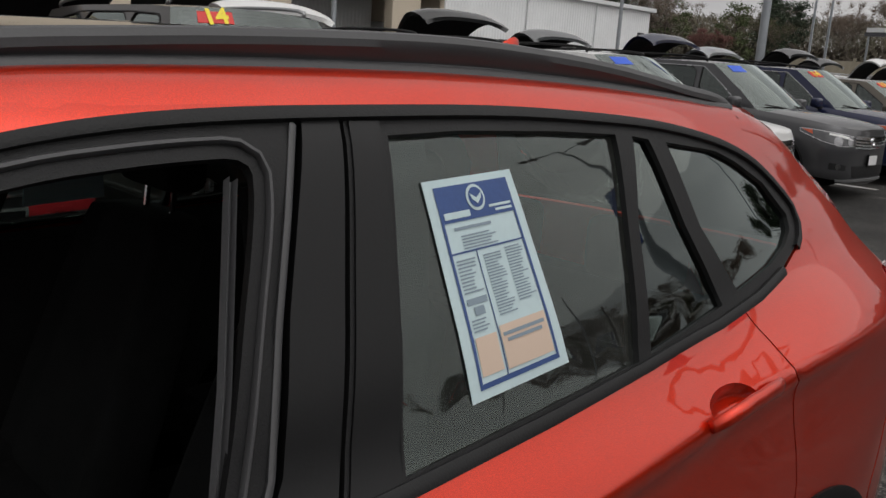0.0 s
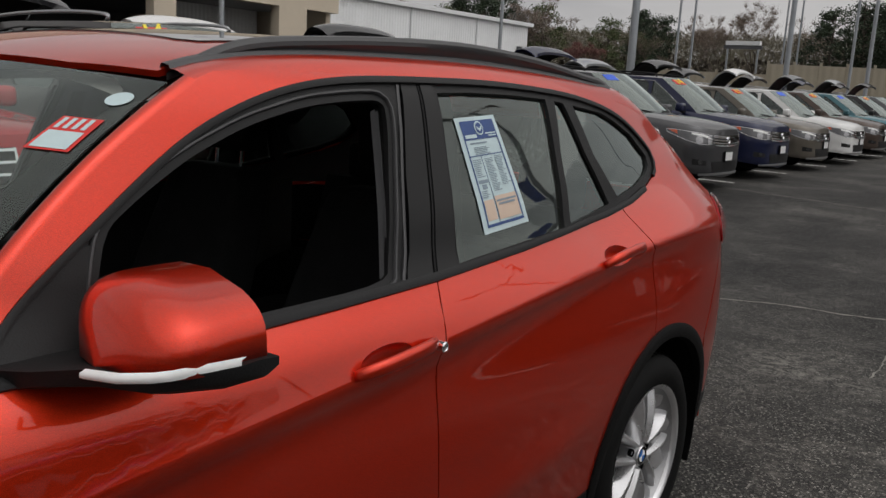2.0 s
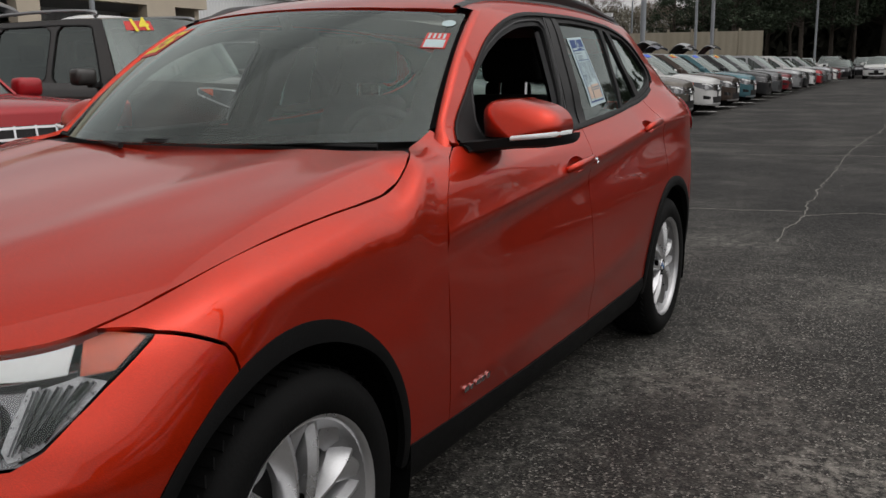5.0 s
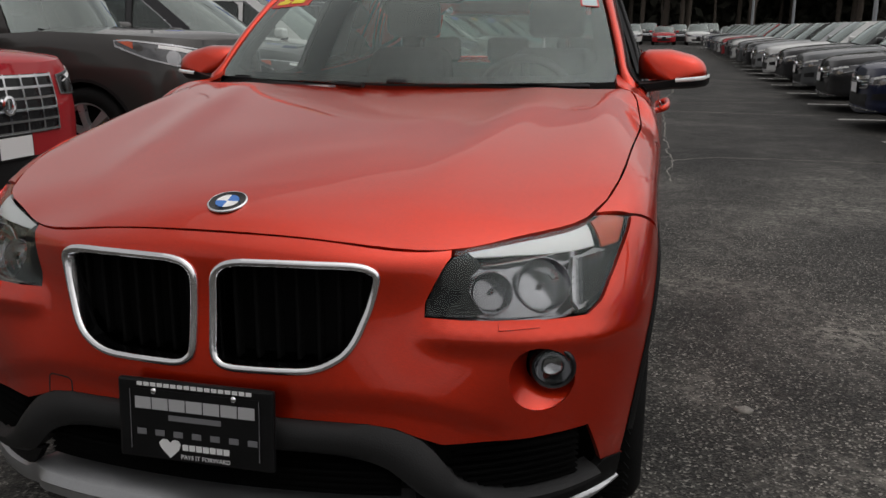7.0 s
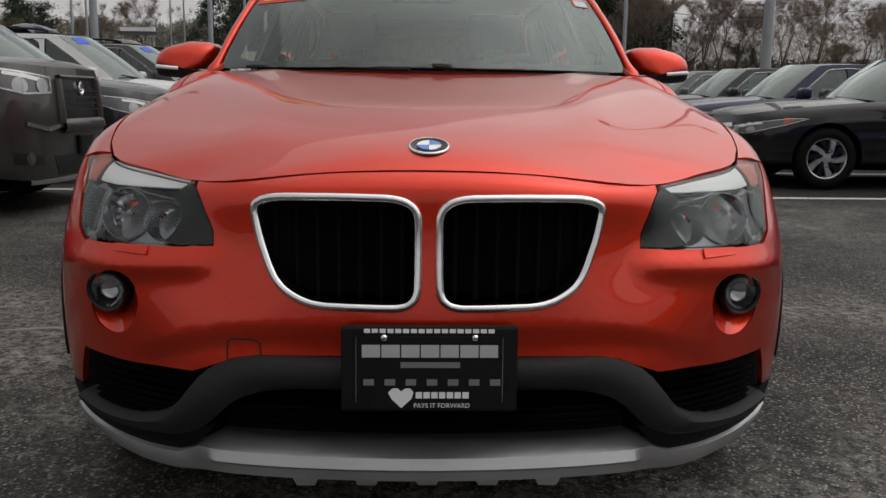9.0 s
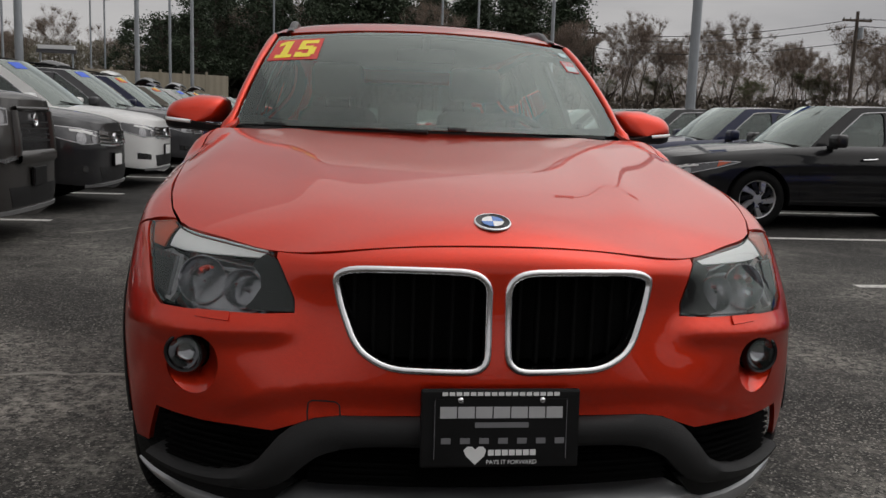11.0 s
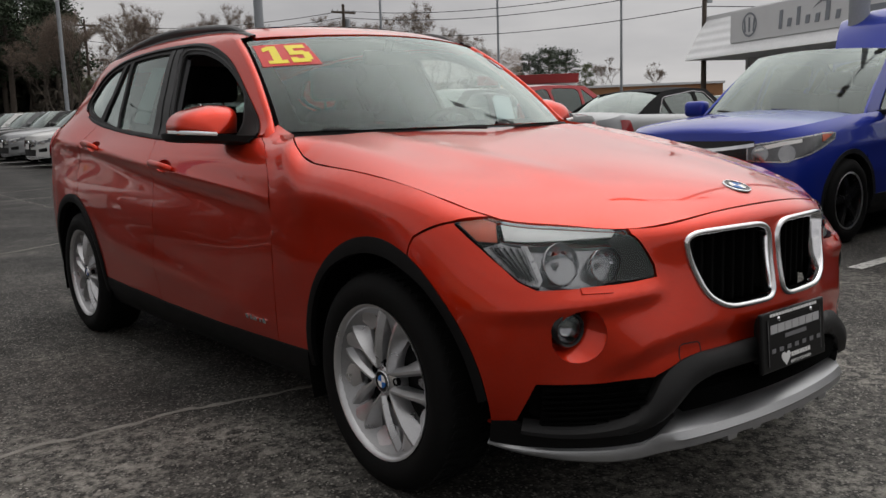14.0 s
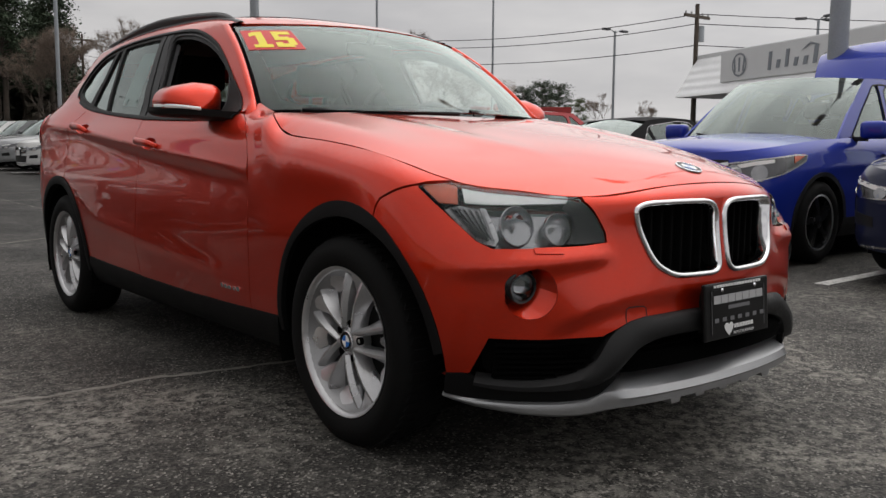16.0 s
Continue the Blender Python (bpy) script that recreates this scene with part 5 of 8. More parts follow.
    for x, y0, y1, z0, z1 in ((.742, .79, .93, 1.005, 1.052), (.790, .80, .985, 1.012, 1.050), (.835, .83, 1.04, 1.022, 1.052), (.90, .875, 1.075, 1.028, 1.062), (.97, .905, 1.080, 1.030, 1.062), (1.012, .955, 1.080, 1.036, 1.064), (1.026, 1.01, 1.076, 1.044, 1.066)):
        rows.append([(x * s, y, z) for y, z in ((y0, z1), (y0 + .01, z0 + .008), (y0 + .04, z0), (y1 - .02, z0), (y1, z0 + .01), (y1, z1), ((y0 + y1) / 2, z1 + .002))])
    part("mirror_base", loft(rows, True, True), M_BLACKPLASTIC, mir, "black mirror base", sharp=40)
    rows = []
    for k in np.linspace(0, 1, 12):
        x = .905 + .120 * k
        y = float(np.interp(x, [.90, .96, 1.0, 1.025], [.884, .898, .930, 1.040])) - .021
        rows.append([(x * s, y - .001, 1.053 + .010 * k), (x * s, y - .006, 1.056 + .010 * k), (x * s, y - .006, 1.062 + .011 * k), (x * s, y + .002, 1.066 + .011 * k)])
    part("turn_signal", loft(rows), M_WHITE, mir, "slim clear turn signal", True)
    tri = [(.80, 1.045), (.86, 1.105), (.95, 1.178), (.985, 1.180), (.965, 1.10), (.960, 1.045)]
    panel("mirror_sail", SIDE, tri, M_BLACKPLASTIC, fdoor, (), .04, .01, 0, .002, s)

    # roof rail
    ry = [1.232, 1.28, 1.34, 1.43, 1.55, 1.67, 1.89, 2.05, 2.2, 2.40, 2.6, 2.72, 2.81, 2.86, 2.89]
    rz = [1.438, 1.460, 1.486, 1.507, 1.519, 1.528, 1.539, 1.543, 1.540, 1.529, 1.508, 1.494, 1.484, 1.470, 1.456]
    rows = []
    fz = spl(ry, rz)
    for y in np.linspace(1.225, 2.895, 60):
        e = min(1, (y - 1.225) / .12, (2.895 - y) / .12)
        zb = float(roof_z(.555, y)) - .010
        zt = max(float(fz(y)), zb + .006)
        w = .016 * (.45 + .55 * e)
        cx = .548 + .006 * math.sin(math.pi * (y - 1.2) / 1.66)
        zl = lerp_z(zb, zt, .45)
        rows.append([((cx + dx) * s, y, z) for dx, z in ((-w, zb), (-w, zt - .010), (-w * .55, zt - .001), (0, zt + .001), (w * .55, zt - .001), (w, zt - .009), (w * 1.02, zt - .018), (w * .6, zl), (w * .35, zl - .008), (w * .75, zb))])
    part("roof_rail", loft(rows, True, True), M_RAIL, suv, "matt black roof rail", sharp=35)

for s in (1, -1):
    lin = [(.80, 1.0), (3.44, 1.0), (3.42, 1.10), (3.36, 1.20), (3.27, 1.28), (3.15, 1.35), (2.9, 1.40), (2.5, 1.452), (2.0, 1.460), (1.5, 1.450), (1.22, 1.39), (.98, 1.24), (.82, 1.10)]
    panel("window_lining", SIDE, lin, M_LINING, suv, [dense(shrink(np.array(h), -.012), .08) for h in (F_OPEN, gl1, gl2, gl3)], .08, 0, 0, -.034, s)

# hidden near-black sheets, added so that the gaps look into painted darkness
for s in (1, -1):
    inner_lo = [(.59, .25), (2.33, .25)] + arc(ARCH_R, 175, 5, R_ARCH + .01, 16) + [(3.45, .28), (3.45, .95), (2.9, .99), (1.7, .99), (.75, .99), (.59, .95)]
    panel("gap_shade_hull", SIDE, inner_lo, M_DARK, suv, (), .08, 0, 0, -.028, s)
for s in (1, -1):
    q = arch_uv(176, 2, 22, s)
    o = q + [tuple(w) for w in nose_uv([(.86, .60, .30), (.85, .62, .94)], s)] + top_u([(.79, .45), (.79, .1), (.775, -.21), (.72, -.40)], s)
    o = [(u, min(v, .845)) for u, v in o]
    panel("gap_shade_wing", NOSE, o, M_DARK, suv, (), .06, 0, .006, -.030)

# roof, sunroof seam, antenna, tail
roof_out = [(.556, 1.205), (.556, 2.2), (.54, 2.85), (.47, 3.15), (0, 3.28), (-.47, 3.15), (-.54, 2.85), (-.556, 2.2), (-.556, 1.205), (-.40, 1.132), (-.2, 1.082), (0, 1.066), (.2, 1.082), (.40, 1.132)]
panel("roof", ROOF, roof_out, M_ORANGE, suv, (), .05, .012, .001)
sunroof = rounded([(-.43, 1.36), (.43, 1.36), (.44, 1.8), (.43, 2.45), (-.43, 2.45), (-.44, 1.8)], .06, 2)
panel("sunroof", ROOF, sunroof, M_ROOFGLASS, suv, (), .06, .006, 0, .003, 1, "dark glass sunroof")
fin = [(2.52, .003, .004), (2.58, .010, .012), (2.65, .020, .016), (2.71, .033, .018), (2.76, .052, .017), (2.80, .074, .014), (2.815, .080, .010), (2.83, .076, .008), (2.845, .030, .010), (2.86, .002, .006)]
rows = []
for y, h, w in fin:
    zb = float(roof_z(0, y)) - .004
    rows.append([(q * w * (1 - .78 * f), y, zb + f * (h + .004)) for q, f in ((-1.25, 0), (-1, .25), (-1, .7), (-.6, .95), (0, 1), (.6, .95), (1, .7), (1, .25), (1.25, 0))])
part("antenna", loft(rows, True, True), M_ORANGE, suv, "orange fin-shaped roof antenna", sharp=60)
TAIL = Sheet(lambda x, z: np.stack([x, 3.60 - .16 * (np.abs(x) / .75) ** 3 - .30 * np.clip((z - 1.0) / .42, 0, 1) ** 1.3, z], 2), -.78, .78, .2, 1.45, (0, 1, 0))
panel("tailgate", TAIL, [(-.70, .62), (.70, .62), (.72, .95), (.62, 1.08), (-.62, 1.08), (-.72, .95)], M_ORANGE, suv, (), .05, .01)
panel("rear_window", TAIL, [(-.60, 1.09), (.60, 1.09), (.50, 1.36), (-.50, 1.36)], M_GLASS, suv, (), .08, .003).visible_shadow = False
panel("rear_bumper", TAIL, [(-.77, .25), (.77, .25), (.77, .61), (-.77, .61)], M_ORANGE, suv, (), .05, .01)
EDGE_Z, EDGE_Y = [1.01, 1.075, 1.15, 1.225, 1.295, 1.348, 1.385], [3.485, 3.455, 3.39, 3.305, 3.21, 3.12, 3.035]
for s in (1, -1):
    rows = []
    for z in np.linspace(1.335, 1.01, 14):
        ye = float(np.interp(z, EDGE_Z, EDGE_Y))
        p = np.array([float(side_x(ye, z)) - .003, ye - .004, z])
        t = TAIL.at([(float(np.interp(z, [1.01, 1.09, 1.36, 1.385], [.66, .60, .50, .46])), z)])[0][0]
        rows.append([q * [s, 1, 1] for q in (p, p * .6 + t * .4 + np.array([.012, .010, .004]) * min(1, (1.385 - z) / .12), t + [0, .004, 0])])
    part("rear_pillar", loft(rows), M_ORANGE, suv, "", True)
    rows = []
    for ey, ez, sx, sy, sz, iy in ((2.84, 1.422, .553, 2.84, 1.462, 2.84), (2.92, 1.411, .549, 2.93, 1.451, 2.94), (2.98, 1.398, .543, 3.0, 1.438, 3.02), (3.03, 1.385, .535, 3.06, 1.424, 3.09), (3.115, 1.352, .520, 3.15, 1.394, 3.19), (3.16, 1.326, .512, 3.20, 1.370, 3.25), (3.205, 1.298, .503, 3.25, 1.343, 3.31)):
        e0 = np.array([float(side_x(ey, ez - .014)) - .004, ey, ez - .014])
        e1 = np.array([float(side_x(ey, ez - .002)) + .0012, ey + .001, ez - .002])
        sh = np.array([sx, sy, sz])
        inn = np.array([.42, iy, max(float(roof_z(.42, iy)) + .002, sz + .010)])
        rows.append([p * [s, 1, 1] for p in (e0, e1, e1 * .62 + sh * .38 + [.005, .002, .005], e1 * .25 + sh * .75 + [.004, .002, .005], sh, sh * .6 + inn * .4 + [0, .001, .004], inn)])
    part("roof_corner", loft(rows), M_ORANGE, suv, "", True)
sp = [[(x, 3.13, 1.440), (x, 3.27, 1.388), (x, 3.32, 1.362), (x, 3.30, 1.345), (x, 3.2, 1.335)] for x in np.linspace(-.44, .44, 9)]
part("roof_spoiler", loft(sp), M_ORANGE, suv, "", sharp=50)

# windscreen with its black border
ws_out = [(-.985, .02), (-.5, .012), (0, .010), (.5, .012), (.985, .02), (.988, .4), (.985, .760), (.5, .768), (0, .770), (-.5, .768), (-.985, .760), (-.988, .4)]
ws_in = [(-.90, .085), (-.80, .058), (-.5, .050), (0, .045), (.5, .050), (.80, .058), (.90, .085), (.912, .16), (.912, .4), (.905, .715), (.5, .742), (0, .746), (-.5, .742), (-.905, .715), (-.912, .4), (-.912, .16)]
wsw = panel("windscreen", WIND, ws_out, M_WSGLASS, suv, (), .06, .004, .0, 0, 1, "greenish windscreen glass")
wsw.visible_shadow = False
wb = panel("black_border", WIND, ws_out, M_FRIT, wsw, [dense(curve(ws_in, 60, True), .05)], .05, .0, .0, -.004, 1, "black ceramic border")
cowl = [[(x, .40 + .18 * (x / .735) ** 2, 1.005), (x, .44 + .16 * (x / .735) ** 2, 1.034), (x, .42 + .33 * (x / .735) ** 2, 1.040 - .004 * (x / .735) ** 2), (x, .52 + .33 * (x / .735) ** 2, 1.052)] for x in np.linspace(-.735, .735, 25)]
part("cowl", loft(cowl), M_BLACKPLASTIC, suv, "", sharp=40)
for x0, x1 in ((.62, .02), (-.05, -.60)):
    a, b = WIND.at([(x0 / .72, .0)])[0][0], WIND.at([(x1 / .72, .022)])[0][0]
    wip = part("wiper", tube([a + [0, -.02, .000], a * .6 + b * .4 + [0, -.02, .000], b + [0, -.02, -.002]], [.009, .006, .004], 6), M_BLACKPLASTIC, suv, "black wiper blade")
    part("blade", tube([a * .75 + b * .25 + [0, -.014, .001], a * .3 + b * .7 + [0, -.014, .002], b + [0, -.012, .001]], .005, 6), M_RUBBER, wip)

# year sticker, inspection sticker and round sticker inside the screen
def sticker(name, a0, t0, a1, t1, mat, lift, parent, label=""):
    return panel(name, WIND, [(a0, t0), (a1, t0), (a1, t1), (a0, t1)], mat, parent, (), .05, .0005, 0, lift, 1, label)
yst = sticker("year_sticker", -.968, .482, -.665, .700, M_STICKRED, .002, wsw, "red year sticker with yellow digits")
DIG = {"1": [((.36, 0), (.70, 0), (.70, 1), (.36, 1)), ((.08, .66), (.36, .78), (.36, 1), (.08, .88)), ((.14, 0), (.92, 0), (.92, .17), (.14, .17))],
       "5": [((.1, .80), (.95, .80), (.95, 1), (.1, 1)), ((.1, .46), (.38, .46), (.38, 1), (.1, 1)), ((.1, .42), (.78, .42), (.78, .64), (.1, .64)), ((.64, .10), (.97, .14), (.97, .54), (.64, .58)), ((.1, 0), (.82, 0), (.82, .20), (.1, .20)), ((.06, .0), (.36, .0), (.36, .27), (.06, .27))]}
for ch, a0 in (("1", -.948), ("5", -.818)):
    for k, poly in enumerate(DIG[ch]):
        panel("digit", WIND, [(a0 + q[0] * .128 + q[1] * .006, .502 + q[1] * .176) for q in poly], M_STICKYEL, yst, (), .05, .0004, 0, .0032 + .0003 * k)
ins = sticker("inspection_sticker", .868, .487, .962, .593, M_STICKRED, .002, wsw, "red and white inspection sticker")
sticker("sticker_field", .876, .492, .954, .545, M_PAPER, .003, ins)
for k in range(4):
    sticker("sticker_bar", .878 + k * .020, .553, .888 + k * .020, .588, M_PAPER, .003, ins)
oval = [(.935 + .030 * math.cos(a), .671 + .026 * math.sin(a)) for a in np.linspace(0, 2 * math.pi, 24, endpoint=False)]
panel("round_sticker", WIND, oval, M_PAPER, wsw, (), .05, .0005, 0, .002)

# price sheets inside the rear side windows
def price_sheet(s, front):
    base = panel("price_sheet", SIDE, [(1.913, 1.368), (2.080, 1.378), (2.126, 1.122), (1.930, 1.108)], M_PAPER, suv, (), .05, .0008, 0, -.009 if s > 0 else -.017, s, "white paper price sheet with a blue header")
    if not front:
        return
    e = np.array([(1.913, 1.368), (2.080, 1.378), (2.126, 1.122), (1.930, 1.108)])
    def f(a, b):
        return tuple((e[0] * (1 - a) + e[1] * a) * (1 - b) + (e[3] * (1 - a) + e[2] * a) * b)
    def q(name, a0, b0, a1, b1, mat, lift=-.0078):
        panel(name, SIDE, [f(a0, b0), f(a1, b0), f(a1, b1), f(a0, b1)], mat, base, (), .05, .0003, 0, lift, s)
    q("header", .09, .035, .91, .20, M_NAVY)
    for a0, b0, a1, b1 in ((.09, .20, .115, .93), (.885, .20, .91, .93), (.09, .335, .91, .343), (.36, .343, .368, .93), (.09, .93, .91, .955)):
        q("rule", a0, b0, a1, b1, M_NAVY)
    q("photo", .38, .70, .87, .91, M_ORANGEPRINT)
    q("photo", .13, .72, .34, .90, M_ORANGEPRINT)
    cc = [f(.5 + .10 * math.cos(a), .105 + .062 * math.sin(a)) for a in np.linspace(0, 2 * math.pi, 22, endpoint=False)]
    ci = [f(.5 + .078 * math.cos(a), .105 + .048 * math.sin(a)) for a in np.linspace(0, 2 * math.pi, 22, endpoint=False)]
    panel("logo_ring", SIDE, cc, M_PAPER, base, (), .05, .0003, 0, -.0068, s)
    panel("logo_disc", SIDE, ci, M_NAVY, base, (), .05, .0003, 0, -.0060, s)
    wing_ = [f(a, b) for a, b in ((.44, .085), (.50, .108), (.56, .085), (.55, .110), (.50, .135), (.45, .112))]
    panel("logo_bird", SIDE, wing_, M_PAPER, base, (), .05, .0003, 0, -.0052, s)
    q("print_line", .13, .155, .40, .185, M_PAPER, -.0070)
    q("print_line", .62, .15, .87, .162, M_PAPER, -.0070)
    q("print_line", .68, .172, .87, .184, M_PAPER, -.0070)
    rnd = random.Random(4)
    for a0, a1, b0, b1, st in ((.2, .8, .225, .24, .03), (.25, .75, .265, .325, .014), (.14, .34, .37, .53, .016), (.42, .62, .37, .66, .014), (.66, .86, .36, .62, .014), (.14, .33, .64, .70, .016)):
        b = b0
        while b < b1:
            q("print_line", a0, b, a0 + (a1 - a0) * rnd.uniform(.55, 1), b + st * .45, M_TEXTGREY)
            b += st
    q("print_bar", .14, .545, .34, .575, M_TEXTGREY)
    q("print_bar", .19, .585, .29, .625, M_TEXTGREY)
    q("print_bar", .40, .735, .84, .752, M_TEXTGREY, -.0070)
    q("print_bar", .43, .765, .80, .782, M_TEXTGREY, -.0070)


price_sheet(1, True)
price_sheet(-1, False)
# ---- wheels ----
def make_wheel(name, parent, at, s, R=.327, rim=.231, width=.225, mats=None, badge=True, turn=13):
    """A tyre with tread and a spoked rim; s is the side that faces out."""
    m_rim = mats or M_ALU
    w = root(name)
    w.parent = parent
    w.matrix_local = Matrix.Translation(at)
    hw = width / 2
    prof = [(rim - .004, hw - .016), (rim + .006, hw - .006), (rim + .03, hw + .002), (rim + .055, hw + .004), (R - .030, hw - .002), (R - .010, hw - .014), (R - .002, hw - .030), (R, 0), (R - .002, -hw + .030), (R - .012, -hw + .012), (rim + .05, -hw), (rim - .004, -hw + .01)]
    tyre = part("tyre", lathe(prof, 64, "x", flip=s), M_RUBBER, w, "black rubber tyre", sharp=50)
    for off, ww in ((-.075, .05), (.025, .05)):
        bm = bmesh.new()
        for k in range(60):
            a0 = 2 * math.pi * k / 60
            pts = []
            for da, x in ((.012, off), (.074, off + .012), (.074, off + ww + .012), (.012, off + ww)):
                pts.append([bm.verts.new((x * s, r * math.cos(a0 + da), r * math.sin(a0 + da))) for r in (R - .003, R + .003)])
            for i in range(4):
                j = (i + 1) % 4
                bm.faces.new((pts[i][0], pts[j][0], pts[j][1], pts[i][1]))
            bm.faces.new([p[1] for p in pts])
        part("tread", bm, M_RUBBER, tyre)
    face = hw - .022
    prof = [(rim - .002, hw - .010), (rim + .004, hw - .004), (rim - .002, hw - .006), (rim - .010, hw - .016), (rim - .016, hw - .050), (rim - .020, -hw + .02), (rim, -hw + .01)]
    rm = part("rim", lathe(prof, 56, "x", flip=s), m_rim, w, "silver alloy rim", sharp=40)
    n = 5
    phase = radians(turn)
    for k in range(n):
        base = 2 * math.pi * k / n + phase
        for d in (-1, 1):
            rows = []
            for t in np.linspace(0, 1, 11):
                r = .044 + (rim - .050) * t
                off = .024 + .022 * t ** 1.1
                a = base + d * math.asin(off / r)
                inn = .0105 + .004 * t
                outw = .013 + .012 * t + .050 * max(0, t - .30) ** 1.5
                x = face - .006 + .010 * math.sin(math.pi * (t * .85 + .1)) - .014 * t ** 3
                c, sn = math.cos(a), math.sin(a)
                tx, ty = -sn * d, c * d
                ring = []
                for q, dx in ((-inn, -.044), (-inn, -.008 - .010 * t), (-inn * .25, .004), (inn * .35, .004), (outw * .75, -.010 - .022 * t), (outw, -.020 - .024 * t), (outw, -.050)):
                    ring.append(((x + dx) * s, c * r + tx * q, sn * r + ty * q))
                rows.append(ring)
            part("spoke", loft(rows, True, True), m_rim, rm, "", sharp=24)
        # webs of the dish between the pairs and inside each pair
        for mid, half, r0 in ((base, .010, .60), (base + math.pi / n, .022, .70)):
            rows = []
            for t in np.linspace(0, 1, 5):
                r = rim * (r0 + (.975 - r0) * t)
                w_ = half + (.030 if half > .015 else .020) * t
                c, sn = math.cos(mid), math.sin(mid)
                x = hw - .058 + .030 * t ** 1.3
                rows.append([((x + dx) * s, c * r - sn * q * w_, sn * r + c * q * w_) for q, dx in ((-1, -.010), (-1, 0), (0, .004), (1, 0), (1, -.010))])
            part("web", loft(rows, True, True), m_rim, rm, "", sharp=30)
    # dish behind the spokes, its shade painted in with darker silver
    part("rim_dish", lathe([(rim - .006, hw - .012), (rim * .93, hw - .030), (rim * .84, hw - .050), (rim * .76, hw - .064), (rim * .74, hw - .085)], 48, "x", flip=s), M_ALUSHADE, rm, "", True)
    # near-black disc, added for the shade seen between the spokes
    part("rim_back", lathe([(rim * .76, .012), (.05, .012), (.001, .012)], 40, "x", flip=s), M_DARK, rm, "", True)
    part("hub", lathe([(.062, -.05), (.060, -.020), (.052, -.012), (.034, -.004), (.034, .0), (.001, .0)], 30, "x", (face * s - .004 * s, 0, 0), flip=s), m_rim, rm, "", sharp=40)
    for k in range(5):
        a = 2 * math.pi * k / 5 + phase
        part("bolt", lathe([(.0125, -.012), (.0125, .0), (.010, .001), (.009, -.010), (.001, -.010)], 14, "x", ((face - .010) * s, .056 * math.cos(a), .056 * math.sin(a)), flip=s), M_DARK, rm, "", sharp=40)
    if badge:
        roundel(rm, Matrix.Translation(((face - .004) * s, 0, 0)) @ Matrix.Rotation(radians(90 * s), 4, "Y"), .032, "hub_badge")
    part("brake_disc", lathe([(.15, 0), (.15, .012), (.05, .012), (.05, .03), (.001, .03)], 40, "x", ((hw - .100) * s, 0, 0), flip=s), M_GREYPLASTIC, w, "", sharp=30)
    bm = box((min(.02 * s, -.05 * s), .07, .02), (max(.02 * s, -.05 * s), .145, .12), .01)
    part("brake_caliper", bm, M_BLACKPLASTIC, w)
    return w


for s in (1, -1):
    for cy, tr in ((HUB_F, .748), (HUB_R, .752)):
        make_wheel("wheel", suv, (tr * s, cy, HUB_Z), s, turn=13 if s > 0 else 172)
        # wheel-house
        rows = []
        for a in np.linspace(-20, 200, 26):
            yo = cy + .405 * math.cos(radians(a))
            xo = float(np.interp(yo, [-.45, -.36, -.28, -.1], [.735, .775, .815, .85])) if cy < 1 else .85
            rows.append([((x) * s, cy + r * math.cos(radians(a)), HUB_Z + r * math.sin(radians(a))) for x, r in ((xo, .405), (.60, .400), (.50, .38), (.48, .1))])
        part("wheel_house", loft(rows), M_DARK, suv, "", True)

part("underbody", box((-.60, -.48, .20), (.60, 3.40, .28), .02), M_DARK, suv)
# plain near-black block, added for the darkness behind the nose
part("engine_bay_shade", box((-.46, -.60, .28), (.46, .40, .74), .05), M_DARK, suv)

# ---- cabin ----
part("cabin_floor", box((-.70, .45, .28), (.70, 3.2, .34), .01), M_CLOTH, suv)
part("boot_cover", box((-.60, 2.72, .90), (.60, 3.25, .93), .01), M_CLOTH, suv)
dash = [[(x, .56 + .04 * (x / .7) ** 2, 1.015), (x, .78, 1.028 + .012 * math.exp(-((x - .36) / .16) ** 2)), (x, .98, 1.005 + .030 * math.exp(-((x - .36) / .17) ** 2)), (x, 1.06, .955), (x, 1.05, .80), (x, .95, .62)] for x in np.linspace(-.72, .72, 33)]
part("dashboard", loft(dash), M_DASH, suv, "dark grained dashboard", smooth=True)
part("centre_console", box((-.13, .95, .34), (.13, 1.75, .66), .03), M_DASH, suv)
sw = root("steering_wheel")
sw.parent = suv
sw.matrix_local = Matrix.Translation((.36, 1.13, .955)) @ Matrix.Rotation(radians(-66), 4, "X")
part("wheel_rim", tube([(.185 * math.cos(a), .185 * math.sin(a), 0) for a in np.linspace(0, 2 * math.pi, 37)], .016, 10, caps=False), M_DASH, sw, "black steering wheel rim", smooth=True)
part("wheel_hub", box((-.075, -.06, -.02), (.075, .06, .03), .02), M_DASH, sw)
for a in (0, 180, 270):
    c, sn = math.cos(radians(a)), math.sin(radians(a))
    part("wheel_spoke", tube([(.05 * c, .05 * sn, .0), (.18 * c, .18 * sn, 0)], .018, 8, flat=.5), M_DASH, sw)


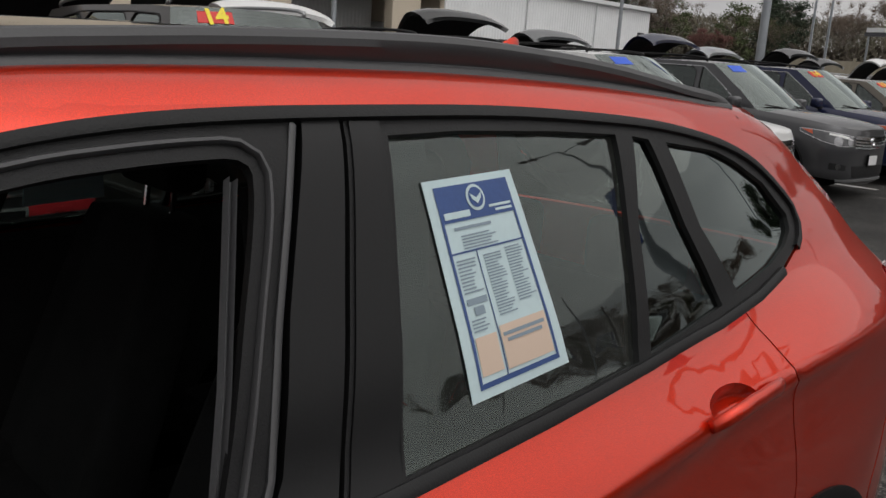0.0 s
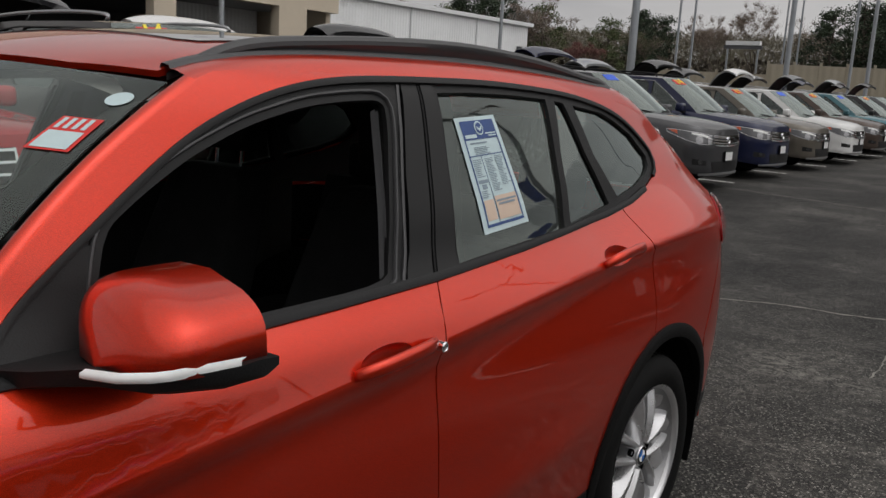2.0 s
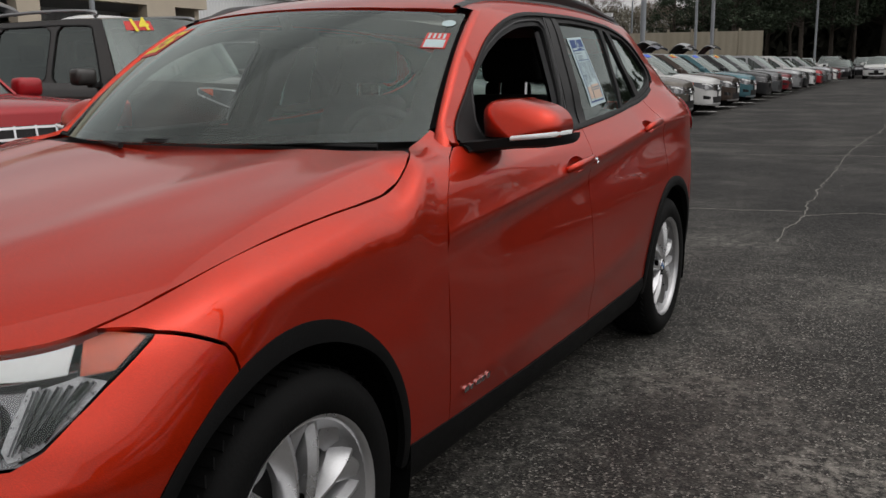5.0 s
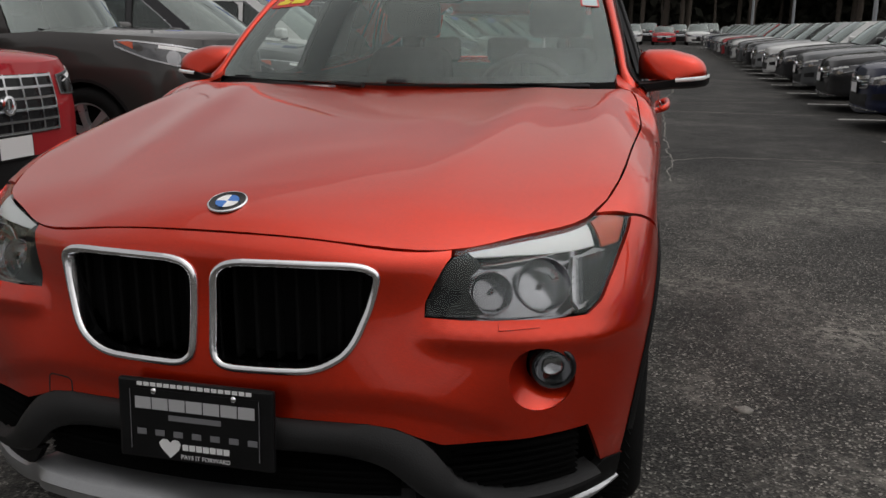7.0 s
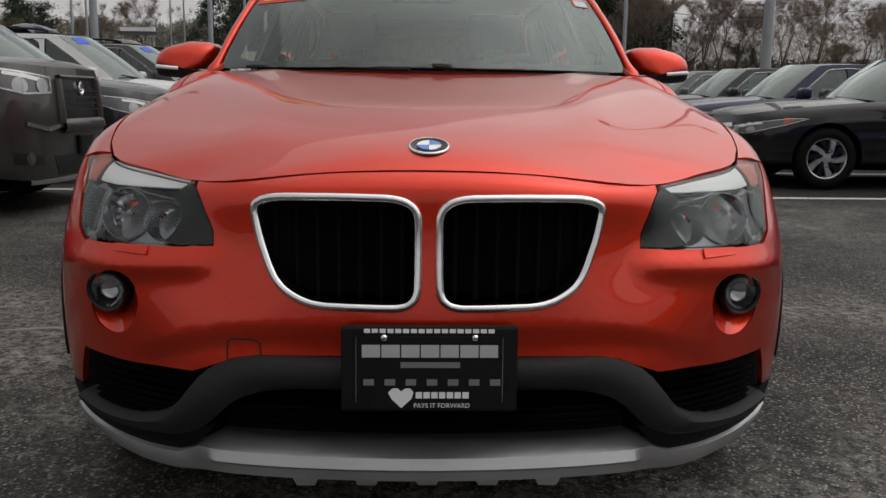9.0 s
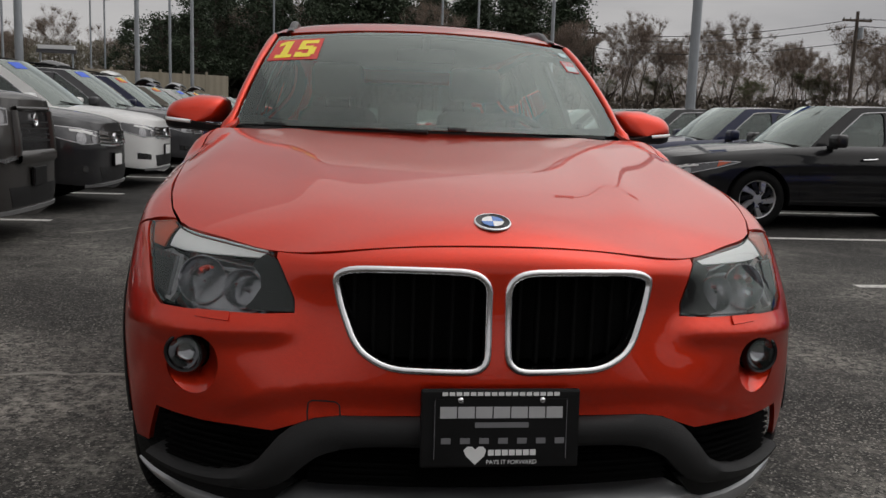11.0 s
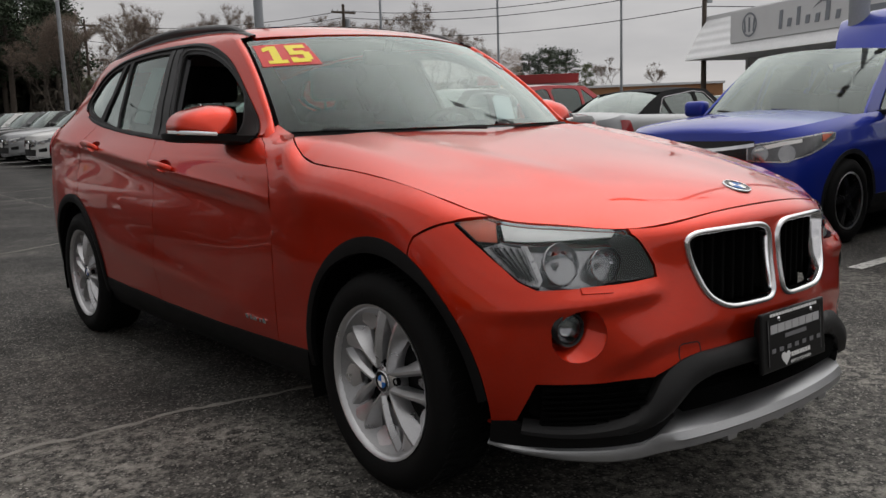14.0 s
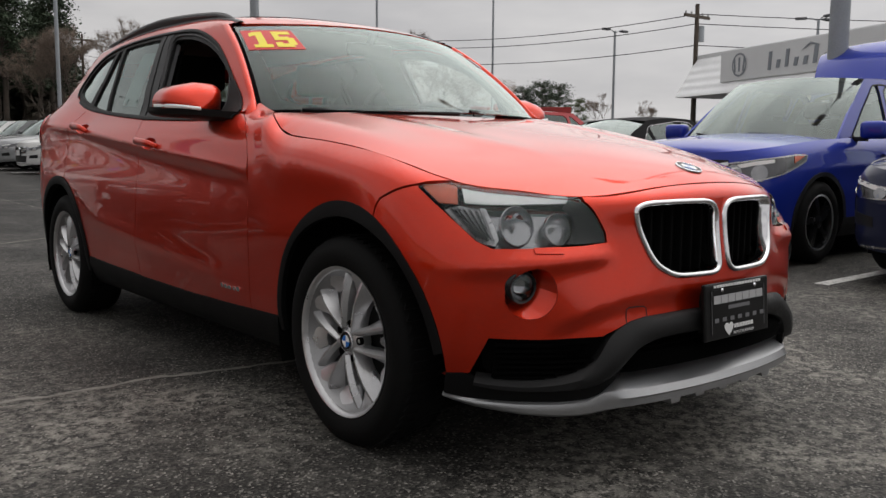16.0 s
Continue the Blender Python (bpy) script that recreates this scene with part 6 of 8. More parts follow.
def seat(x, y, wide=.50):
    st = root("seat")
    st.parent = suv
    st.matrix_local = Matrix.Translation((x, y, .34))
    rows = []
    for t in np.linspace(0, 1, 9):
        yy_, zz_ = -.28 + .54 * t, .28 - .05 * t
        rows.append([(q * wide / 2, yy_, zz_ + (.03 if abs(q) > .8 else 0) - (.22 if abs(q) > 1.0 else 0)) for q in (-1.02, -1.0, -.82, -.5, 0, .5, .82, 1.0, 1.02)])
    part("cushion", loft(rows), M_CLOTH, st, "", True)
    part("seat_front", box((-wide / 2, -.30, .0), (wide / 2, .24, .24), .04), M_CLOTH, st, "", sharp=40)
    rows = []
    for t in np.linspace(0, 1, 11):
        yc, zc = .24 + .20 * t, .20 + .58 * t
        ww = wide / 2 * (1 - .22 * t ** 2.5)
        th = .075 - .02 * t
        ring = []
        for a in np.linspace(0, 2 * math.pi, 24, endpoint=False):
            ca, sa = math.cos(a), math.sin(a)
            px = ww * math.copysign(abs(ca) ** .5, ca)
            py = th * math.copysign(abs(sa) ** .6, sa)
            if sa < 0 and abs(px) > ww * .72:
                py -= .028
            ring.append((px, yc + py, zc))
        rows.append(ring)
    rows.append([(px * .8, py, pz + .03) for px, py, pz in rows[-1]])
    part("backrest", loft(rows, True, True), M_CLOTH, st, "", True)
    bm = box((-.135, .42, .86), (.135, .52, 1.04), .045, 4)
    part("headrest", bm, M_CLOTH, st, "", True)
    for q in (-.06, .06):
        part("headrest_post", tube([(q, .455, .74), (q, .47, .88)], .007, 8), M_CHROME, st)
    return st


seat(.36, 1.62)
seat(-.36, 1.62)
part("rear_bench", box((-.62, 2.25, .40), (.62, 2.75, .62), .06), M_CLOTH, suv)
rows = []
for t in np.linspace(0, 1, 6):
    rows.append([(x, 2.66 + .14 * t + (.07 if f else 0), .60 + .46 * t) for x, f in ((-.64, 0), (-.3, 0), (0, 0), (.3, 0), (.64, 0), (.64, 1), (0, 1), (-.64, 1))])
part("rear_backrest", loft(rows, True, True), M_CLOTH, suv, "", sharp=50)
for x in (-.40, 0, .40):
    part("rear_headrest", box((x - .12, 2.78, 1.06), (x + .12, 2.86, 1.20), .035, 3), M_CLOTH, suv, "", True)
head_l = [[(x * w, y, float(roof_z(x * w, y)) - .045) for x in np.linspace(-1, 1, 9)] for y, w in zip(np.linspace(1.16, 3.1, 12), np.interp(np.linspace(1.16, 3.1, 12), [1.16, 2.4, 2.8, 3.1], [.56, .56, .50, .40]))]
part("headliner", loft(head_l), M_LINER, suv, "pale grey headliner", True)
for s in (1, -1):
    rows = [[(s * (float(side_x(y, 1.0)) - .055), y, z) for z in (.40, .70, 1.0, 1.035)] for y in np.linspace(.85, 2.75, 12)]
    part("door_lining", loft(rows), M_DASH, suv, "", True)
    part("pillar_lining", loft([[(s * (float(side_x(1.70 + .28 * (z - 1.05), z)) - .035), y + .28 * (z - 1.05), z) for y in (1.62, 1.86)] for z in np.linspace(1.0, 1.44, 8)]), M_DASH, suv, "", True)
    part("seat_belt", loft([[(s * (float(side_x(1.66, z)) - .07), y + .10 * (z - 1.0), z) for y in (1.66, 1.705)] for z in np.linspace(.75, 1.36, 8)]), M_GREYPLASTIC, suv, "grey seat belt", True)
    a_l = [[(p[0] * s * .985, p[1] + d + .03, p[2] - .02) for d in (0, .07)] for p in WIND.at([(.97, t) for t in np.linspace(.1, .75, 8)])[0]]
    part("pillar_lining", loft(a_l), M_DASH, suv, "", True)
part("rear_mirror", box((-.12, 1.055, 1.325), (.12, 1.085, 1.385), .014, 3), M_DASH, suv, "black rear-view mirror", sharp=40)
part("mirror_stem", tube([(0, 1.07, 1.38), (0, 1.04, 1.43)], .018, 8), M_DASH, suv)
# ---- parked cars: one builder, several styles; front at y = 0, tail at y = L ----
M_PAINT = car_paint("parked car paint", (.2, .2, .2))


def outer_line(pts):
    """The line that runs round all of the side windows together."""
    pts = sorted(pts)
    chains = []
    for order in (pts, pts[::-1]):
        c = []
        for p in order:
            while len(c) > 1 and (c[-1][0] - c[-2][0]) * (p[1] - c[-2][1]) - (c[-1][1] - c[-2][1]) * (p[0] - c[-2][0]) <= 0:
                c.pop()
            c.append(p)
        chains += c[:-1]
    return chains



def paint_of(name, rgb, metal=.3):
    return car_paint(name, rgb, .15, metal)


PAINTS = {"taupe": paint_of("warm grey paint", (.048, .045, .043), .5), "gunmetal": paint_of("gunmetal paint", (.060, .060, .064), .6), "charcoal": paint_of("charcoal paint", (.020, .020, .022)), "black": paint_of("black paint", (.008, .008, .009), .1), "white": paint_of("white paint", (.68, .68, .67), 0),
          "silver": paint_of("silver paint", (.36, .37, .38), .7), "navy": paint_of("navy paint", (.010, .014, .045)), "tan": paint_of("grey tan paint", (.13, .115, .095), .5),
          "brown": paint_of("brown paint", (.075, .055, .045), .5), "teal": paint_of("teal paint", (.07, .17, .20), .4), "red": paint_of("red paint", (.38, .012, .018), .2),
          "blue": paint_of("bright blue paint", (.012, .030, .30), .4), "maroon": paint_of("dark red paint", (.16, .008, .014), .3), "grey": paint_of("grey paint", (.11, .115, .12), .5)}

STYLE = {
    "suv": dict(L=4.85, W=1.95, H=1.74, belt=1.10, hood=1.07, nose=.92, cowl=1.02, rf=2.12, rr=4.25, tail=4.70, wb=2.82, fo=.95, R=.375, rails=True, clad=.06),
    "crossover": dict(L=4.50, W=1.82, H=1.62, belt=1.02, hood=.99, nose=.84, cowl=.92, rf=2.02, rr=3.75, tail=4.36, wb=2.62, fo=.90, R=.345, rails=False, clad=.06),
    "hrv": dict(L=4.30, W=1.77, H=1.60, belt=1.00, hood=1.00, nose=.88, cowl=.98, rf=2.00, rr=3.35, tail=4.15, wb=2.61, fo=.86, R=.335, rails=False, clad=.08),
    "sedan": dict(L=4.89, W=1.85, H=1.46, belt=.94, hood=.93, nose=.76, cowl=1.28, rf=2.15, rr=3.45, tail=4.30, wb=2.77, fo=.95, R=.335, rails=False, clad=0, deck=1.02),
    "crate": dict(L=4.85, W=1.95, H=1.74, belt=1.10, hood=1.11, nose=1.02, cowl=1.02, rf=2.12, rr=4.25, tail=4.70, wb=2.82, fo=.95, R=.375, rails=True, clad=.06),
    "truckish": dict(L=4.82, W=1.93, H=1.83, belt=1.17, hood=1.22, nose=1.15, cowl=1.32, rf=1.98, rr=4.35, tail=4.75, wb=2.79, fo=.92, R=.385, rails=True, clad=.05),
}


def lerp(a, b, t):
    return a + (b - a) * t


def build_car(style, look_, name="parked_car", open_hatch=False):
    q = STYLE[style]
    L, W, H, sedan = q["L"], q["W"], q["H"], "deck" in q
    car = root(name)
    hw = W / 2
    ground_gap = .20
    peri = [(0, 0), (.45 * hw, .018), (.74 * hw, .085), (.90 * hw, .22), (.975 * hw, .48), (hw, .95), (hw, L * .5), (hw, L - .9), (.975 * hw, L - .42), (.90 * hw, L - .17), (.72 * hw, L - .06), (.45 * hw, L - .012), (0, L)]
    P = np.array(peri)
    s_len = np.concatenate([[0], np.cumsum(np.linalg.norm(np.diff(P, axis=0), axis=1))])
    fxy = spl(s_len, P)
    prof = spl([0, .12, .3, .5, .7, .85, .94, 1.0], [.92, .975, .99, 1.0, .995, .975, .945, .90])

    def ztop(y):
        h = q["nose"] + (q["hood"] - q["nose"]) * np.clip(y / q["cowl"], 0, 1) ** .6
        h = np.where(y > q["cowl"], q["hood"] + (q["belt"] + .02 - q["hood"]) * np.clip((y - q["cowl"]) / .5, 0, 1), h)
        h = h + .06 * np.clip((y - 1.6) / (L - 1.6), 0, 1)
        return h - .10 * np.clip((y - (L - .25)) / .25, 0, 1) if sedan else h

    def f(uu, vv):
        xy = fxy(uu)
        x, y = xy[..., 0], xy[..., 1]
        t = vv
        zt = ztop(y)
        z = ground_gap + (zt - ground_gap) * t
        k = prof(t)
        line = np.exp(-((t - .72) / .05) ** 2) * .008 - np.exp(-((t - .58) / .10) ** 2) * .012
        near = np.clip((y - .5) / .5, 0, 1) * np.clip((L - .6 - y) / .5, 0, 1)
        x = x * (k + line * near)
        front, rear = np.clip(1 - y / .9, 0, 1) ** 1.5, np.clip(1 - (L - y) / .8, 0, 1) ** 1.5
        y = y + front * (.16 * np.clip(t - .62, 0, 1) ** 1.4 + .10 * np.clip(.22 - t, 0, 1)) - rear * (.10 * np.clip(t - .6, 0, 1) + .12 * np.clip(.25 - t, 0, 1))
        return np.stack([x, y, z], -1)
    S1 = Sheet(f, 0, s_len[-1], 0, 1, (1, 0, 0), .02)
    yl = fxy(S1.u)[:, 1]

    def uv_side(pts):
        """(y, z) on the side as (u, v)."""
        res = []
        for y, z in pts:
            u = float(np.interp(y, yl, S1.u))
            res.append((u, (z - ground_gap) / (float(ztop(np.array(y))) - ground_gap)))
        return res

    def uv_front(pts):
        res = []
        for x, z in pts:
            h = len(S1.u) // 3
            u = float(np.interp(x / .985, fxy(S1.u[:h])[:, 0], S1.u[:h]))
            y = float(fxy(np.array(u))[1])
            res.append((u, (z - ground_gap) / (float(ztop(np.array(y))) - ground_gap)))
        return res

    R = q["R"]
    ar = R + .055
    hubs = (q["fo"], q["fo"] + q["wb"])
    bottom = [(0, .0)]
    for hy in hubs:
        c = []
        for a in np.linspace(188, -8, 16):
            c.append((hy + ar * math.cos(radians(a)), max(R + ar * math.sin(radians(a)), ground_gap)))
        bottom += uv_side(c)
    bottom.append((s_len[-1], 0))
    outline = bottom + [(s_len[-1], 1), (s_len[-1] * .75, 1), (s_len[-1] * .5, 1), (s_len[-1] * .25, 1), (0, 1)]
    body = None
    for s in (1, -1):
        side = panel("body_side", S1, outline, M_PAINT, car, (), .05, .03, 0, 0, s)
        body = body or side
        for hy in hubs:
            arc_ = uv_side([(hy + (ar + .0) * math.cos(radians(a)), R + ar * math.sin(radians(a))) for a in np.linspace(190, -10, 26)])
            strip("arch_lip", S1, np.array(arc_), .02 if not q["clad"] else q["clad"] * .55, M_BLACKPLASTIC if q["clad"] else M_PAINT, car, .006, s, False, .05)
        if q["clad"]:
            lo = uv_side([(hubs[0] + ar, ground_gap), (hubs[1] - ar, ground_gap), (hubs[1] - ar + .02, .36), (hubs[0] + ar - .02, .36)])
            panel("sill_cladding", S1, lo, M_BLACKPLASTIC, car, (), .15, .02, 0, .008, s)
        for yc, zz0, zz1 in ((q["cowl"] + .16, .38, q["belt"] - .02), (q["cowl"] + 1.18, .36, q["belt"]), (q["cowl"] + 2.05, .72, q["belt"] + .02)):
            strip("door_gap", S1, np.array(uv_side([(yc, zz0), (yc - .02, lerp(zz0, zz1, .5)), (yc + .03, zz1)])), .008, M_DARK, car, .0015, s, False, .004)
        for yc in (q["cowl"] + .98, q["cowl"] + 1.92):
            strip("door_handle", S1, np.array(uv_side([(yc - .09, q["belt"] - .13), (yc, q["belt"] - .125), (yc + .09, q["belt"] - .115)])), .028, M_CHROME if sedan else M_PAINT, car, .03, s, False, .0, "", .006)
        # lamps
        lw, z0 = look_.get("lamp", (.55, .70)), q["nose"] - .20
        if sedan:
            hl = uv_front([(hw * .56, z0 + .03), (hw * .80, z0 + .035), (hw * .93, z0 + .09)]) + uv_side([(.50, z0 + .135), (.72, z0 + .195), (.52, z0 + .195)]) + uv_front([(hw * .84, z0 + .145), (hw * .56, z0 + .105)])
        else:
            hl = uv_front([(hw * .54, z0 + .005), (hw * .80, z0 - .005), (hw * .93, z0 + .05)]) + uv_side([(.60, z0 + .15), (.62, z0 + .19), (.50, z0 + .195)]) + uv_front([(hw * .84, z0 + .16), (hw * .54, z0 + .12)])
        head = panel("headlight", S1, hl, M_PARKLAMP, car, (), .08, .006, 0, .004, s, "clear headlight")
        panel("brow", S1, uv_front([(hw * .60, z0 + .075), (hw * .80, z0 + .115), (hw * .90, z0 + .135), (hw * .90, z0 + .16), (hw * .80, z0 + .145), (hw * .60, z0 + .105)]), M_WHITE, head, (), .1, .003, 0, .008, s)
        panel("side_marker", S1, uv_side([(.44, z0 + .13), (.60, z0 + .19), (.60, z0 + .20), (.46, z0 + .20)]), M_AMBER, head, (), .1, .003, 0, .008, s)
        strip("lamp_rim", S1, dense(np.array(hl), .1), .014, M_TRIM, head, .009, s, True, .004)
        for fx in (.64, .82):
            c = uv_front([(hw * fx, z0 + (.070 if sedan else .055))])[0]
            disc = [(c[0] + (.062 if not sedan else .05) * math.cos(a), c[1] + (.062 if not sedan else .036) / (q["nose"] - .2) * math.sin(a)) for a in np.linspace(0, 2 * math.pi, 14, endpoint=False)]
            panel("reflector", S1, disc, M_PARKBOWL, head, (), .1, .004, 0, .009, s)
        fg = uv_front([(hw * .68, .40), (hw * .88, .41), (hw * .88, .50), (hw * .68, .47)])
        fog = panel("fog_recess", S1, fg, M_BLACKPLASTIC, car, (), .1, .004, 0, .004, s)
        c = uv_front([(hw * .79, .45)])[0]
        if not sedan:
            panel("fog_lamp", S1, [(c[0] + .038 * math.cos(a), c[1] + .055 * math.sin(a)) for a in np.linspace(0, 2 * math.pi, 12, endpoint=False)], M_PARKBOWL, fog, (), .1, .004, 0, .009, s)
        tl = uv_side([(L - .42, q["belt"] - .20), (L - .20, q["belt"] - .22), (L - .18, q["belt"] - .02), (L - .36, q["belt"] - .03)])
        panel("tail_lamp", S1, tl, M_REDLAMP, car, (), .08, .008, 0, .006, s, "red tail lamp")
        # mirror
        my, mz = q["cowl"] + .52, q["belt"] + .08
        bm = box((hw * .98, my - .07, mz - .07), (hw * .98 + .22, my + .07, mz + .08), .05, 3)
        if s < 0:
            bmesh.ops.scale(bm, vec=(-1, 1, 1), verts=bm.verts[:])
        mir = part("side_mirror", bm, M_PAINT, car, "", sharp=60)
        part("mirror_arm", box((min(.84 * hw * s, 1.03 * hw * s), my - .03, mz - .09), (max(.84 * hw * s, 1.03 * hw * s), my + .04, mz - .05), .01), M_BLACKPLASTIC, mir)
    # bonnet, and boot lid on a sedan
    def lid(nm, us, crown):
        rows = []
        for u in us:
            e = f(np.array([u]), np.array([1.0]))[0]
            rows.append([(e[0] * t, e[1], e[2] + crown * (1 - t * t) * min(1, abs(e[0]) / hw * 1.2) - .004 * abs(t) ** 8) for t in np.linspace(-1, 1, 15)])
        return part(nm, loft(rows), M_PAINT, car, "", True)
    uc = float(np.interp(q["cowl"] + .10, yl, S1.u))
    lid("bonnet", list(np.linspace(.001, .9, 10)) + list(np.linspace(1.0, uc, 8)), .055)
    if sedan:
        ud = float(np.interp(q["tail"] - .05, yl, S1.u))
        lid("boot_lid", np.linspace(ud, s_len[-1] - .001, 12), .05)
    # front: upper grille, lower grille, plate
    gz0, gz1 = q["nose"] - .23, q["nose"] - .07
    gw = hw * .55
    def both(pts):
        r = uv_front(pts)
        return r
    kind = look_.get("grille", "bars")
    if kind == "crate":
        gz0, gz1, gw = q["nose"] - .42, q["nose"] - .06, hw * .46
    if kind == "mask":
        gz0, gz1, gw = q["nose"] - .235, q["nose"] - .045, hw * .60
    if kind == "bluff":
        gz0, gz1, gw = q["nose"] - .50, q["nose"] - .09, hw * .40
    FS = Sheet(lambda x, z: f(np.interp(np.abs(x) / .985, fxy(S1.u[:len(S1.u) // 3])[:, 0], S1.u[:len(S1.u) // 3]), (z - ground_gap) / (ztop(np.interp(np.abs(x), P[:5, 0], P[:5, 1])) - ground_gap)) * np.stack([np.sign(x) + (x == 0), np.ones_like(x), np.ones_like(x)], -1), -hw * .9, hw * .9, .24, q["nose"] - .02, (0, -1, 0), .02)
    gr = panel("grille", FS, [(-gw, gz0 + .03), (-gw * .85, gz0), (gw * .85, gz0), (gw, gz0 + .03), (gw, gz1), (-gw, gz1)], M_BLACKGLOSS, car, (), .1, .01, 0, .004, 1, "dark grille")
    if kind == "crate":
        for k in range(6):
            z = lerp(gz0, gz1, (k + .2) / 5.4)
            strip("grille_bar", FS, np.array([(x, z) for x in np.linspace(-gw, gw, 9)]), .015, M_CHROME, gr, .016, 1, False, .01)
        for k in range(7):
            x = lerp(-gw, gw, k / 6)
            strip("grille_bar", FS, np.array([(x, z) for z in np.linspace(gz0, gz1, 5)]), .015, M_CHROME, gr, .016, 1, False, .01)
    elif kind == "mask":
        strip("grille_wing", FS, np.array([(x, gz0 + .115 + .045 * (x / gw) ** 2) for x in np.linspace(-gw, gw, 15)]), .026, M_CHROME, gr, .016, 1, False, .008)
        for k in range(4):
            strip("grille_bar", FS, np.array([(x, gz0 - .06 + .034 * k) for x in np.linspace(-gw * .75, gw * .75, 9)]), .012, M_BLACKPLASTIC, gr, .012, 1, False, .006)
        panel("grille_mouth", FS, [(-gw * .78, .34), (gw * .78, .34), (gw * .86, gz0 - .02), (gw * .8, gz0 + .03), (-gw * .8, gz0 + .03), (-gw * .86, gz0 - .02)], M_BLACKPLASTIC, gr, (), .1, .01, 0, .006)
    elif kind == "bluff":
        for k in range(4):
            strip("grille_bar", FS, np.array([(x, gz0 + .17 + .05 * k) for x in np.linspace(-gw * .9, gw * .9, 9)]), .014, M_BLACKPLASTIC, gr, .012, 1, False, .006)
        strip("bumper_plate", FS, np.array([(x, gz0 + .045) for x in np.linspace(-gw * 1.06, gw * 1.06, 11)]), .105, M_PAINT, gr, .03, 1, False, .03, "", .02)
        for sx_ in (-1, 1):
            strip("grille_frame", FS, np.array([(sx_ * gw * 1.04, z) for z in np.linspace(gz0 + .06, gz1, 6)]), .05, M_PAINT, gr, .030, 1, False, .03, "", .012)
            strip("bumper_horn", FS, np.array([(sx_ * x, z) for x, z in ((gw * 1.05, gz0 + .05), (hw * .62, gz0 + .02), (hw * .80, gz0 + .07))]), .03, M_TRIM, gr, .02, 1, False, .01)
        strip("bonnet_lip", FS, np.array([(x, gz1 + .02) for x in np.linspace(-gw, gw, 9)]), .03, M_PAINT, gr, .022, 1, False, .03, "", .008)
    else:
        for k, w_ in ((.93, .045 if kind == "bars" else .024), (.60, .018), (.35, .018), (.12, .018)):
            z = lerp(gz0, gz1, k)
            strip("grille_bar", FS, np.array([(x, z - .02 * (1 - (x / gw) ** 2)) for x in np.linspace(-gw, gw, 11)]), w_, M_CHROME if k > .9 or kind == "bars" else M_BLACKPLASTIC, gr, .014, 1, False, .008)
    bp_, bn_ = FS.at([(0, gz1 - .07 if kind == "bluff" else (gz0 + gz1) / 2)])
    bm = lathe([(.06, 0), (.06, -.02), (.045, -.024), (.04, -.012), (.001, -.012)], 20, "y", bp_[0])
    part("badge", bm, M_CHROME, gr, "plain chrome badge", sharp=40)
    panel("lower_grille", FS, [(-hw * .50, .30), (hw * .50, .30), (hw * .56, .46), (-hw * .56, .46)], M_BLACKPLASTIC, car, (), .1, .01, 0, .004)
    strip("lower_lip", FS, np.array([(x, .265) for x in np.linspace(-hw * .8, hw * .8, 13)]), .032 if q["clad"] else .012, M_SILVER if q["clad"] else M_TRIM, car, .012, 1, False, .01)
    pb = FS.at([(0, .52)])[0][0]
    pm = {"white": M_PLATEWHITE, "black": M_PLATEBLACK}[look_.get("plate", "white")]
    pl_ = part("front_plate", box((-.155, pb[1] - .03, .455), (.155, pb[1] - .008, .61), .004, 1), M_PLATEBLACK, car, "small dealer plate")
    part("plate_face", box((-.14, pb[1] - .034, .47), (.14, pb[1] - .030, .595)), pm, pl_)
    # glasshouse
    zb, zr = q["belt"], H - .03
    wb_, wr_ = hw * .905, hw * .70

    def gx(y, z):
        t = np.clip((z - zb) / (zr - zb), -.2, 1.1)
        return (wb_ + (wr_ - wb_) * (t + .10 * t * (t - 1))) * (1 - .10 * np.clip((y - (L - 1.2)) / 1.2, 0, 1) ** 2 - .05 * np.clip((q["rf"] - y) / 1.0, 0, 1))

    GS = Sheet(lambda y, z: np.stack([gx(y, z), y, z], 2), q["cowl"], q["tail"], zb - .06, zr + .02, (1, 0, 0), .03)
    c0, rf, rr, ta = q["cowl"] + .30, q["rf"], q["rr"], q["tail"]
    top = lambda y: zr - .06 * np.clip((rf + .5 - y) / .9, 0, 1) ** 2 - (.10 if not sedan else .12) * np.clip((y - rr + .9) / 1.3, 0, 1) ** 2
    tz = [(y, float(top(np.array(y)))) for y in np.linspace(rf, rr, 8)]
    gout = [(c0 - .05, zb - .05), (c0 + .05, zb + .05)] + [(lerp(c0 + .05, rf, t), lerp(zb + .05, tz[0][1], t ** .92)) for t in (.33, .66)] + tz + [(lerp(rr, ta, .5), lerp(tz[-1][1], zb, .42)), (ta, zb + .03), (ta, zb - .05)]
    m_ = .055
    bcut = c0 + .95
    ccut = bcut + .85
    w1 = [(c0 + .22, zb + .015), (bcut - .03, zb + .02), (bcut + .01, float(top(np.array(bcut))) - m_), (rf + .12, tz[0][1] - m_), (lerp(c0 + .22, rf + .12, .5), lerp(zb, tz[0][1] - m_, .55))]
    w2 = [(bcut + .05, zb + .02), (ccut - .05, zb + .035), (ccut + (.06 if not sedan else .10), float(top(np.array(ccut))) - m_ - (.05 if sedan else 0)), (bcut + .09, float(top(np.array(bcut))) - m_)]
    wins = [w1, w2]
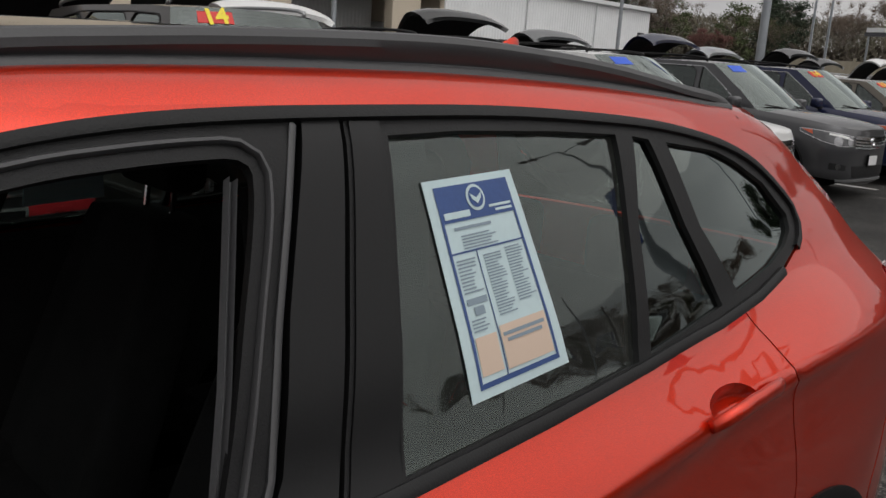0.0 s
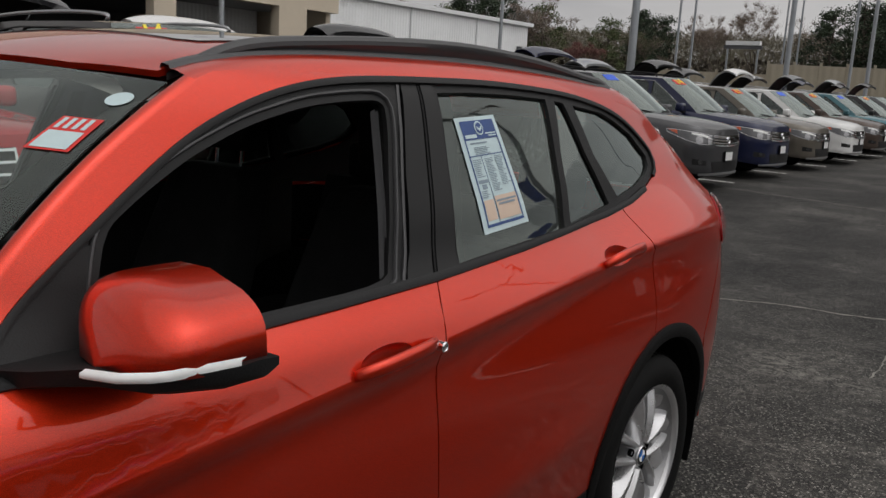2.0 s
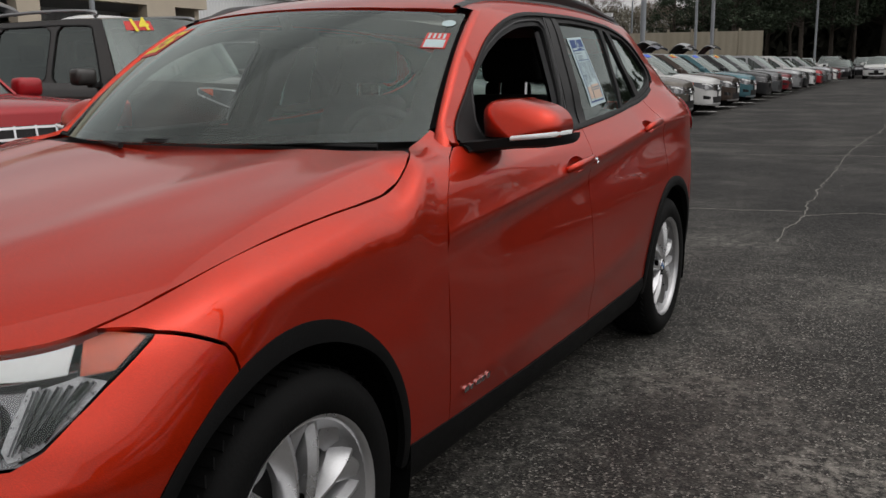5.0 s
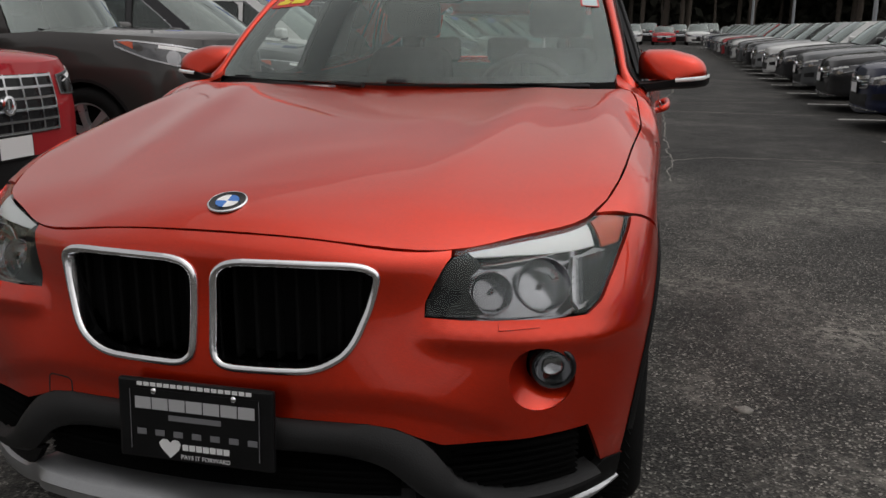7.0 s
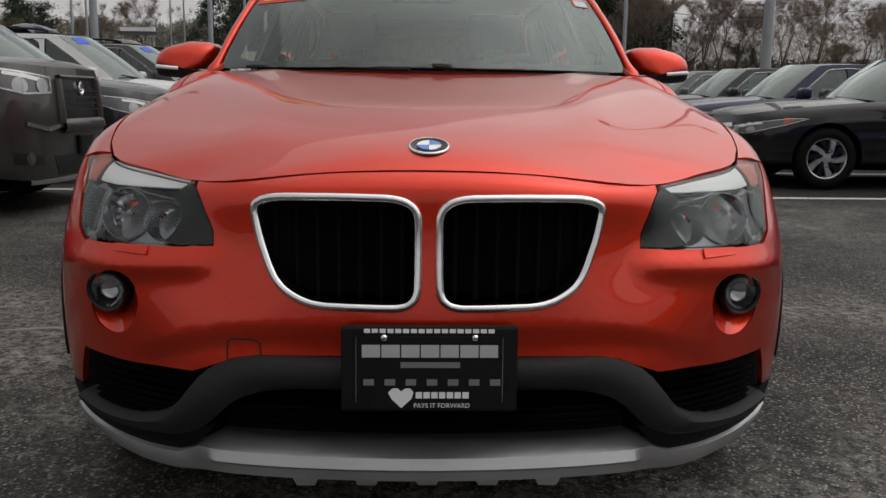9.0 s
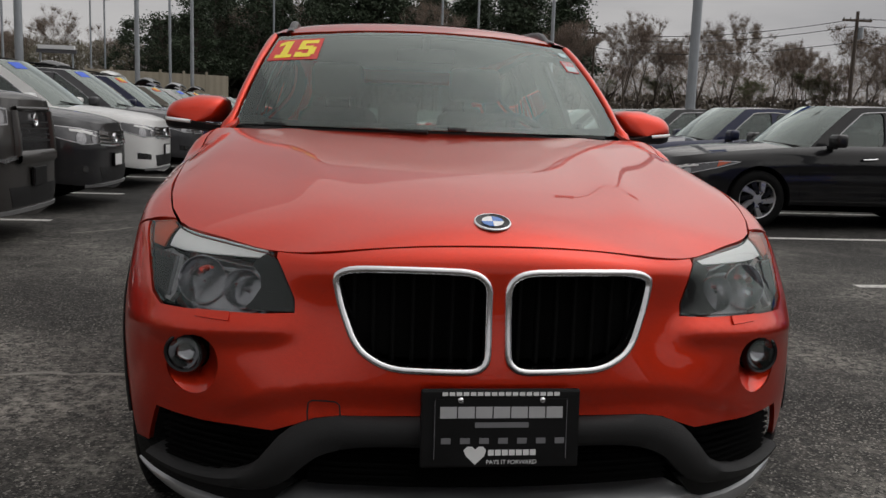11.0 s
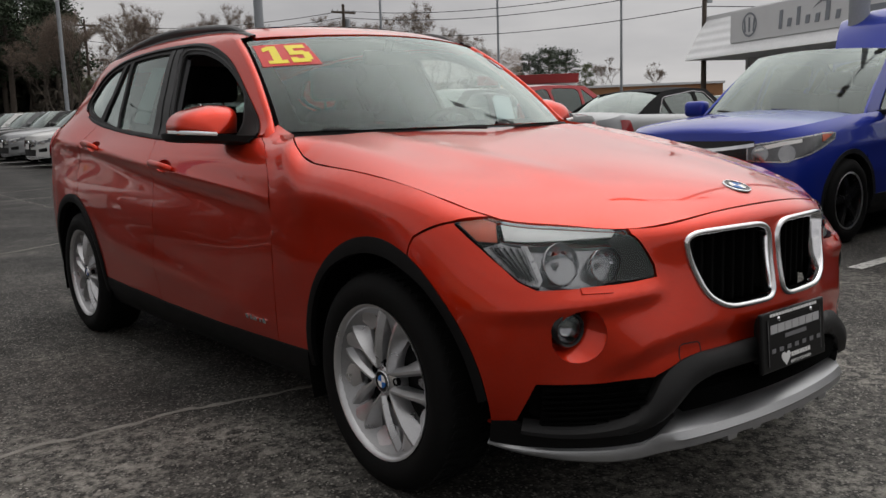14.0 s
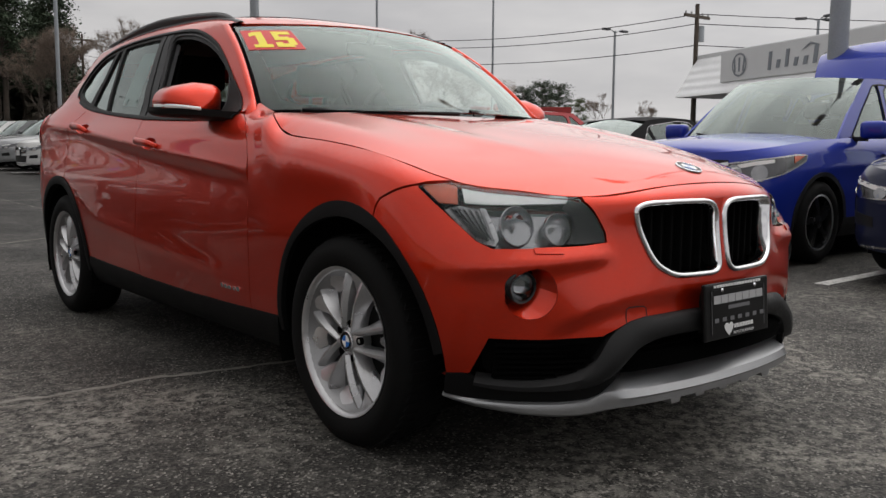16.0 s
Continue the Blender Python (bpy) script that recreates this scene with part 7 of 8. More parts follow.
    if sedan:
        wins.append([(ccut, zb + .04), (ccut + .32, zb + .06), (ccut + .14, float(top(np.array(ccut + .14))) - m_ - .10)])
    else:
        wins.append([(ccut + .02, zb + .04), (ta - .35, zb + .08), (min(ta - .45, rr + .05), float(top(np.array(rr))) - m_ - .04), (ccut + .13, float(top(np.array(ccut))) - m_)])
    for s in (1, -1):
        gp = panel("cabin_side", GS, gout, M_PAINT, car, [dense(rounded(w_, .12, 2), .2) for w_ in wins], .12, .02, 0, 0, s)
        for w_ in wins:
            pane = panel("window_pane", GS, rounded(w_, .12, 2), M_CARGLASS if w_ is w1 or sedan else M_PRIVACY, car, (), .25, .004, -.008, -.010, s, "tinted side glass")
            pane.visible_shadow = False
            strip("window_seal", GS, dense(rounded(w_, .12, 2), .2), .012, M_BLACKPLASTIC, gp, .002, s, True, .005)
        strip("window_trim", GS, dense(rounded(outer_line([p for w_ in wins for p in w_]), .08, 2), .2), .010, M_TRIM if sedan or look_.get("trim") else M_BLACKPLASTIC, gp, .006, s, True, .006)
    def screen(nm, base, topc, mat):
        def g(a, t):
            b = [base[0] * a, base[1] + base[2] * a * a, base[3] + 0 * a]
            p = [topc[0] * a, topc[1] + topc[2] * a * a, topc[3] - .03 * a * a]
            bu = .03 * 4 * t * (1 - t)
            return np.stack([b[0] + (p[0] - b[0]) * t, b[1] + (p[1] - b[1]) * t, b[2] + (p[2] - b[2]) * t + bu], 2)
        return Sheet(g, -1, 1, 0, 1, (0, -1 if base[1] < L / 2 else 1, 1), .04)
    WS = screen("windscreen", (float(gx(np.array(c0), np.array(zb))), c0 - .22, .22, zb - .03), (float(gx(np.array(rf), np.array(tz[0][1]))), rf - .14, .14, tz[0][1] + .03), None)
    ws_ = panel("windscreen", WS, [(-1, 0), (1, 0), (1, 1), (-1, 1)], M_PARKWS if not sedan else M_CARGLASS, car, (), .2, .003, 0, 0, 1, "windscreen glass")
    ws_.visible_shadow = False
    panel("black_border", WS, [(-1, 0), (1, 0), (1, 1), (-1, 1)], M_BLACKGLOSS, ws_, [np.array([(-.93, .05), (.93, .05), (.94, .95), (-.94, .95)])], .2, 0, 0, -.004)
    for a0, a1 in ((.85, .05), (-.02, -.75)):
        w0, w1_ = WS.at([(a0, .03)])[0][0], WS.at([(a1, .10)])[0][0]
        part("wiper", tube([w0 + [0, -.02, .02], w1_ + [0, -.02, .02]], .010, 5), M_BLACKPLASTIC, car)
    if not open_hatch:
        RW = screen("rear_window", (float(gx(np.array(ta), np.array(zb))) * .98, ta + .04, -.12, zb), (float(gx(np.array(rr), np.array(tz[-1][1]))) * .98, rr + .10, -.10, tz[-1][1] + .02), None)
        panel("rear_window", RW, [(-1, 0), (1, 0), (1, 1), (-1, 1)], M_PRIVACY if not sedan else M_CARGLASS, car, (), .2, .003, 0, 0, 1, "rear glass").visible_shadow = False
    rows = []
    for y in np.linspace(rf - .14, rr + .10, 14):
        e = float(gx(np.array(y), top(np.array(y)))) + .002
        zz = float(top(np.array(y)))
        dy = .14 if y < rf + .2 else 0
        rows.append([(e * t, y + (.14 * t * t * np.clip((rf + .5 - y) / .64, 0, 1)), zz + .035 * (1 - t * t)) for t in np.linspace(-1, 1, 13)])
    part("roof", loft(rows), look_.get("roof_mat", M_PAINT), car, "", True)
    if q["rails"]:
        for s in (1, -1):
            pts = [(s * (float(gx(np.array(y), top(np.array(y)))) - .05), y, float(top(np.array(y))) + h) for y, h in ((rf + .15, .02), (rf + .25, .07), ((rf + rr) / 2, .085), (rr - .25, .07), (rr - .1, .02))]
            part("roof_rail", tube(pts, .018, 6, smooth_path=14), M_SILVER if look_.get("rail") == "silver" else M_BLACKPLASTIC, car, "", True)
    if open_hatch:
        # tailgate swung up above the roof
        a0 = np.array([0, rr + .08, tz[-1][1] + .03])
        rows = []
        for t in np.linspace(0, 1, 10):
            w_ = lerp(wr_ * .98, hw * .92, min(1, t * 1.6))
            y, z = a0[1] + .98 * t, a0[2] + .76 * math.sin(t * 2.0) * (1 - .35 * t)
            rows.append([(w_ * u_, y, z - .10 * abs(u_) ** 3) for u_ in np.linspace(-1, 1, 11)])
        hg = part("tailgate", loft(rows), M_PAINT, car, "tailgate swung open", True)
        rows2 = [[(x * .93, y - .01, z - .05) for x, y, z in r] for r in rows]
        part("tailgate_lining", loft(rows2), M_BLACKPLASTIC, hg, "", True)
        rim_ = [[r[0], r2[0]] for r, r2 in zip(rows, rows2)] + [[a_, b_] for a_, b_ in zip(rows[-1], rows2[-1])] + [[r[-1], r2[-1]] for r, r2 in zip(rows[::-1], rows2[::-1])]
        part("tailgate_edge", loft(rim_), M_PAINT, hg, "", True)
        for s in (1, -1):
            part("gas_strut", tube([(s * hw * .85, rr + .25, zb + .2), (s * hw * .85, rr + .55, a0[2] + .20)], .012, 6), M_BLACKPLASTIC, hg)
        # near-black block painted as the shade inside the open boot
        part("boot_shade_block", box((-hw * .85, ta - .25, .75), (hw * .85, ta - .12, zr - .15)), M_DARK, car)
    # inside: floor tray, dashboard, seats
    part("cabin_tray", box((-hw * .86, q["cowl"] + .25, .45), (hw * .86, ta - .12, zb - .12)), M_DASH, car)
    part("dashboard", box((-hw * .85, q["cowl"] + .30, zb - .14), (hw * .85, q["cowl"] + .78, zb - .01), .06, 2), M_DASH, car, "", sharp=60)
    for yb in (bcut - .05, ccut - .02):
        for x in (-.40 * hw, .40 * hw):
            part("seat_back", box((x - .24, yb - .07, zb - .3), (x + .24, yb + .09, zb + .20), .06, 2), M_CLOTH, car, "", sharp=60)
            part("headrest", box((x - .13, yb - .02, zb + .24), (x + .13, yb + .08, min(zb + .42, H - .14)), .04, 2), M_CLOTH, car, "", sharp=60)
    # wheels
    for s in (1, -1):
        for hy in hubs:
            w = root("wheel")
            w.parent = car
            w.matrix_local = Matrix.Translation(((hw - .12) * s, hy, R))
            rim = R - .115 if style != "truckish" else R - .13
            prof_ = [(rim, .10), (rim + .03, .115), (R - .03, .110), (R - .006, .085), (R, 0), (R - .006, -.085), (rim, -.10)]
            part("tyre", lathe(prof_, 28, "x", flip=s), M_RUBBER, w, "", sharp=60)
            bm = lathe([(rim + .004, .095), (rim + .006, .102), (rim - .010, .095), (rim - .025, .04), (rim - .025, -.09)], 28, "x", flip=s)
            nsp = look_.get("spokes", 5)
            alt = bmesh.new()
            for k in range(nsp):
                a = 2 * math.pi * (k + .25) / nsp
                rows = []
                for r_, w_, x_ in ((.03, .035, .085), (rim * .5, .030, .095), (rim - .012, .042, .085)):
                    c_, s_ = math.cos(a + look_.get("twist", 0) * r_), math.sin(a + look_.get("twist", 0) * r_)
                    rows.append([((x_ + dx) * s, c_ * r_ - s_ * w_ * d, s_ * r_ + c_ * w_ * d) for d, dx in ((-1, -.04), (-.8, 0), (.8, 0), (1, -.04))])
                loft(rows, True, True, alt if k % 2 == 0 and look_.get("two_tone") else bm)
            lathe([(.05, .06), (.05, .095), (.001, .1)], 14, "x", flip=s, bm=bm)
            rimo = part("rim", bm, M_BLACKGLOSS if look_.get("dark") else M_ALU, w, "spoked alloy rim", sharp=35)
            if look_.get("dark"):
                part("rim_edge", lathe([(rim + .004, .097), (rim + .007, .104), (rim - .006, .099)], 28, "x", flip=s), M_ALU, rimo, "", True)
            if len(alt.verts):
                part("dark_spokes", alt, M_BLACKGLOSS, rimo, "", sharp=35)
            part("rim_back", lathe([(rim - .02, .03), (.001, .03)], 24, "x", flip=s), M_DARK, rimo, "", True)
            rows = [[((hw - d) * s, hy + r_ * math.cos(radians(a)), R + r_ * math.sin(radians(a))) for d, r_ in ((.02, ar - .005), (.36, ar - .01), (.37, .05))] for a in np.linspace(-10, 190, 14)]
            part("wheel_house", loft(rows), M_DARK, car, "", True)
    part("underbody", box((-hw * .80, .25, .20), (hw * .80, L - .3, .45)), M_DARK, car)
    return car, WS, GS, w2


def year_sign(car, WS, text, a0, fg, bgm):
    """Year digits stuck on a parked car's windscreen."""
    base = panel("year_sticker", WS, [(a0 - .19, .79), (a0 + .19, .79), (a0 + .19, .94), (a0 - .19, .94)], bgm, car, (), .2, .001, 0, .004, 1, "year sticker on the windscreen")
    if text:
        p, n = WS.at([(a0, .865)])
        t = bpy.data.curves.new("digits", "FONT")
        t.body, t.size, t.extrude, t.align_x, t.align_y = text, .20, .001, "CENTER", "CENTER"
        t.offset = .006
        t.materials.append(fg)
        ob = new("digits", t)
        ob.parent = base
        x = Vector((1, 0, 0))
        z = Vector(n[0])
        y = z.cross(x).normalized()
        x = y.cross(z)
        m = Matrix((x, y, z)).transposed().to_4x4()
        ob.matrix_local = Matrix.Translation(Vector(p[0]) + z * .008) @ m


def repaint(car, paint):
    for o in car.children_recursive:
        if o.type == "MESH" and o.data.materials and o.data.materials[0] is M_PAINT:
            o.material_slots[0].link = "OBJECT"
            o.material_slots[0].material = paint


PARK_L, PARK_R = Matrix.Rotation(radians(90), 4, "Z"), Matrix.Rotation(radians(-90), 4, "Z")
BASES = {}
for key, st, lk, hatch in (("suv", "suv", dict(grille="bars", trim=True, spokes=5), False), ("suv_open", "suv", dict(grille="bars", spokes=5, rail="silver"), True), ("crossover", "crossover", dict(grille="bars", spokes=5), False),
                           ("crossover_open", "crossover", dict(grille="slot", spokes=5), True), ("hrv", "hrv", dict(grille="mask", spokes=5, dark=True, twist=1.2), True), ("sedan", "sedan", dict(grille="bars", spokes=10, two_tone=True, twist=2.2), False),
                           ("truckish", "truckish", dict(grille="bluff", spokes=6, plate="black", rail="silver"), False), ("crate", "crate", dict(grille="crate", spokes=7), False)):
    BASES[key] = build_car(st, lk, {"sedan": "sedan", "hrv": "compact_crossover", "crossover": "crossover"}.get(key, "parked_suv"), hatch)
    repaint(BASES[key][0], PAINTS["grey"])
USED = set()
WORDS = {"taupe": "grey", "gunmetal": "gunmetal grey", "charcoal": "charcoal grey", "tan": "grey-tan", "teal": "pale teal", "blue": "bright blue", "maroon": "dark red", "navy": "dark navy"}
KIND = {"suv": "SUV", "suv_open": "SUV with its tailgate raised", "crossover": "crossover", "crossover_open": "crossover with its tailgate raised", "hrv": "crossover with raised tailgate", "sedan": "sedan with chrome window trim", "truckish": "boxy SUV with roof rails", "crate": "SUV with a chrome crate grille"}


SMALL = {"door_gap", "door_handle", "reflector", "brow", "side_marker", "fog_lamp", "fog_recess", "wiper", "headrest", "seat_back", "wheel_house", "rim_back", "dark_spokes", "mirror_arm", "gas_strut", "cover", "lower_lip", "plate_face", "arch_lip", "window_trim", "window_seal", "black_border", "dashboard", "badge"}


def park(key, paint, m, group, year=None, where="parked in a marked row", far=False):
    base, ws = BASES[key][:2]
    if key not in USED:
        USED.add(key)
        car = base
        car.matrix_basis = m
    else:
        car = copy_thing(base, m)
        for o in list(car.children_recursive):
            if o.name.split(".")[0] in ("year_sticker", "digits"):
                bpy.data.objects.remove(o)
    if far and car is not base:
        for o in list(car.children_recursive):
            if o.name.split(".")[0] in SMALL:
                bpy.data.objects.remove(o)
    repaint(car, PAINTS[paint])
    tagged(car, f"{WORDS.get(paint, paint)} {KIND[key]}, {where}", "car", group)
    if year:
        year_sign(car, ws, year[0], year[1], year[2], year[3])
    return car


Y15 = ("15", .55, M_STICKYEL, M_STICKRED)
def yr(t, a=.55):
    return (t, a, M_STICKYEL, M_STICKRED) if t else ("", a, M_STICKYEL, M_STICKBLUE)


left = [("crate", "red", None), ("truckish", "taupe", yr("14", -.55)), ("suv", "charcoal", yr("", -.55)), ("suv", "white", yr("", -.55)), ("suv", "gunmetal", yr("", -.55)), ("suv", "navy", yr("14", -.55)), ("crossover", "tan", yr("11", -.55)),
        ("crossover", "white", yr("", -.55)), ("crossover", "brown", yr("15", -.55)), ("crossover", "teal", yr("", -.55)), ("crossover", "charcoal", yr("15", -.5)), ("crossover", "grey", None), ("sedan", "maroon", None), ("crossover", "silver", None),
        ("sedan", "black", None), ("crossover", "white", None), ("sedan", "red", None), ("sedan", "grey", None), ("crossover", "silver", None), ("sedan", "white", None), ("sedan", "maroon", None)]
for k, (key, paint, year) in enumerate(left):
    y = 2.12 + 2.87 * k + (.10 if k < 2 else 0)
    park(key, paint, Matrix.Translation((-2.92 + (.05 if k % 3 == 1 else 0), y, lot_z(y))) @ PARK_L, "cars in the row beside the aisle", year, far=k > 9)
right = [("sedan", "navy", -.22), ("hrv", "blue", 2.05), ("sedan", "black", 7.72)]
cols = ["navy", "charcoal", "grey", "charcoal", "white", "silver", "black", "grey", "white", "charcoal", "red", "white", "silver", "grey", "navy", "silver", "white", "grey"]
right += [("sedan", c, 10.42 + 2.72 * k) for k, c in enumerate(cols)]
for k, (key, paint, y) in enumerate(right):
    car = park(key, paint, Matrix.Translation((3.62 if k < 2 else 3.44, y, lot_z(y))) @ PARK_R, "cars in the row across the aisle", far=k > 8)
    if k == 2:
        _, _, gs, win = BASES[key]
        lo, hi = Vector((win[0][0] + .03, win[0][1] + .02)), Vector((win[3][0] + .01, win[3][1] - .02))
        panel("price_sheet", gs, [tuple(lo), (lo.x + .34, lo.y + .01), (hi.x + .34, hi.y - .01), tuple(hi)], M_PAPER, car, (), .1, .002, 0, -.004, 1, "white paper price sheet")
for k in range(15):
    y = 4.8 + 2.93 * k
    park(("suv_open", "crossover_open")[k % 2 if k != 1 else 1], ("charcoal", "white", "black", "grey", "navy", "silver", "charcoal")[k % 7], Matrix.Translation((-13.1, y, lot_z(y))) @ PARK_R, "cars with raised tailgates", far=k > 1)
for k in range(14):
    y = -1.1 + 2.94 * k
    key = ("sedan", "crossover", "sedan")[k % 3]
    if k == 3:
        c = park("sedan", "silver", Matrix.Translation((13.4, y, lot_z(y))) @ PARK_L, "cars in the farther row", None, "with a black fabric roof, parked")
        for o in c.children:
            if o.name.startswith(("roof", "cabin_side")):
                o.material_slots[0].link = "OBJECT"
                o.material_slots[0].material = M_CLOTH
        continue
    park(key, ("grey", "silver", "black", "silver", "red", "white", "navy")[k % 7], Matrix.Translation((13.4, y, lot_z(y))) @ PARK_L, "cars in the farther row", far=True)
for k in range(11):
    x = -9.0 + 2.55 * k
    park(("sedan", "crossover")[k % 2], ("black", "white", "charcoal", "white", "red", "white", "silver", "black", "white", "grey", "white")[k], Matrix.Translation((x, 68, lot_z(68))), "cars along the far end", far=True)
    park(("crossover", "suv")[k % 2], ("charcoal", "white", "charcoal", "black", "charcoal", "black", "white", "silver", "charcoal", "white", "black")[k], Matrix.Translation((x + 1.2, 75, lot_z(75))), "cars along the far end", far=True)
for k in range(9):
    y = 2 + 5.2 * k
    park(("crossover", "sedan")[k % 2], ("white", "red", "silver", "white", "black", "maroon", "white", "grey", "red")[k], Matrix.Translation((24.5 + (k % 2), y, lot_z(y))) @ PARK_R, "cars in the distance", far=True)
# ---- poles, trees and buildings round the lot ----
def light_pole(x, y, h, r, heads=2, banner=0, arm=1.2, turn=0.0, label="grey steel lamp pole with lamp heads"):
    p = tagged(root("lamp_pole", Matrix.Translation((x, y, lot_z(y))) @ Matrix.Rotation(turn, 4, "Z")), label, "lamp pole", "lamp poles")
    part("pole", lathe([(r * 1.05, 0), (r, .5), (r * .78, h)], 14, "z"), M_POLE, p, "", True)
    part("pole_base", lathe([(r * 2.2, 0), (r * 2.2, .55), (r * 1.9, .62), (r * 1.0, .64)], 16, "z"), M_GREYWALL, p, "", sharp=40)
    for k in range(heads):
        a = 2 * math.pi * k / max(heads, 1)
        d = Vector((math.cos(a), math.sin(a), 0))
        part("arm", tube([Vector((0, 0, h - .12)), d * arm * .5 + Vector((0, 0, h + .05)), d * arm + Vector((0, 0, h + .06))], .03, 6), M_POLE, p)
        bm = box((-.32, -.16, -.07), (.32, .16, .07), .04)
        bmesh.ops.transform(bm, matrix=Matrix.Translation(d * (arm + .25) + Vector((0, 0, h + .06))) @ Matrix.Rotation(a, 4, "Z"), verts=bm.verts[:])
        part("lamp_head", bm, M_LAMPHEAD, p)
    if banner:
        part("banner", loft([[(s_ * banner * (r + .03 + .55 * t), .02 * math.sin(5 * t), z) for t in (0, .25, .5, .75, 1)] for z, s_ in ((4.3, 1), (5.0, 1), (5.8, 1))]), M_BLUEBANNER, p, "blue cloth banner", True)
        for z in (4.3, 5.8):
            part("banner_rod", tube([(0, 0, z), (banner * (r + .62), 0, z)], .012, 5), M_POLE, p)
    return p


for y in (2.6, 16.5):
    light_pole(7.5, y, 9.0, .115, 2, 1 if y == 16.5 else 0)
light_pole(-26.5, 22.3, 9.0, .115, 2)
for y in (22.7, 36.6, 50.5):
    light_pole(-9.1, y, 9.0, .115, 2, -1 if y == 22.7 else 0)


def polar(eye, az, d):
    return eye[0] + d * math.sin(radians(az)), eye[1] + d * math.cos(radians(az))


for eye, az, d, h, n in (((-.14, -2.4), -15.4, 90, 11.0, 4), ((-.14, -2.4), -10.9, 62, 13, 0), ((-.14, -2.4), -21.0, 70, 11.4, 4), ((-.14, -2.4), 13.3, 45, 13, 0), ((1.78, .55), -34.6, 46, 12, 0), ((1.78, .55), -22.5, 70, 12, 0), ((1.78, .55), -16.3, 88, 11, 4),
                         ((-2.28, -2.2), 50.7, 62, 8.6, 2), ((-2.28, -2.2), 42.9, 70, 13, 0), ((-2.28, -2.2), 62.7, 56, 8.3, 3), ((-1.45, -2.27), 7.3, 70, 14, 0), ((-1.45, -2.27), 9.7, 66, 14, 0), ((-1.45, -2.27), 34.7, 62, 12, 0), ((1.2, -2.1), -5.5, 80, 12, 0)):
    x, y = polar(eye, az, d)
    light_pole(x, y, h, .10, n, 0, .7)


def utility_pole(x, y, h):
    p = tagged(root("utility_pole", Matrix.Translation((x, y, lot_z(y)))), "weathered wooden utility pole with a crossarm", "utility pole", "utility poles")
    part("pole", lathe([(.16, 0), (.11, h)], 10, "z"), M_BARK, p, "", True)
    part("crossarm", box((-1.1, -.06, h - .7), (1.1, .06, h - .55)), M_BARK, p)
    for k in (-1, -.5, .5, 1):
        part("insulator", lathe([(.04, 0), (.05, .1), (.01, .14)], 8, "z", (k, 0, h - .55)), M_GREYWALL, p, "", True)
    part("transformer", lathe([(.001, 0), (.22, 0), (.22, .8), (.001, .82)], 14, "z", (.32, 0, h - 1.9)), M_POLE, p, "", sharp=40)
    return (x, y, lot_z(y) + h - .5)


tops = []
for eye, az, d, h in (((-2.28, -2.2), 55.7, 48, 8.2), ((-2.28, -2.2), 33, 70, 9.5), ((-.14, -2.4), 16.1, 95, 11), ((-1.45, -2.27), -2, 100, 10.5)):
    x, y = polar(eye, az, d)
    tops.append(utility_pole(x, y, h))
tops.insert(0, (70.0, -6.0, 8.6))
for a, b in zip(tops, tops[1:]):
    for dz in (0, -.5, -1.6):
        pts = [(lerp(a[0], b[0], t), lerp(a[1], b[1], t), lerp(a[2], b[2], t) + dz - 1.6 * 4 * t * (1 - t) * .5) for t in np.linspace(0, 1, 16)]
        tagged(part("power_cable", tube(pts, .022, 4), M_WIRE), "black cable hanging between wooden utility poles", "cable", "power cables")


# trees
def limb(bm, a, b, r0, r1, segs=5):
    d = (b - a)
    if d.length < 1e-4:
        return
    q = d.to_track_quat("Z", "Y")
    ra, rb = [], []
    for k in range(segs):
        o = q @ Vector((math.cos(2 * math.pi * k / segs), math.sin(2 * math.pi * k / segs), 0))
        ra.append(bm.verts.new(a + o * r0))
        rb.append(bm.verts.new(b + o * r1))
    for k in range(segs):
        bm.faces.new((ra[k], ra[(k + 1) % segs], rb[(k + 1) % segs], rb[k]))


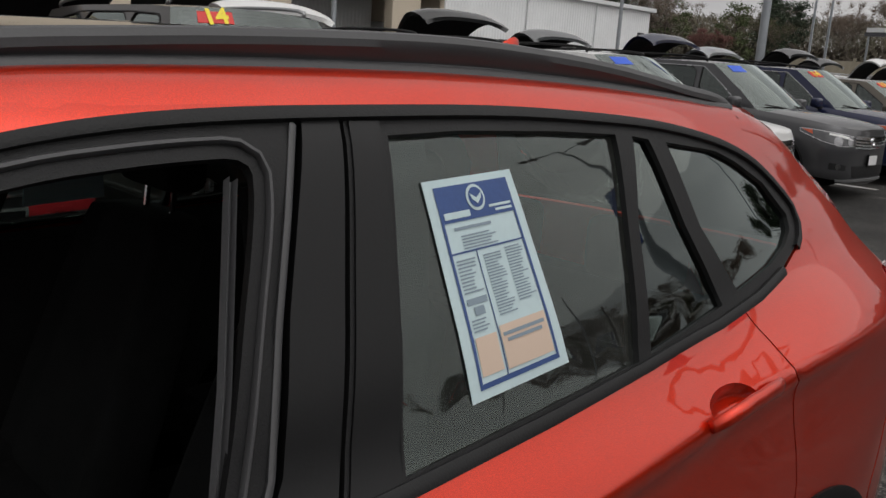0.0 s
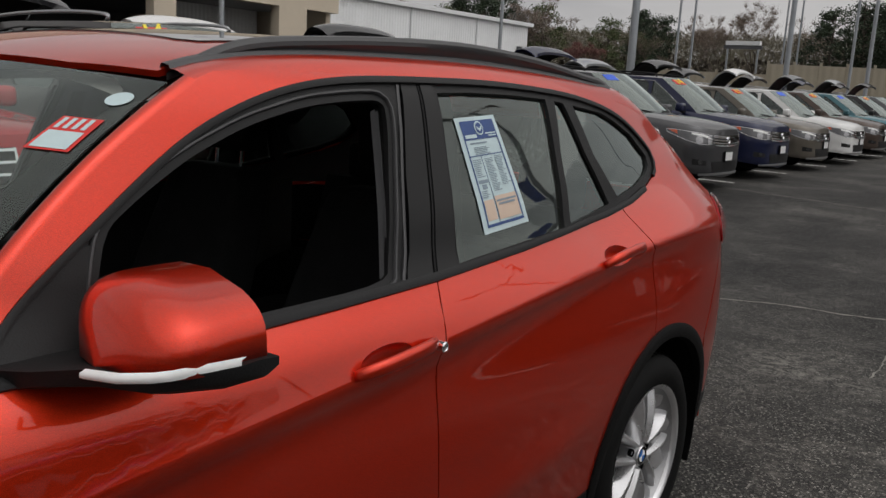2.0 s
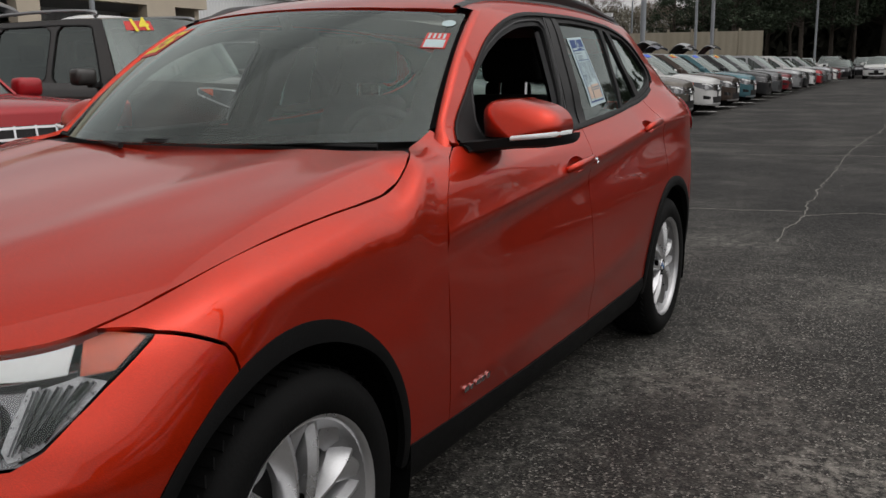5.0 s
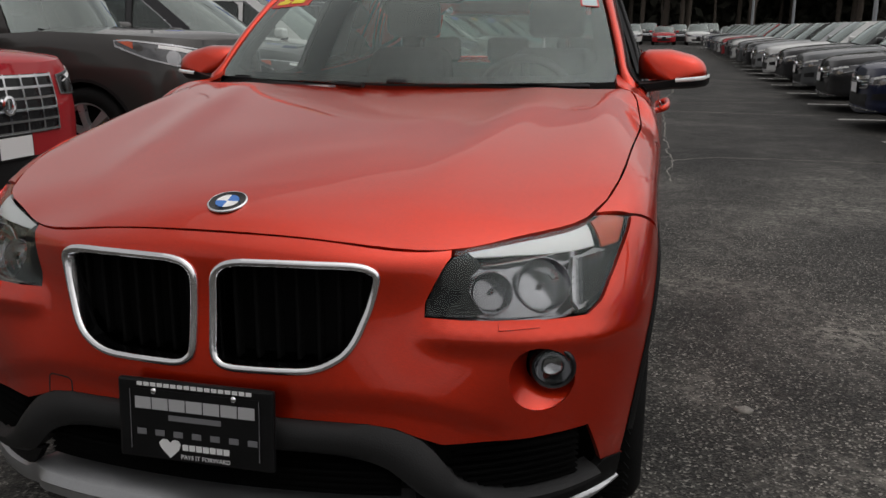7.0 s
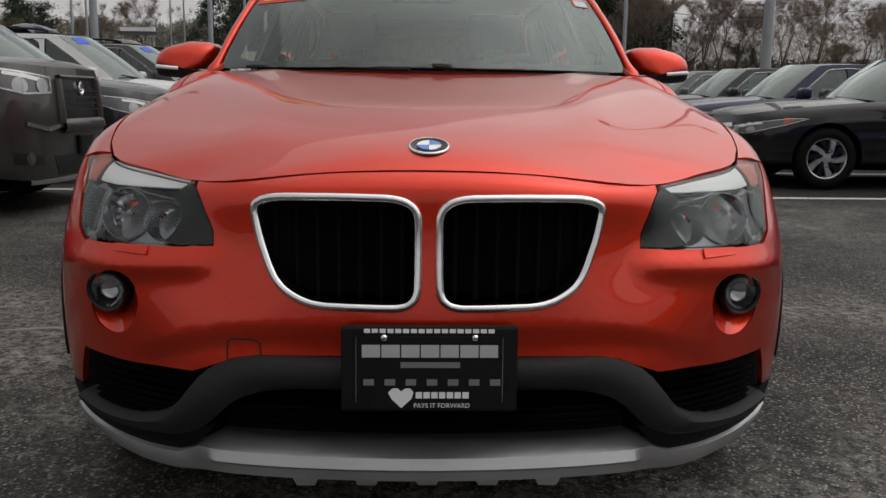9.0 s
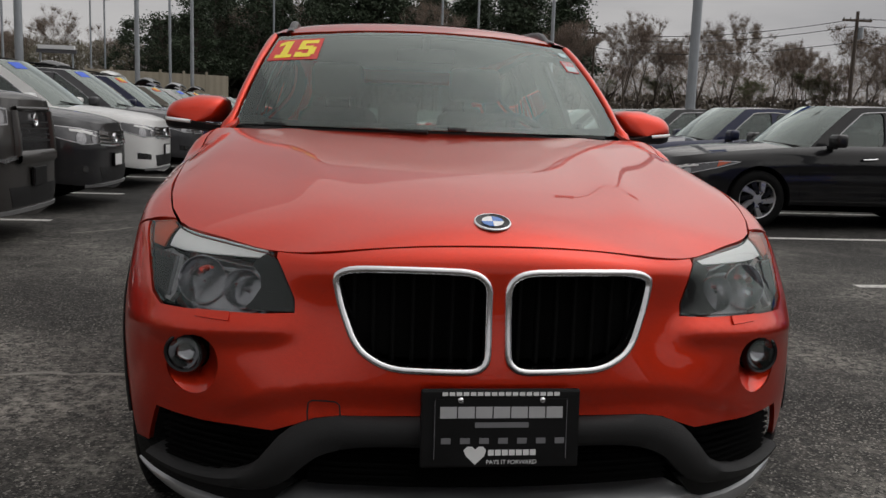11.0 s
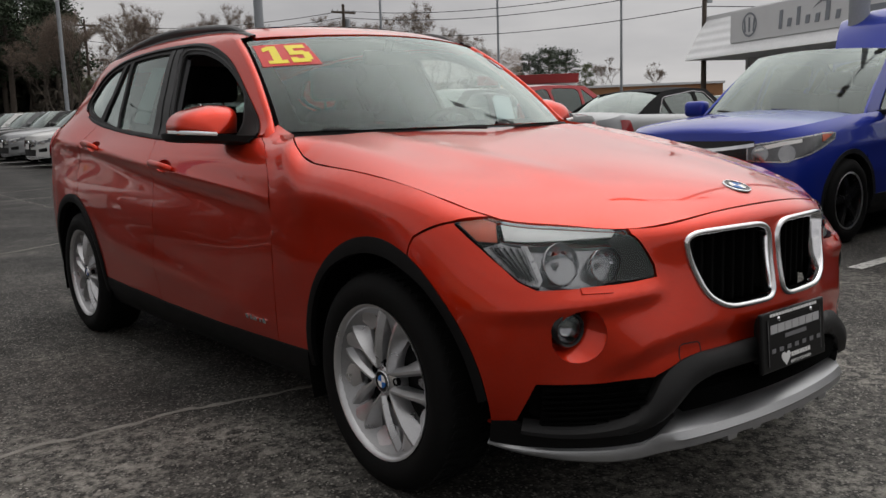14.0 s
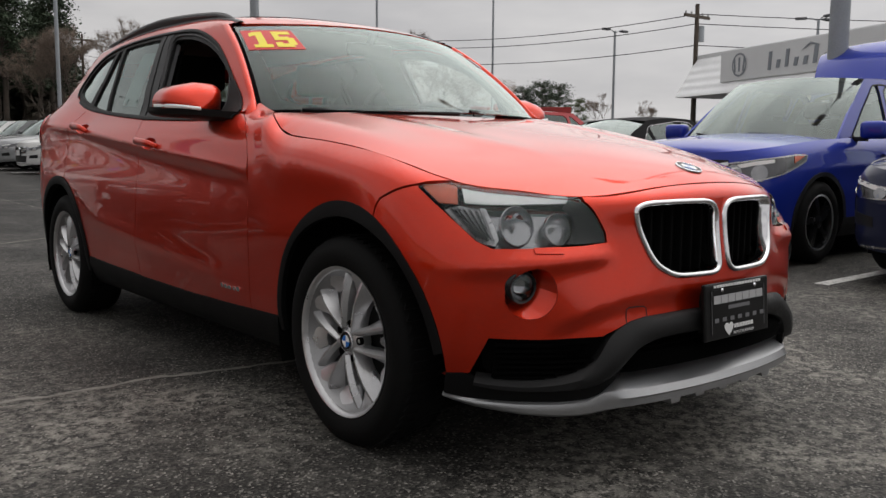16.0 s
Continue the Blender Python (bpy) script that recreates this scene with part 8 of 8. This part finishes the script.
def bare_tree(name, seed, h, spread, mat_twig, label, bud=0, bud_mat=None, forks=4):
    """A leafless tree: trunk, forking limbs, fine twigs, and buds where it has them."""
    rnd = random.Random(seed)
    tr = tagged(root(name), label, "tree", "trees round the lot")
    wood, twigs, tips = bmesh.new(), [], []

    def grow(a, d, ln_, r, lev):
        n = 3
        for i in range(n):
            d = (d + Vector((rnd.uniform(-.16, .16), rnd.uniform(-.16, .16), rnd.uniform(-.02, .12)))).normalized()
            b = a + d * ln_ / n
            limb(wood, a, b, r, r * .84, 5 if lev < 2 else 3)
            a, r = b, r * .84
            if lev >= 2:
                twigs.append((b.copy(), d.copy()))
        if lev < forks:
            for k in range(3 if lev < 3 else 2):
                t = Vector((rnd.uniform(-1, 1), rnd.uniform(-1, 1), rnd.uniform(-.1, .6))).normalized()
                grow(a, (d * (1.15 - .12 * lev) + t * spread).normalized(), ln_ * rnd.uniform(.62, .82), r * rnd.uniform(.58, .74), lev + 1)
        else:
            tips.append(a.copy())
    grow(Vector((0, 0, 0)), Vector((0, 0, 1)), h * .30, h * .016, 0)
    part("trunk", wood, M_BARK, tr, "", True)
    vs, fs = [], []
    for p, d in twigs + [(t, Vector((0, 0, 1))) for t in tips] * 3:
        for k in range(15):
            e = (d * .6 + Vector((rnd.uniform(-1, 1), rnd.uniform(-1, 1), rnd.uniform(-.3, 1)))).normalized() * h * rnd.uniform(.035, .085)
            w = Vector((rnd.uniform(-1, 1), rnd.uniform(-1, 1), rnd.uniform(-1, 1))).normalized() * h * .0007
            i = len(vs)
            vs += [p - w, p + w, p + e]
            fs.append((i, i + 1, i + 2))
            if bud and rnd.random() < bud:
                for _ in range(2):
                    c = p + e * rnd.uniform(.4, 1.05)
                    u = Vector((rnd.uniform(-1, 1), rnd.uniform(-1, 1), rnd.uniform(-1, 1))).normalized() * h * .0055
                    v = u.orthogonal().normalized() * h * .004
                    tips.append((c, u, v))
    mk("fine_branching", vs, fs, mat_twig, tr, smooth=False)
    lv, lf = [], []
    for t in tips:
        if isinstance(t, tuple):
            c, u, v = t
            i = len(lv)
            lv += [c - u, c - v, c + u, c + v]
            lf.append((i, i + 1, i + 2, i + 3))
    if lv:
        mk("crown", lv, lf, bud_mat, tr, smooth=False)
    return tr


def leafy(name, seed, h, mat, label, pine=True, clumps=60, per=60):
    """Trunk, limbs and a crown of many small needle or leaf tufts in clumps with gaps."""
    rnd = random.Random(seed)
    tr = tagged(root(name), label, "tree", "trees round the lot")
    wood = bmesh.new()
    limb(wood, Vector((0, 0, 0)), Vector((rnd.uniform(-.2, .2), 0, h * .5)), h * .018, h * .013, 7)
    limb(wood, Vector((0, 0, h * .5)), Vector((rnd.uniform(-.3, .3), .1, h * .97)), h * .013, h * .003, 6)
    vs, fs = [], []
    for k in range(clumps):
        t = (k + rnd.random()) / clumps
        z = h * ((.34 + .64 * t) if pine else (.16 + .80 * t))
        rad = h * ((.17 * (1 - t ** 2.2) + .03) if pine else .24 * math.sin(math.pi * (.12 + .80 * t)) ** .8)
        a = rnd.uniform(0, 6.28)
        rr_ = rad * rnd.uniform(.35, 1.1)
        c = Vector((math.cos(a) * rr_, math.sin(a) * rr_, z + rnd.uniform(-.02, .02) * h))
        limb(wood, Vector((0, 0, z - .05 * h)), c, h * .005, h * .0015, 4)
        size = h * rnd.uniform(.035, .075)
        for _ in range(per):
            o = Vector((rnd.gauss(0, 1), rnd.gauss(0, 1), rnd.gauss(0, .55))) * size * .62
            u = Vector((rnd.uniform(-1, 1), rnd.uniform(-1, 1), rnd.uniform(-.5, .8))).normalized()
            v = u.cross(Vector((rnd.uniform(-1, 1), rnd.uniform(-1, 1), rnd.uniform(-1, 1)))).normalized()
            l_ = h * rnd.uniform(.006, .013)
            p = c + o
            i = len(vs)
            vs += [p - u * l_, p + v * l_ * .6, p + u * l_, p - v * l_ * .6]
            fs.append((i, i + 1, i + 2, i + 3))
    part("trunk", wood, M_BARK, tr, "", True)
    mk("crown", vs, fs, mat, tr, smooth=False)
    return tr


TREES = {"bare": bare_tree("bare_tree", 3, 13, .85, M_TWIG, "leafless grey tree with fine twigs beyond the lot"),
         "bare2": bare_tree("bare_tree", 8, 14, .62, M_TWIG, "tall leafless tree with upright limbs beyond the lot"),
         "red": bare_tree("budding_tree", 5, 10, .9, M_REDBUD, "tree with reddish buds beyond the lot", 1.0, M_REDBUD),
         "pale": bare_tree("budding_tree", 12, 12, .9, M_TWIG, "tree with pale green buds beyond the lot", .35, M_GREEN),
         "pine": leafy("pine_tree", 2, 15, M_PINE, "tall dark pine with a ragged crown", True, 70, 130),
         "pine2": leafy("pine_tree", 21, 14, M_PINE, "dark pine with an uneven crown", True, 60, 130),
         "bush": leafy("evergreen_tree", 7, 8, M_PINE, "broad dark evergreen tree", False, 70, 120),
         "green": leafy("leafing_tree", 17, 8, M_GREEN, "tree with fresh green leaves", False, 60, 100)}
PLACED = set()
trnd = random.Random(77)


def tree(kind, x, y, size=1.0):
    m = Matrix.Translation((x, y, lot_z(y) - .1)) @ Matrix.Rotation(trnd.uniform(0, 6.28), 4, "Z") @ Matrix.Diagonal((size * trnd.uniform(.9, 1.1), size * trnd.uniform(.9, 1.1), size, 1))
    if kind in PLACED:
        copy_thing(TREES[kind], m)
    else:
        PLACED.add(kind)
        TREES[kind].matrix_basis = m


E0 = (0.0, -1.0)
# dark pine woods behind the far end
for k in range(30):
    x, y = polar(E0, -9 + 24 * (k + trnd.random()) / 30, trnd.uniform(88, 112))
    tree(("pine", "pine2", "pine", "bare2")[k % 4], x, y, trnd.uniform(.95, 1.25))
# towards the far left
for az, d, kind, sz in ((-13.2, 92, "bush", 1.25), (-11.5, 95, "bush", 1.1), (-17.5, 100, "bare", .9), (-19.5, 98, "bare", .85), (-21.3, 104, "bare", .9), (-15.5, 105, "bare", .9), (-25.0, 96, "pale", .75), (-23.2, 104, "bush", 1.0), (-24.4, 100, "pine2", .72), (-27.6, 90, "red", .66), (-28.3, 92, "red", .60), (-29.6, 92, "bare", .95), (-31.0, 96, "bare", .8), (-28.5, 106, "bare", .85), (-34.2, 88, "pine2", .78), (-35.6, 92, "pine", .70), (-33.2, 95, "bush", 1.1), (-38, 95, "bush", .9), (-39.5, 92, "bare", .85), (-42, 90, "bare", .9), (-41.5, 84, "red", .85), (-43, 86, "red", .8), (-26.3, 94, "green", 1.1), (-30.5, 100, "green", 1.2), (-36.3, 96, "green", 1.1), (-37, 100, "pine2", .65), (-44, 95, "bare2", .75), (-46, 90, "bare", .85), (-10, 110, "pale", .9), (-24, 112, "bare2", .8), (-19, 112, "pale", .8), (-9.5, 88, "pine2", .9)):
    x, y = polar(E0, az, d)
    tree(kind, x, y, sz)
# bare woods to the right of the far end
for k in range(34):
    az = 13 + 26 * (k + trnd.random()) / 34
    x, y = polar(E0, az, trnd.uniform(84, 105))
    tree(("bare2", "bare", "bare2", "bare2", "pale", "bare")[k % 6], x, y, trnd.uniform(.72, .98))
for az, d, kind, sz in ((40.2, 110, "bare", .95), (41.3, 112, "bare", .95), (43.7, 130, "green", .85), (44.6, 126, "bush", .92), (45.8, 125, "bush", 1.0), (46.9, 128, "bush", .98), (48.2, 125, "green", .85), (36.5, 95, "bare", .85), (50.0, 140, "bare", .8), (52.5, 140, "bare", .7), (30, 100, "pale", .9)):
    x, y = polar(E0, az, d)
    tree(kind, x, y, sz)
for kind in TREES:
    if kind not in PLACED:
        tree(kind, 60, 120)


def undergrowth(name, az0, az1, d, h, mat, label, n, seed, size=1.0, lean=1.6, slim=1.0):
    """A belt of tangled scrub and trunks, too dense to count."""
    rnd = random.Random(seed)
    vs, fs = [], []
    for _ in range(n):
        x, y = polar(E0, rnd.uniform(az0, az1), d * rnd.uniform(.95, 1.12))
        z = lot_z(y) + h * rnd.random() ** lean
        u = Vector((rnd.uniform(-1, 1), rnd.uniform(-1, 1), rnd.uniform(-.6, 1.6))).normalized() * rnd.uniform(.25, .75) * size
        v = u.orthogonal().normalized() * rnd.uniform(.12, .4) * size * slim
        p = Vector((x, y, z))
        i = len(vs)
        vs += [p - u, p - v, p + u, p + v]
        fs.append((i, i + 1, i + 2, i + 3))
    return tagged(mk(name, vs, fs, mat, smooth=False), label, "woods", kind="stuff")


undergrowth("far_woods", -12, 16, 112, 11, M_WOODS, "dim tangle of far pine woods", 26000, 1, 1.5, 1.1)
undergrowth("scrub", 13, 42, 104, 4.5, M_SCRUB, "brown leafless scrub at the edge of the lot", 9000, 2)
undergrowth("brushwood", 13, 44, 110, 8.5, M_TWIG, "grey brown haze of leafless brushwood", 90000, 6, .9, 1.3, .10)
undergrowth("scrub", -52, -11, 104, 5.0, M_SCRUB, "brown and green scrub beyond the fence", 14000, 3, .7)
undergrowth("brushwood", -52, -11, 108, 8.0, M_BRUSH, "grey green haze of brushwood beyond the fence", 120000, 7, .8, 1.0, .16)
undergrowth("scrub", 42, 75, 150, 3.0, M_SCRUB, "low brown scrub in the distance", 4000, 4)
undergrowth("far_woods", 76, 309, 120, 9, M_SCRUB, "woods that close the distance behind", 9000, 5)


# buildings
def wall_box(name, lo, hi, mat, parent, bevel=0):
    return part(name, box(lo, hi, bevel), mat, parent)


bd = tagged(root("beige_building"), "beige stucco service building with open dark bays", "building")
X0, X1 = -31.0, -50.0
def bay_wall():
    z1 = 8.2
    for y0, y1 in ((-6, 2), (11.0, 16.2), (22.3, 23.4), (29.2, 31.0)):
        wall_box("wall", (X0 - .6, y0, 0), (X0, y1, 4.8), M_BEIGE, bd)
    wall_box("wall", (X0 - .6, -6, 4.8), (X0, 33.2, z1), M_BEIGE, bd)
    wall_box("wall", (X1, 32.9, 3.6), (X0 - .6, 33.2, z1), M_BEIGE, bd)
    wall_box("wall", (X0 - .6, 2, 4.0), (X0, 11, 4.8), M_BEIGE, bd)
    wall_box("bay_back", (X1, -6, 0), (X1 + .3, 33, z1), M_GREYWALL, bd)
    wall_box("bay_floor", (X1, -6, 0), (X0, 33, .12), M_GREYWALL, bd)
    wall_box("bay_soffit", (X1, -6, 4.9), (X0 - .6, 32.9, 5.1), M_GREYWALL, bd)
    wall_box("roof", (X1, -6.2, z1), (X0 + .25, 33.4, z1 + .25), M_BEIGE, bd)
    wall_box("bay_wall", (X1, -6, 0), (X0 - .6, -5.7, z1), M_BEIGE, bd)
    wall_box("bay_wall", (X0 - 6.0, 26.4, 0), (X0 - 5.7, 32.6, 4.9), M_WHITECLAD, bd)
bay_wall()
wb2 = tagged(root("white_building"), "long white ribbed metal building with roller doors", "building")
wall_box("wall", (-48, 33.2, 3.2), (-34, 56, 6.1), M_WHITECLAD, wb2)
for k in range(8):
    wall_box("wall", (-34.3, 33.2 + 2.9 * k, 0), (-34, 34.3 + 2.9 * k, 3.2), M_WHITECLAD, wb2)
    wall_box("roller_door", (-34.5, 34.3 + 2.9 * k, 0), (-34.25, 36.1 + 2.9 * k, 3.2), M_GREYWALL, wb2)
wall_box("wall", (-48, 55.7, 0), (-34, 56, 3.2), M_WHITECLAD, wb2)
wall_box("eave", (-48.2, 33, 6.1), (-33.7, 56.3, 6.35), M_SIGN, wb2)
wall_box("wall_lamp", (-33.98, 54.6, 4.3), (-33.7, 55.0, 4.6), M_LAMPHEAD, wb2)
for k in range(3):
    part("downpipe", tube([(-33.93, 35.5 + 7 * k, 0), (-33.93, 35.5 + 7 * k, 6.1)], .06, 6), M_SIGN, wb2)

fence = tagged(root("panel_fence"), "tall tan panel fence along the lot's far edge", "fence")
pa, pb2 = Vector((-32, 63, 0)), Vector((-11.5, 72, 0))
for k in range(2, 13):
    top_z = 3.0 if k < 7 else 3.8
    a, b = pa.lerp(pb2, k / 12), pa.lerp(pb2, (k + 1) / 12)
    d = (b - a)
    m = Matrix.Translation((a.x, a.y, lot_z(a.y))) @ Matrix.Rotation(math.atan2(d.y, d.x), 4, "Z")
    bm = box((.05, -.04, .1), (d.length - .05, .04, top_z))
    bmesh.ops.transform(bm, matrix=m, verts=bm.verts[:])
    part("panel", bm, M_FENCE, fence)
    bm = box((-.09, -.09, 0), (.09, .09, top_z + .22))
    bmesh.ops.transform(bm, matrix=m, verts=bm.verts[:])
    part("post", bm, M_FENCE, fence)
# white sign box on two posts behind the fence
sh = tagged(root("fence_sign", Matrix.Translation((-22.5, 69.3, lot_z(69.3)))), "white lit sign box on a dark frame above the fence", "sign")
part("sign_box", box((-1.35, -.2, 5.2), (1.35, .2, 5.5)), M_SIGN, sh)
part("sign_frame", box((-1.5, -.1, 4.9), (1.5, .1, 5.18)), M_LAMPHEAD, sh)
for x in (-1.2, 1.2):
    part("sign_post", tube([(x, 0, 0), (x, 0, 5.0)], .08, 6), M_POLE, sh)

# showroom with a long white fascia and a sign
ang = math.atan2(24.8 - 13.2, 37.4 - 32.4)
sm = Matrix.Translation((37.4, 24.8, lot_z(24.8))) @ Matrix.Rotation(ang + math.pi, 4, "Z")
show = tagged(root("showroom", sm), "low showroom with a white ribbed fascia and sign", "building")
part("fascia", slab([(-1.2, 3.35), (0.0, 5.35), (3.0, 5.35), (3.0, 3.35)], 0, 46, 0), M_WHITECLAD, show)
for k in range(11):
    part("window_frame", box((1.2 + 4 * k, 1.6, 0), (1.4 + 4 * k, 1.8, 3.4)), M_SIGN, show)
    part("wall_panel", box((1.4 + 4 * k, 1.68, 0), (5.2 + 4 * k, 1.76, 3.35), .01), M_SIGN, show)
part("wall", box((0, 3.0, 0), (46, 12, 5.35)), M_GREYWALL, show)
part("roof_edge", box((-.3, .0, 5.35), (46.3, 12, 5.55)), M_SIGN, show)
sg = part("sign_face", box((3.6, -.95, 3.9), (18, -.75, 5.35), .03), M_SIGN, show, "white sign with grey plain marks")
def ring_mark(cx, cz, r, w):
    o = [(cx + r * math.cos(a), cz + r * math.sin(a)) for a in np.linspace(0, 2 * math.pi, 28)]
    i = [(cx + (r - w) * math.cos(a), cz + (r - w) * math.sin(a)) for a in np.linspace(0, 2 * math.pi, 28)]
    return loft([[(x, -.97, z) for x, z in o], [(x, -.97, z) for x, z in i]])
part("sign_mark", ring_mark(5.1, 4.62, .55, .09), M_SIGNGREY, sg)
for dx in (-.3, 0, .3):
    part("sign_mark", slab([(5.1 + dx - .05, 4.3), (5.1 + dx + .05, 4.3), (5.1 + dx * 1.3 + .05, 4.95), (5.1 + dx * 1.3 - .05, 4.95)], -.98, -.96), M_SIGNGREY, sg)
for k, (x, w, z0, z1) in enumerate(((7.2, .35, 4.2, 5.0), (7.75, .4, 4.25, 4.6), (8.35, .35, 4.25, 5.0), (8.9, .4, 4.25, 4.6), (9.5, .4, 4.25, 4.6), (10.1, .4, 4.25, 5.0), (10.7, .4, 4.25, 4.6), (11.9, 2.6, 4.3, 4.55))):
    part("sign_mark", slab([(x, z0), (x + w * .6, z0), (x + w * .8, z1), (x + w * .2, z1)], -.98, -.96), M_SIGNGREY, sg)
part("sign_mark", slab([(9.4, 4.85), (9.9, 5.05), (10.5, 4.98), (9.9, 5.15)], -.98, -.96), M_SIGNGREY, sg)

gx_, gy_ = polar((-1.45, -2.27), 44.4, 105)
gas = tagged(root("filling_station", Matrix.Translation((gx_, gy_, lot_z(gy_) - .9)) @ Matrix.Rotation(radians(-44), 4, "Z")), "filling station with a flat red canopy", "filling station")
part("canopy", box((-5.8, -4, 4.7), (5.8, 4, 5.75), .05), M_CANOPY, gas)
part("canopy_underside", box((-5.6, -3.8, 4.6), (5.6, 3.8, 4.68)), M_SIGN, gas)
for x in (-3.5, 3.5):
    part("canopy_column", box((x - .25, -.25, 0), (x + .25, .25, 4.6)), M_SIGN, gas)
part("shop", box((-8, 6, 0), (6, 12, 3.8)), M_BEIGE, gas)
sx, sy = polar((-1.45, -2.27), 43.0, 92)
ps = tagged(root("price_sign", Matrix.Translation((sx, sy, lot_z(sy) - .9)) @ Matrix.Rotation(radians(-43), 4, "Z")), "tall yellow price sign with a red top", "sign")
part("sign_post", tube([(0, 0, 0), (0, 0, 5)], .12, 8), M_POLE, ps)
part("sign_face", box((-.6, -.15, 3.2), (.6, .15, 5.1)), M_YELSIGN, ps)
part("sign_top", box((-.6, -.16, 5.1), (.6, .16, 5.7)), M_CANOPY, ps)
ox, oy = polar((-1.45, -2.27), 51.5, 100)
ob_ = tagged(root("low_building", Matrix.Translation((ox, oy, lot_z(oy) - .9)) @ Matrix.Rotation(radians(-51), 4, "Z")), "low orange-brown commercial building", "building")
part("wall", box((-9, 0, 0), (9, 10, 4.1)), M_TAN, ob_)
part("roof_edge", box((-9.2, -.2, 4.1), (9.2, 10.2, 4.35)), M_SIGN, ob_)
for k in range(5):
    part("window_pane", box((-8 + 3.4 * k, -.05, 1.0), (-5.6 + 3.4 * k, .02, 3.0)), M_PRIVACY, ob_)
tx_, ty_ = polar((-1.45, -2.27), 44.2, 84)
tk = tagged(root("box_truck", Matrix.Translation((tx_, ty_, lot_z(ty_) - .6)) @ Matrix.Rotation(radians(-44), 4, "Z")), "white box truck parked in the distance", "truck")
part("cargo_box", box((-3.2, -1.1, .9), (2.6, 1.1, 3.2), .05), M_SIGN, tk)
part("cab", box((2.7, -1.0, .6), (4.3, 1.0, 2.5), .2), M_SIGN, tk)
for x in (-2, 3.4):
    for y in (-.95, .95):
        part("wheel", lathe([(.001, -.15), (.45, -.15), (.48, 0), (.45, .15), (.001, .15)], 18, "y", (x, y, .48)), M_RUBBER, tk, "", sharp=40)
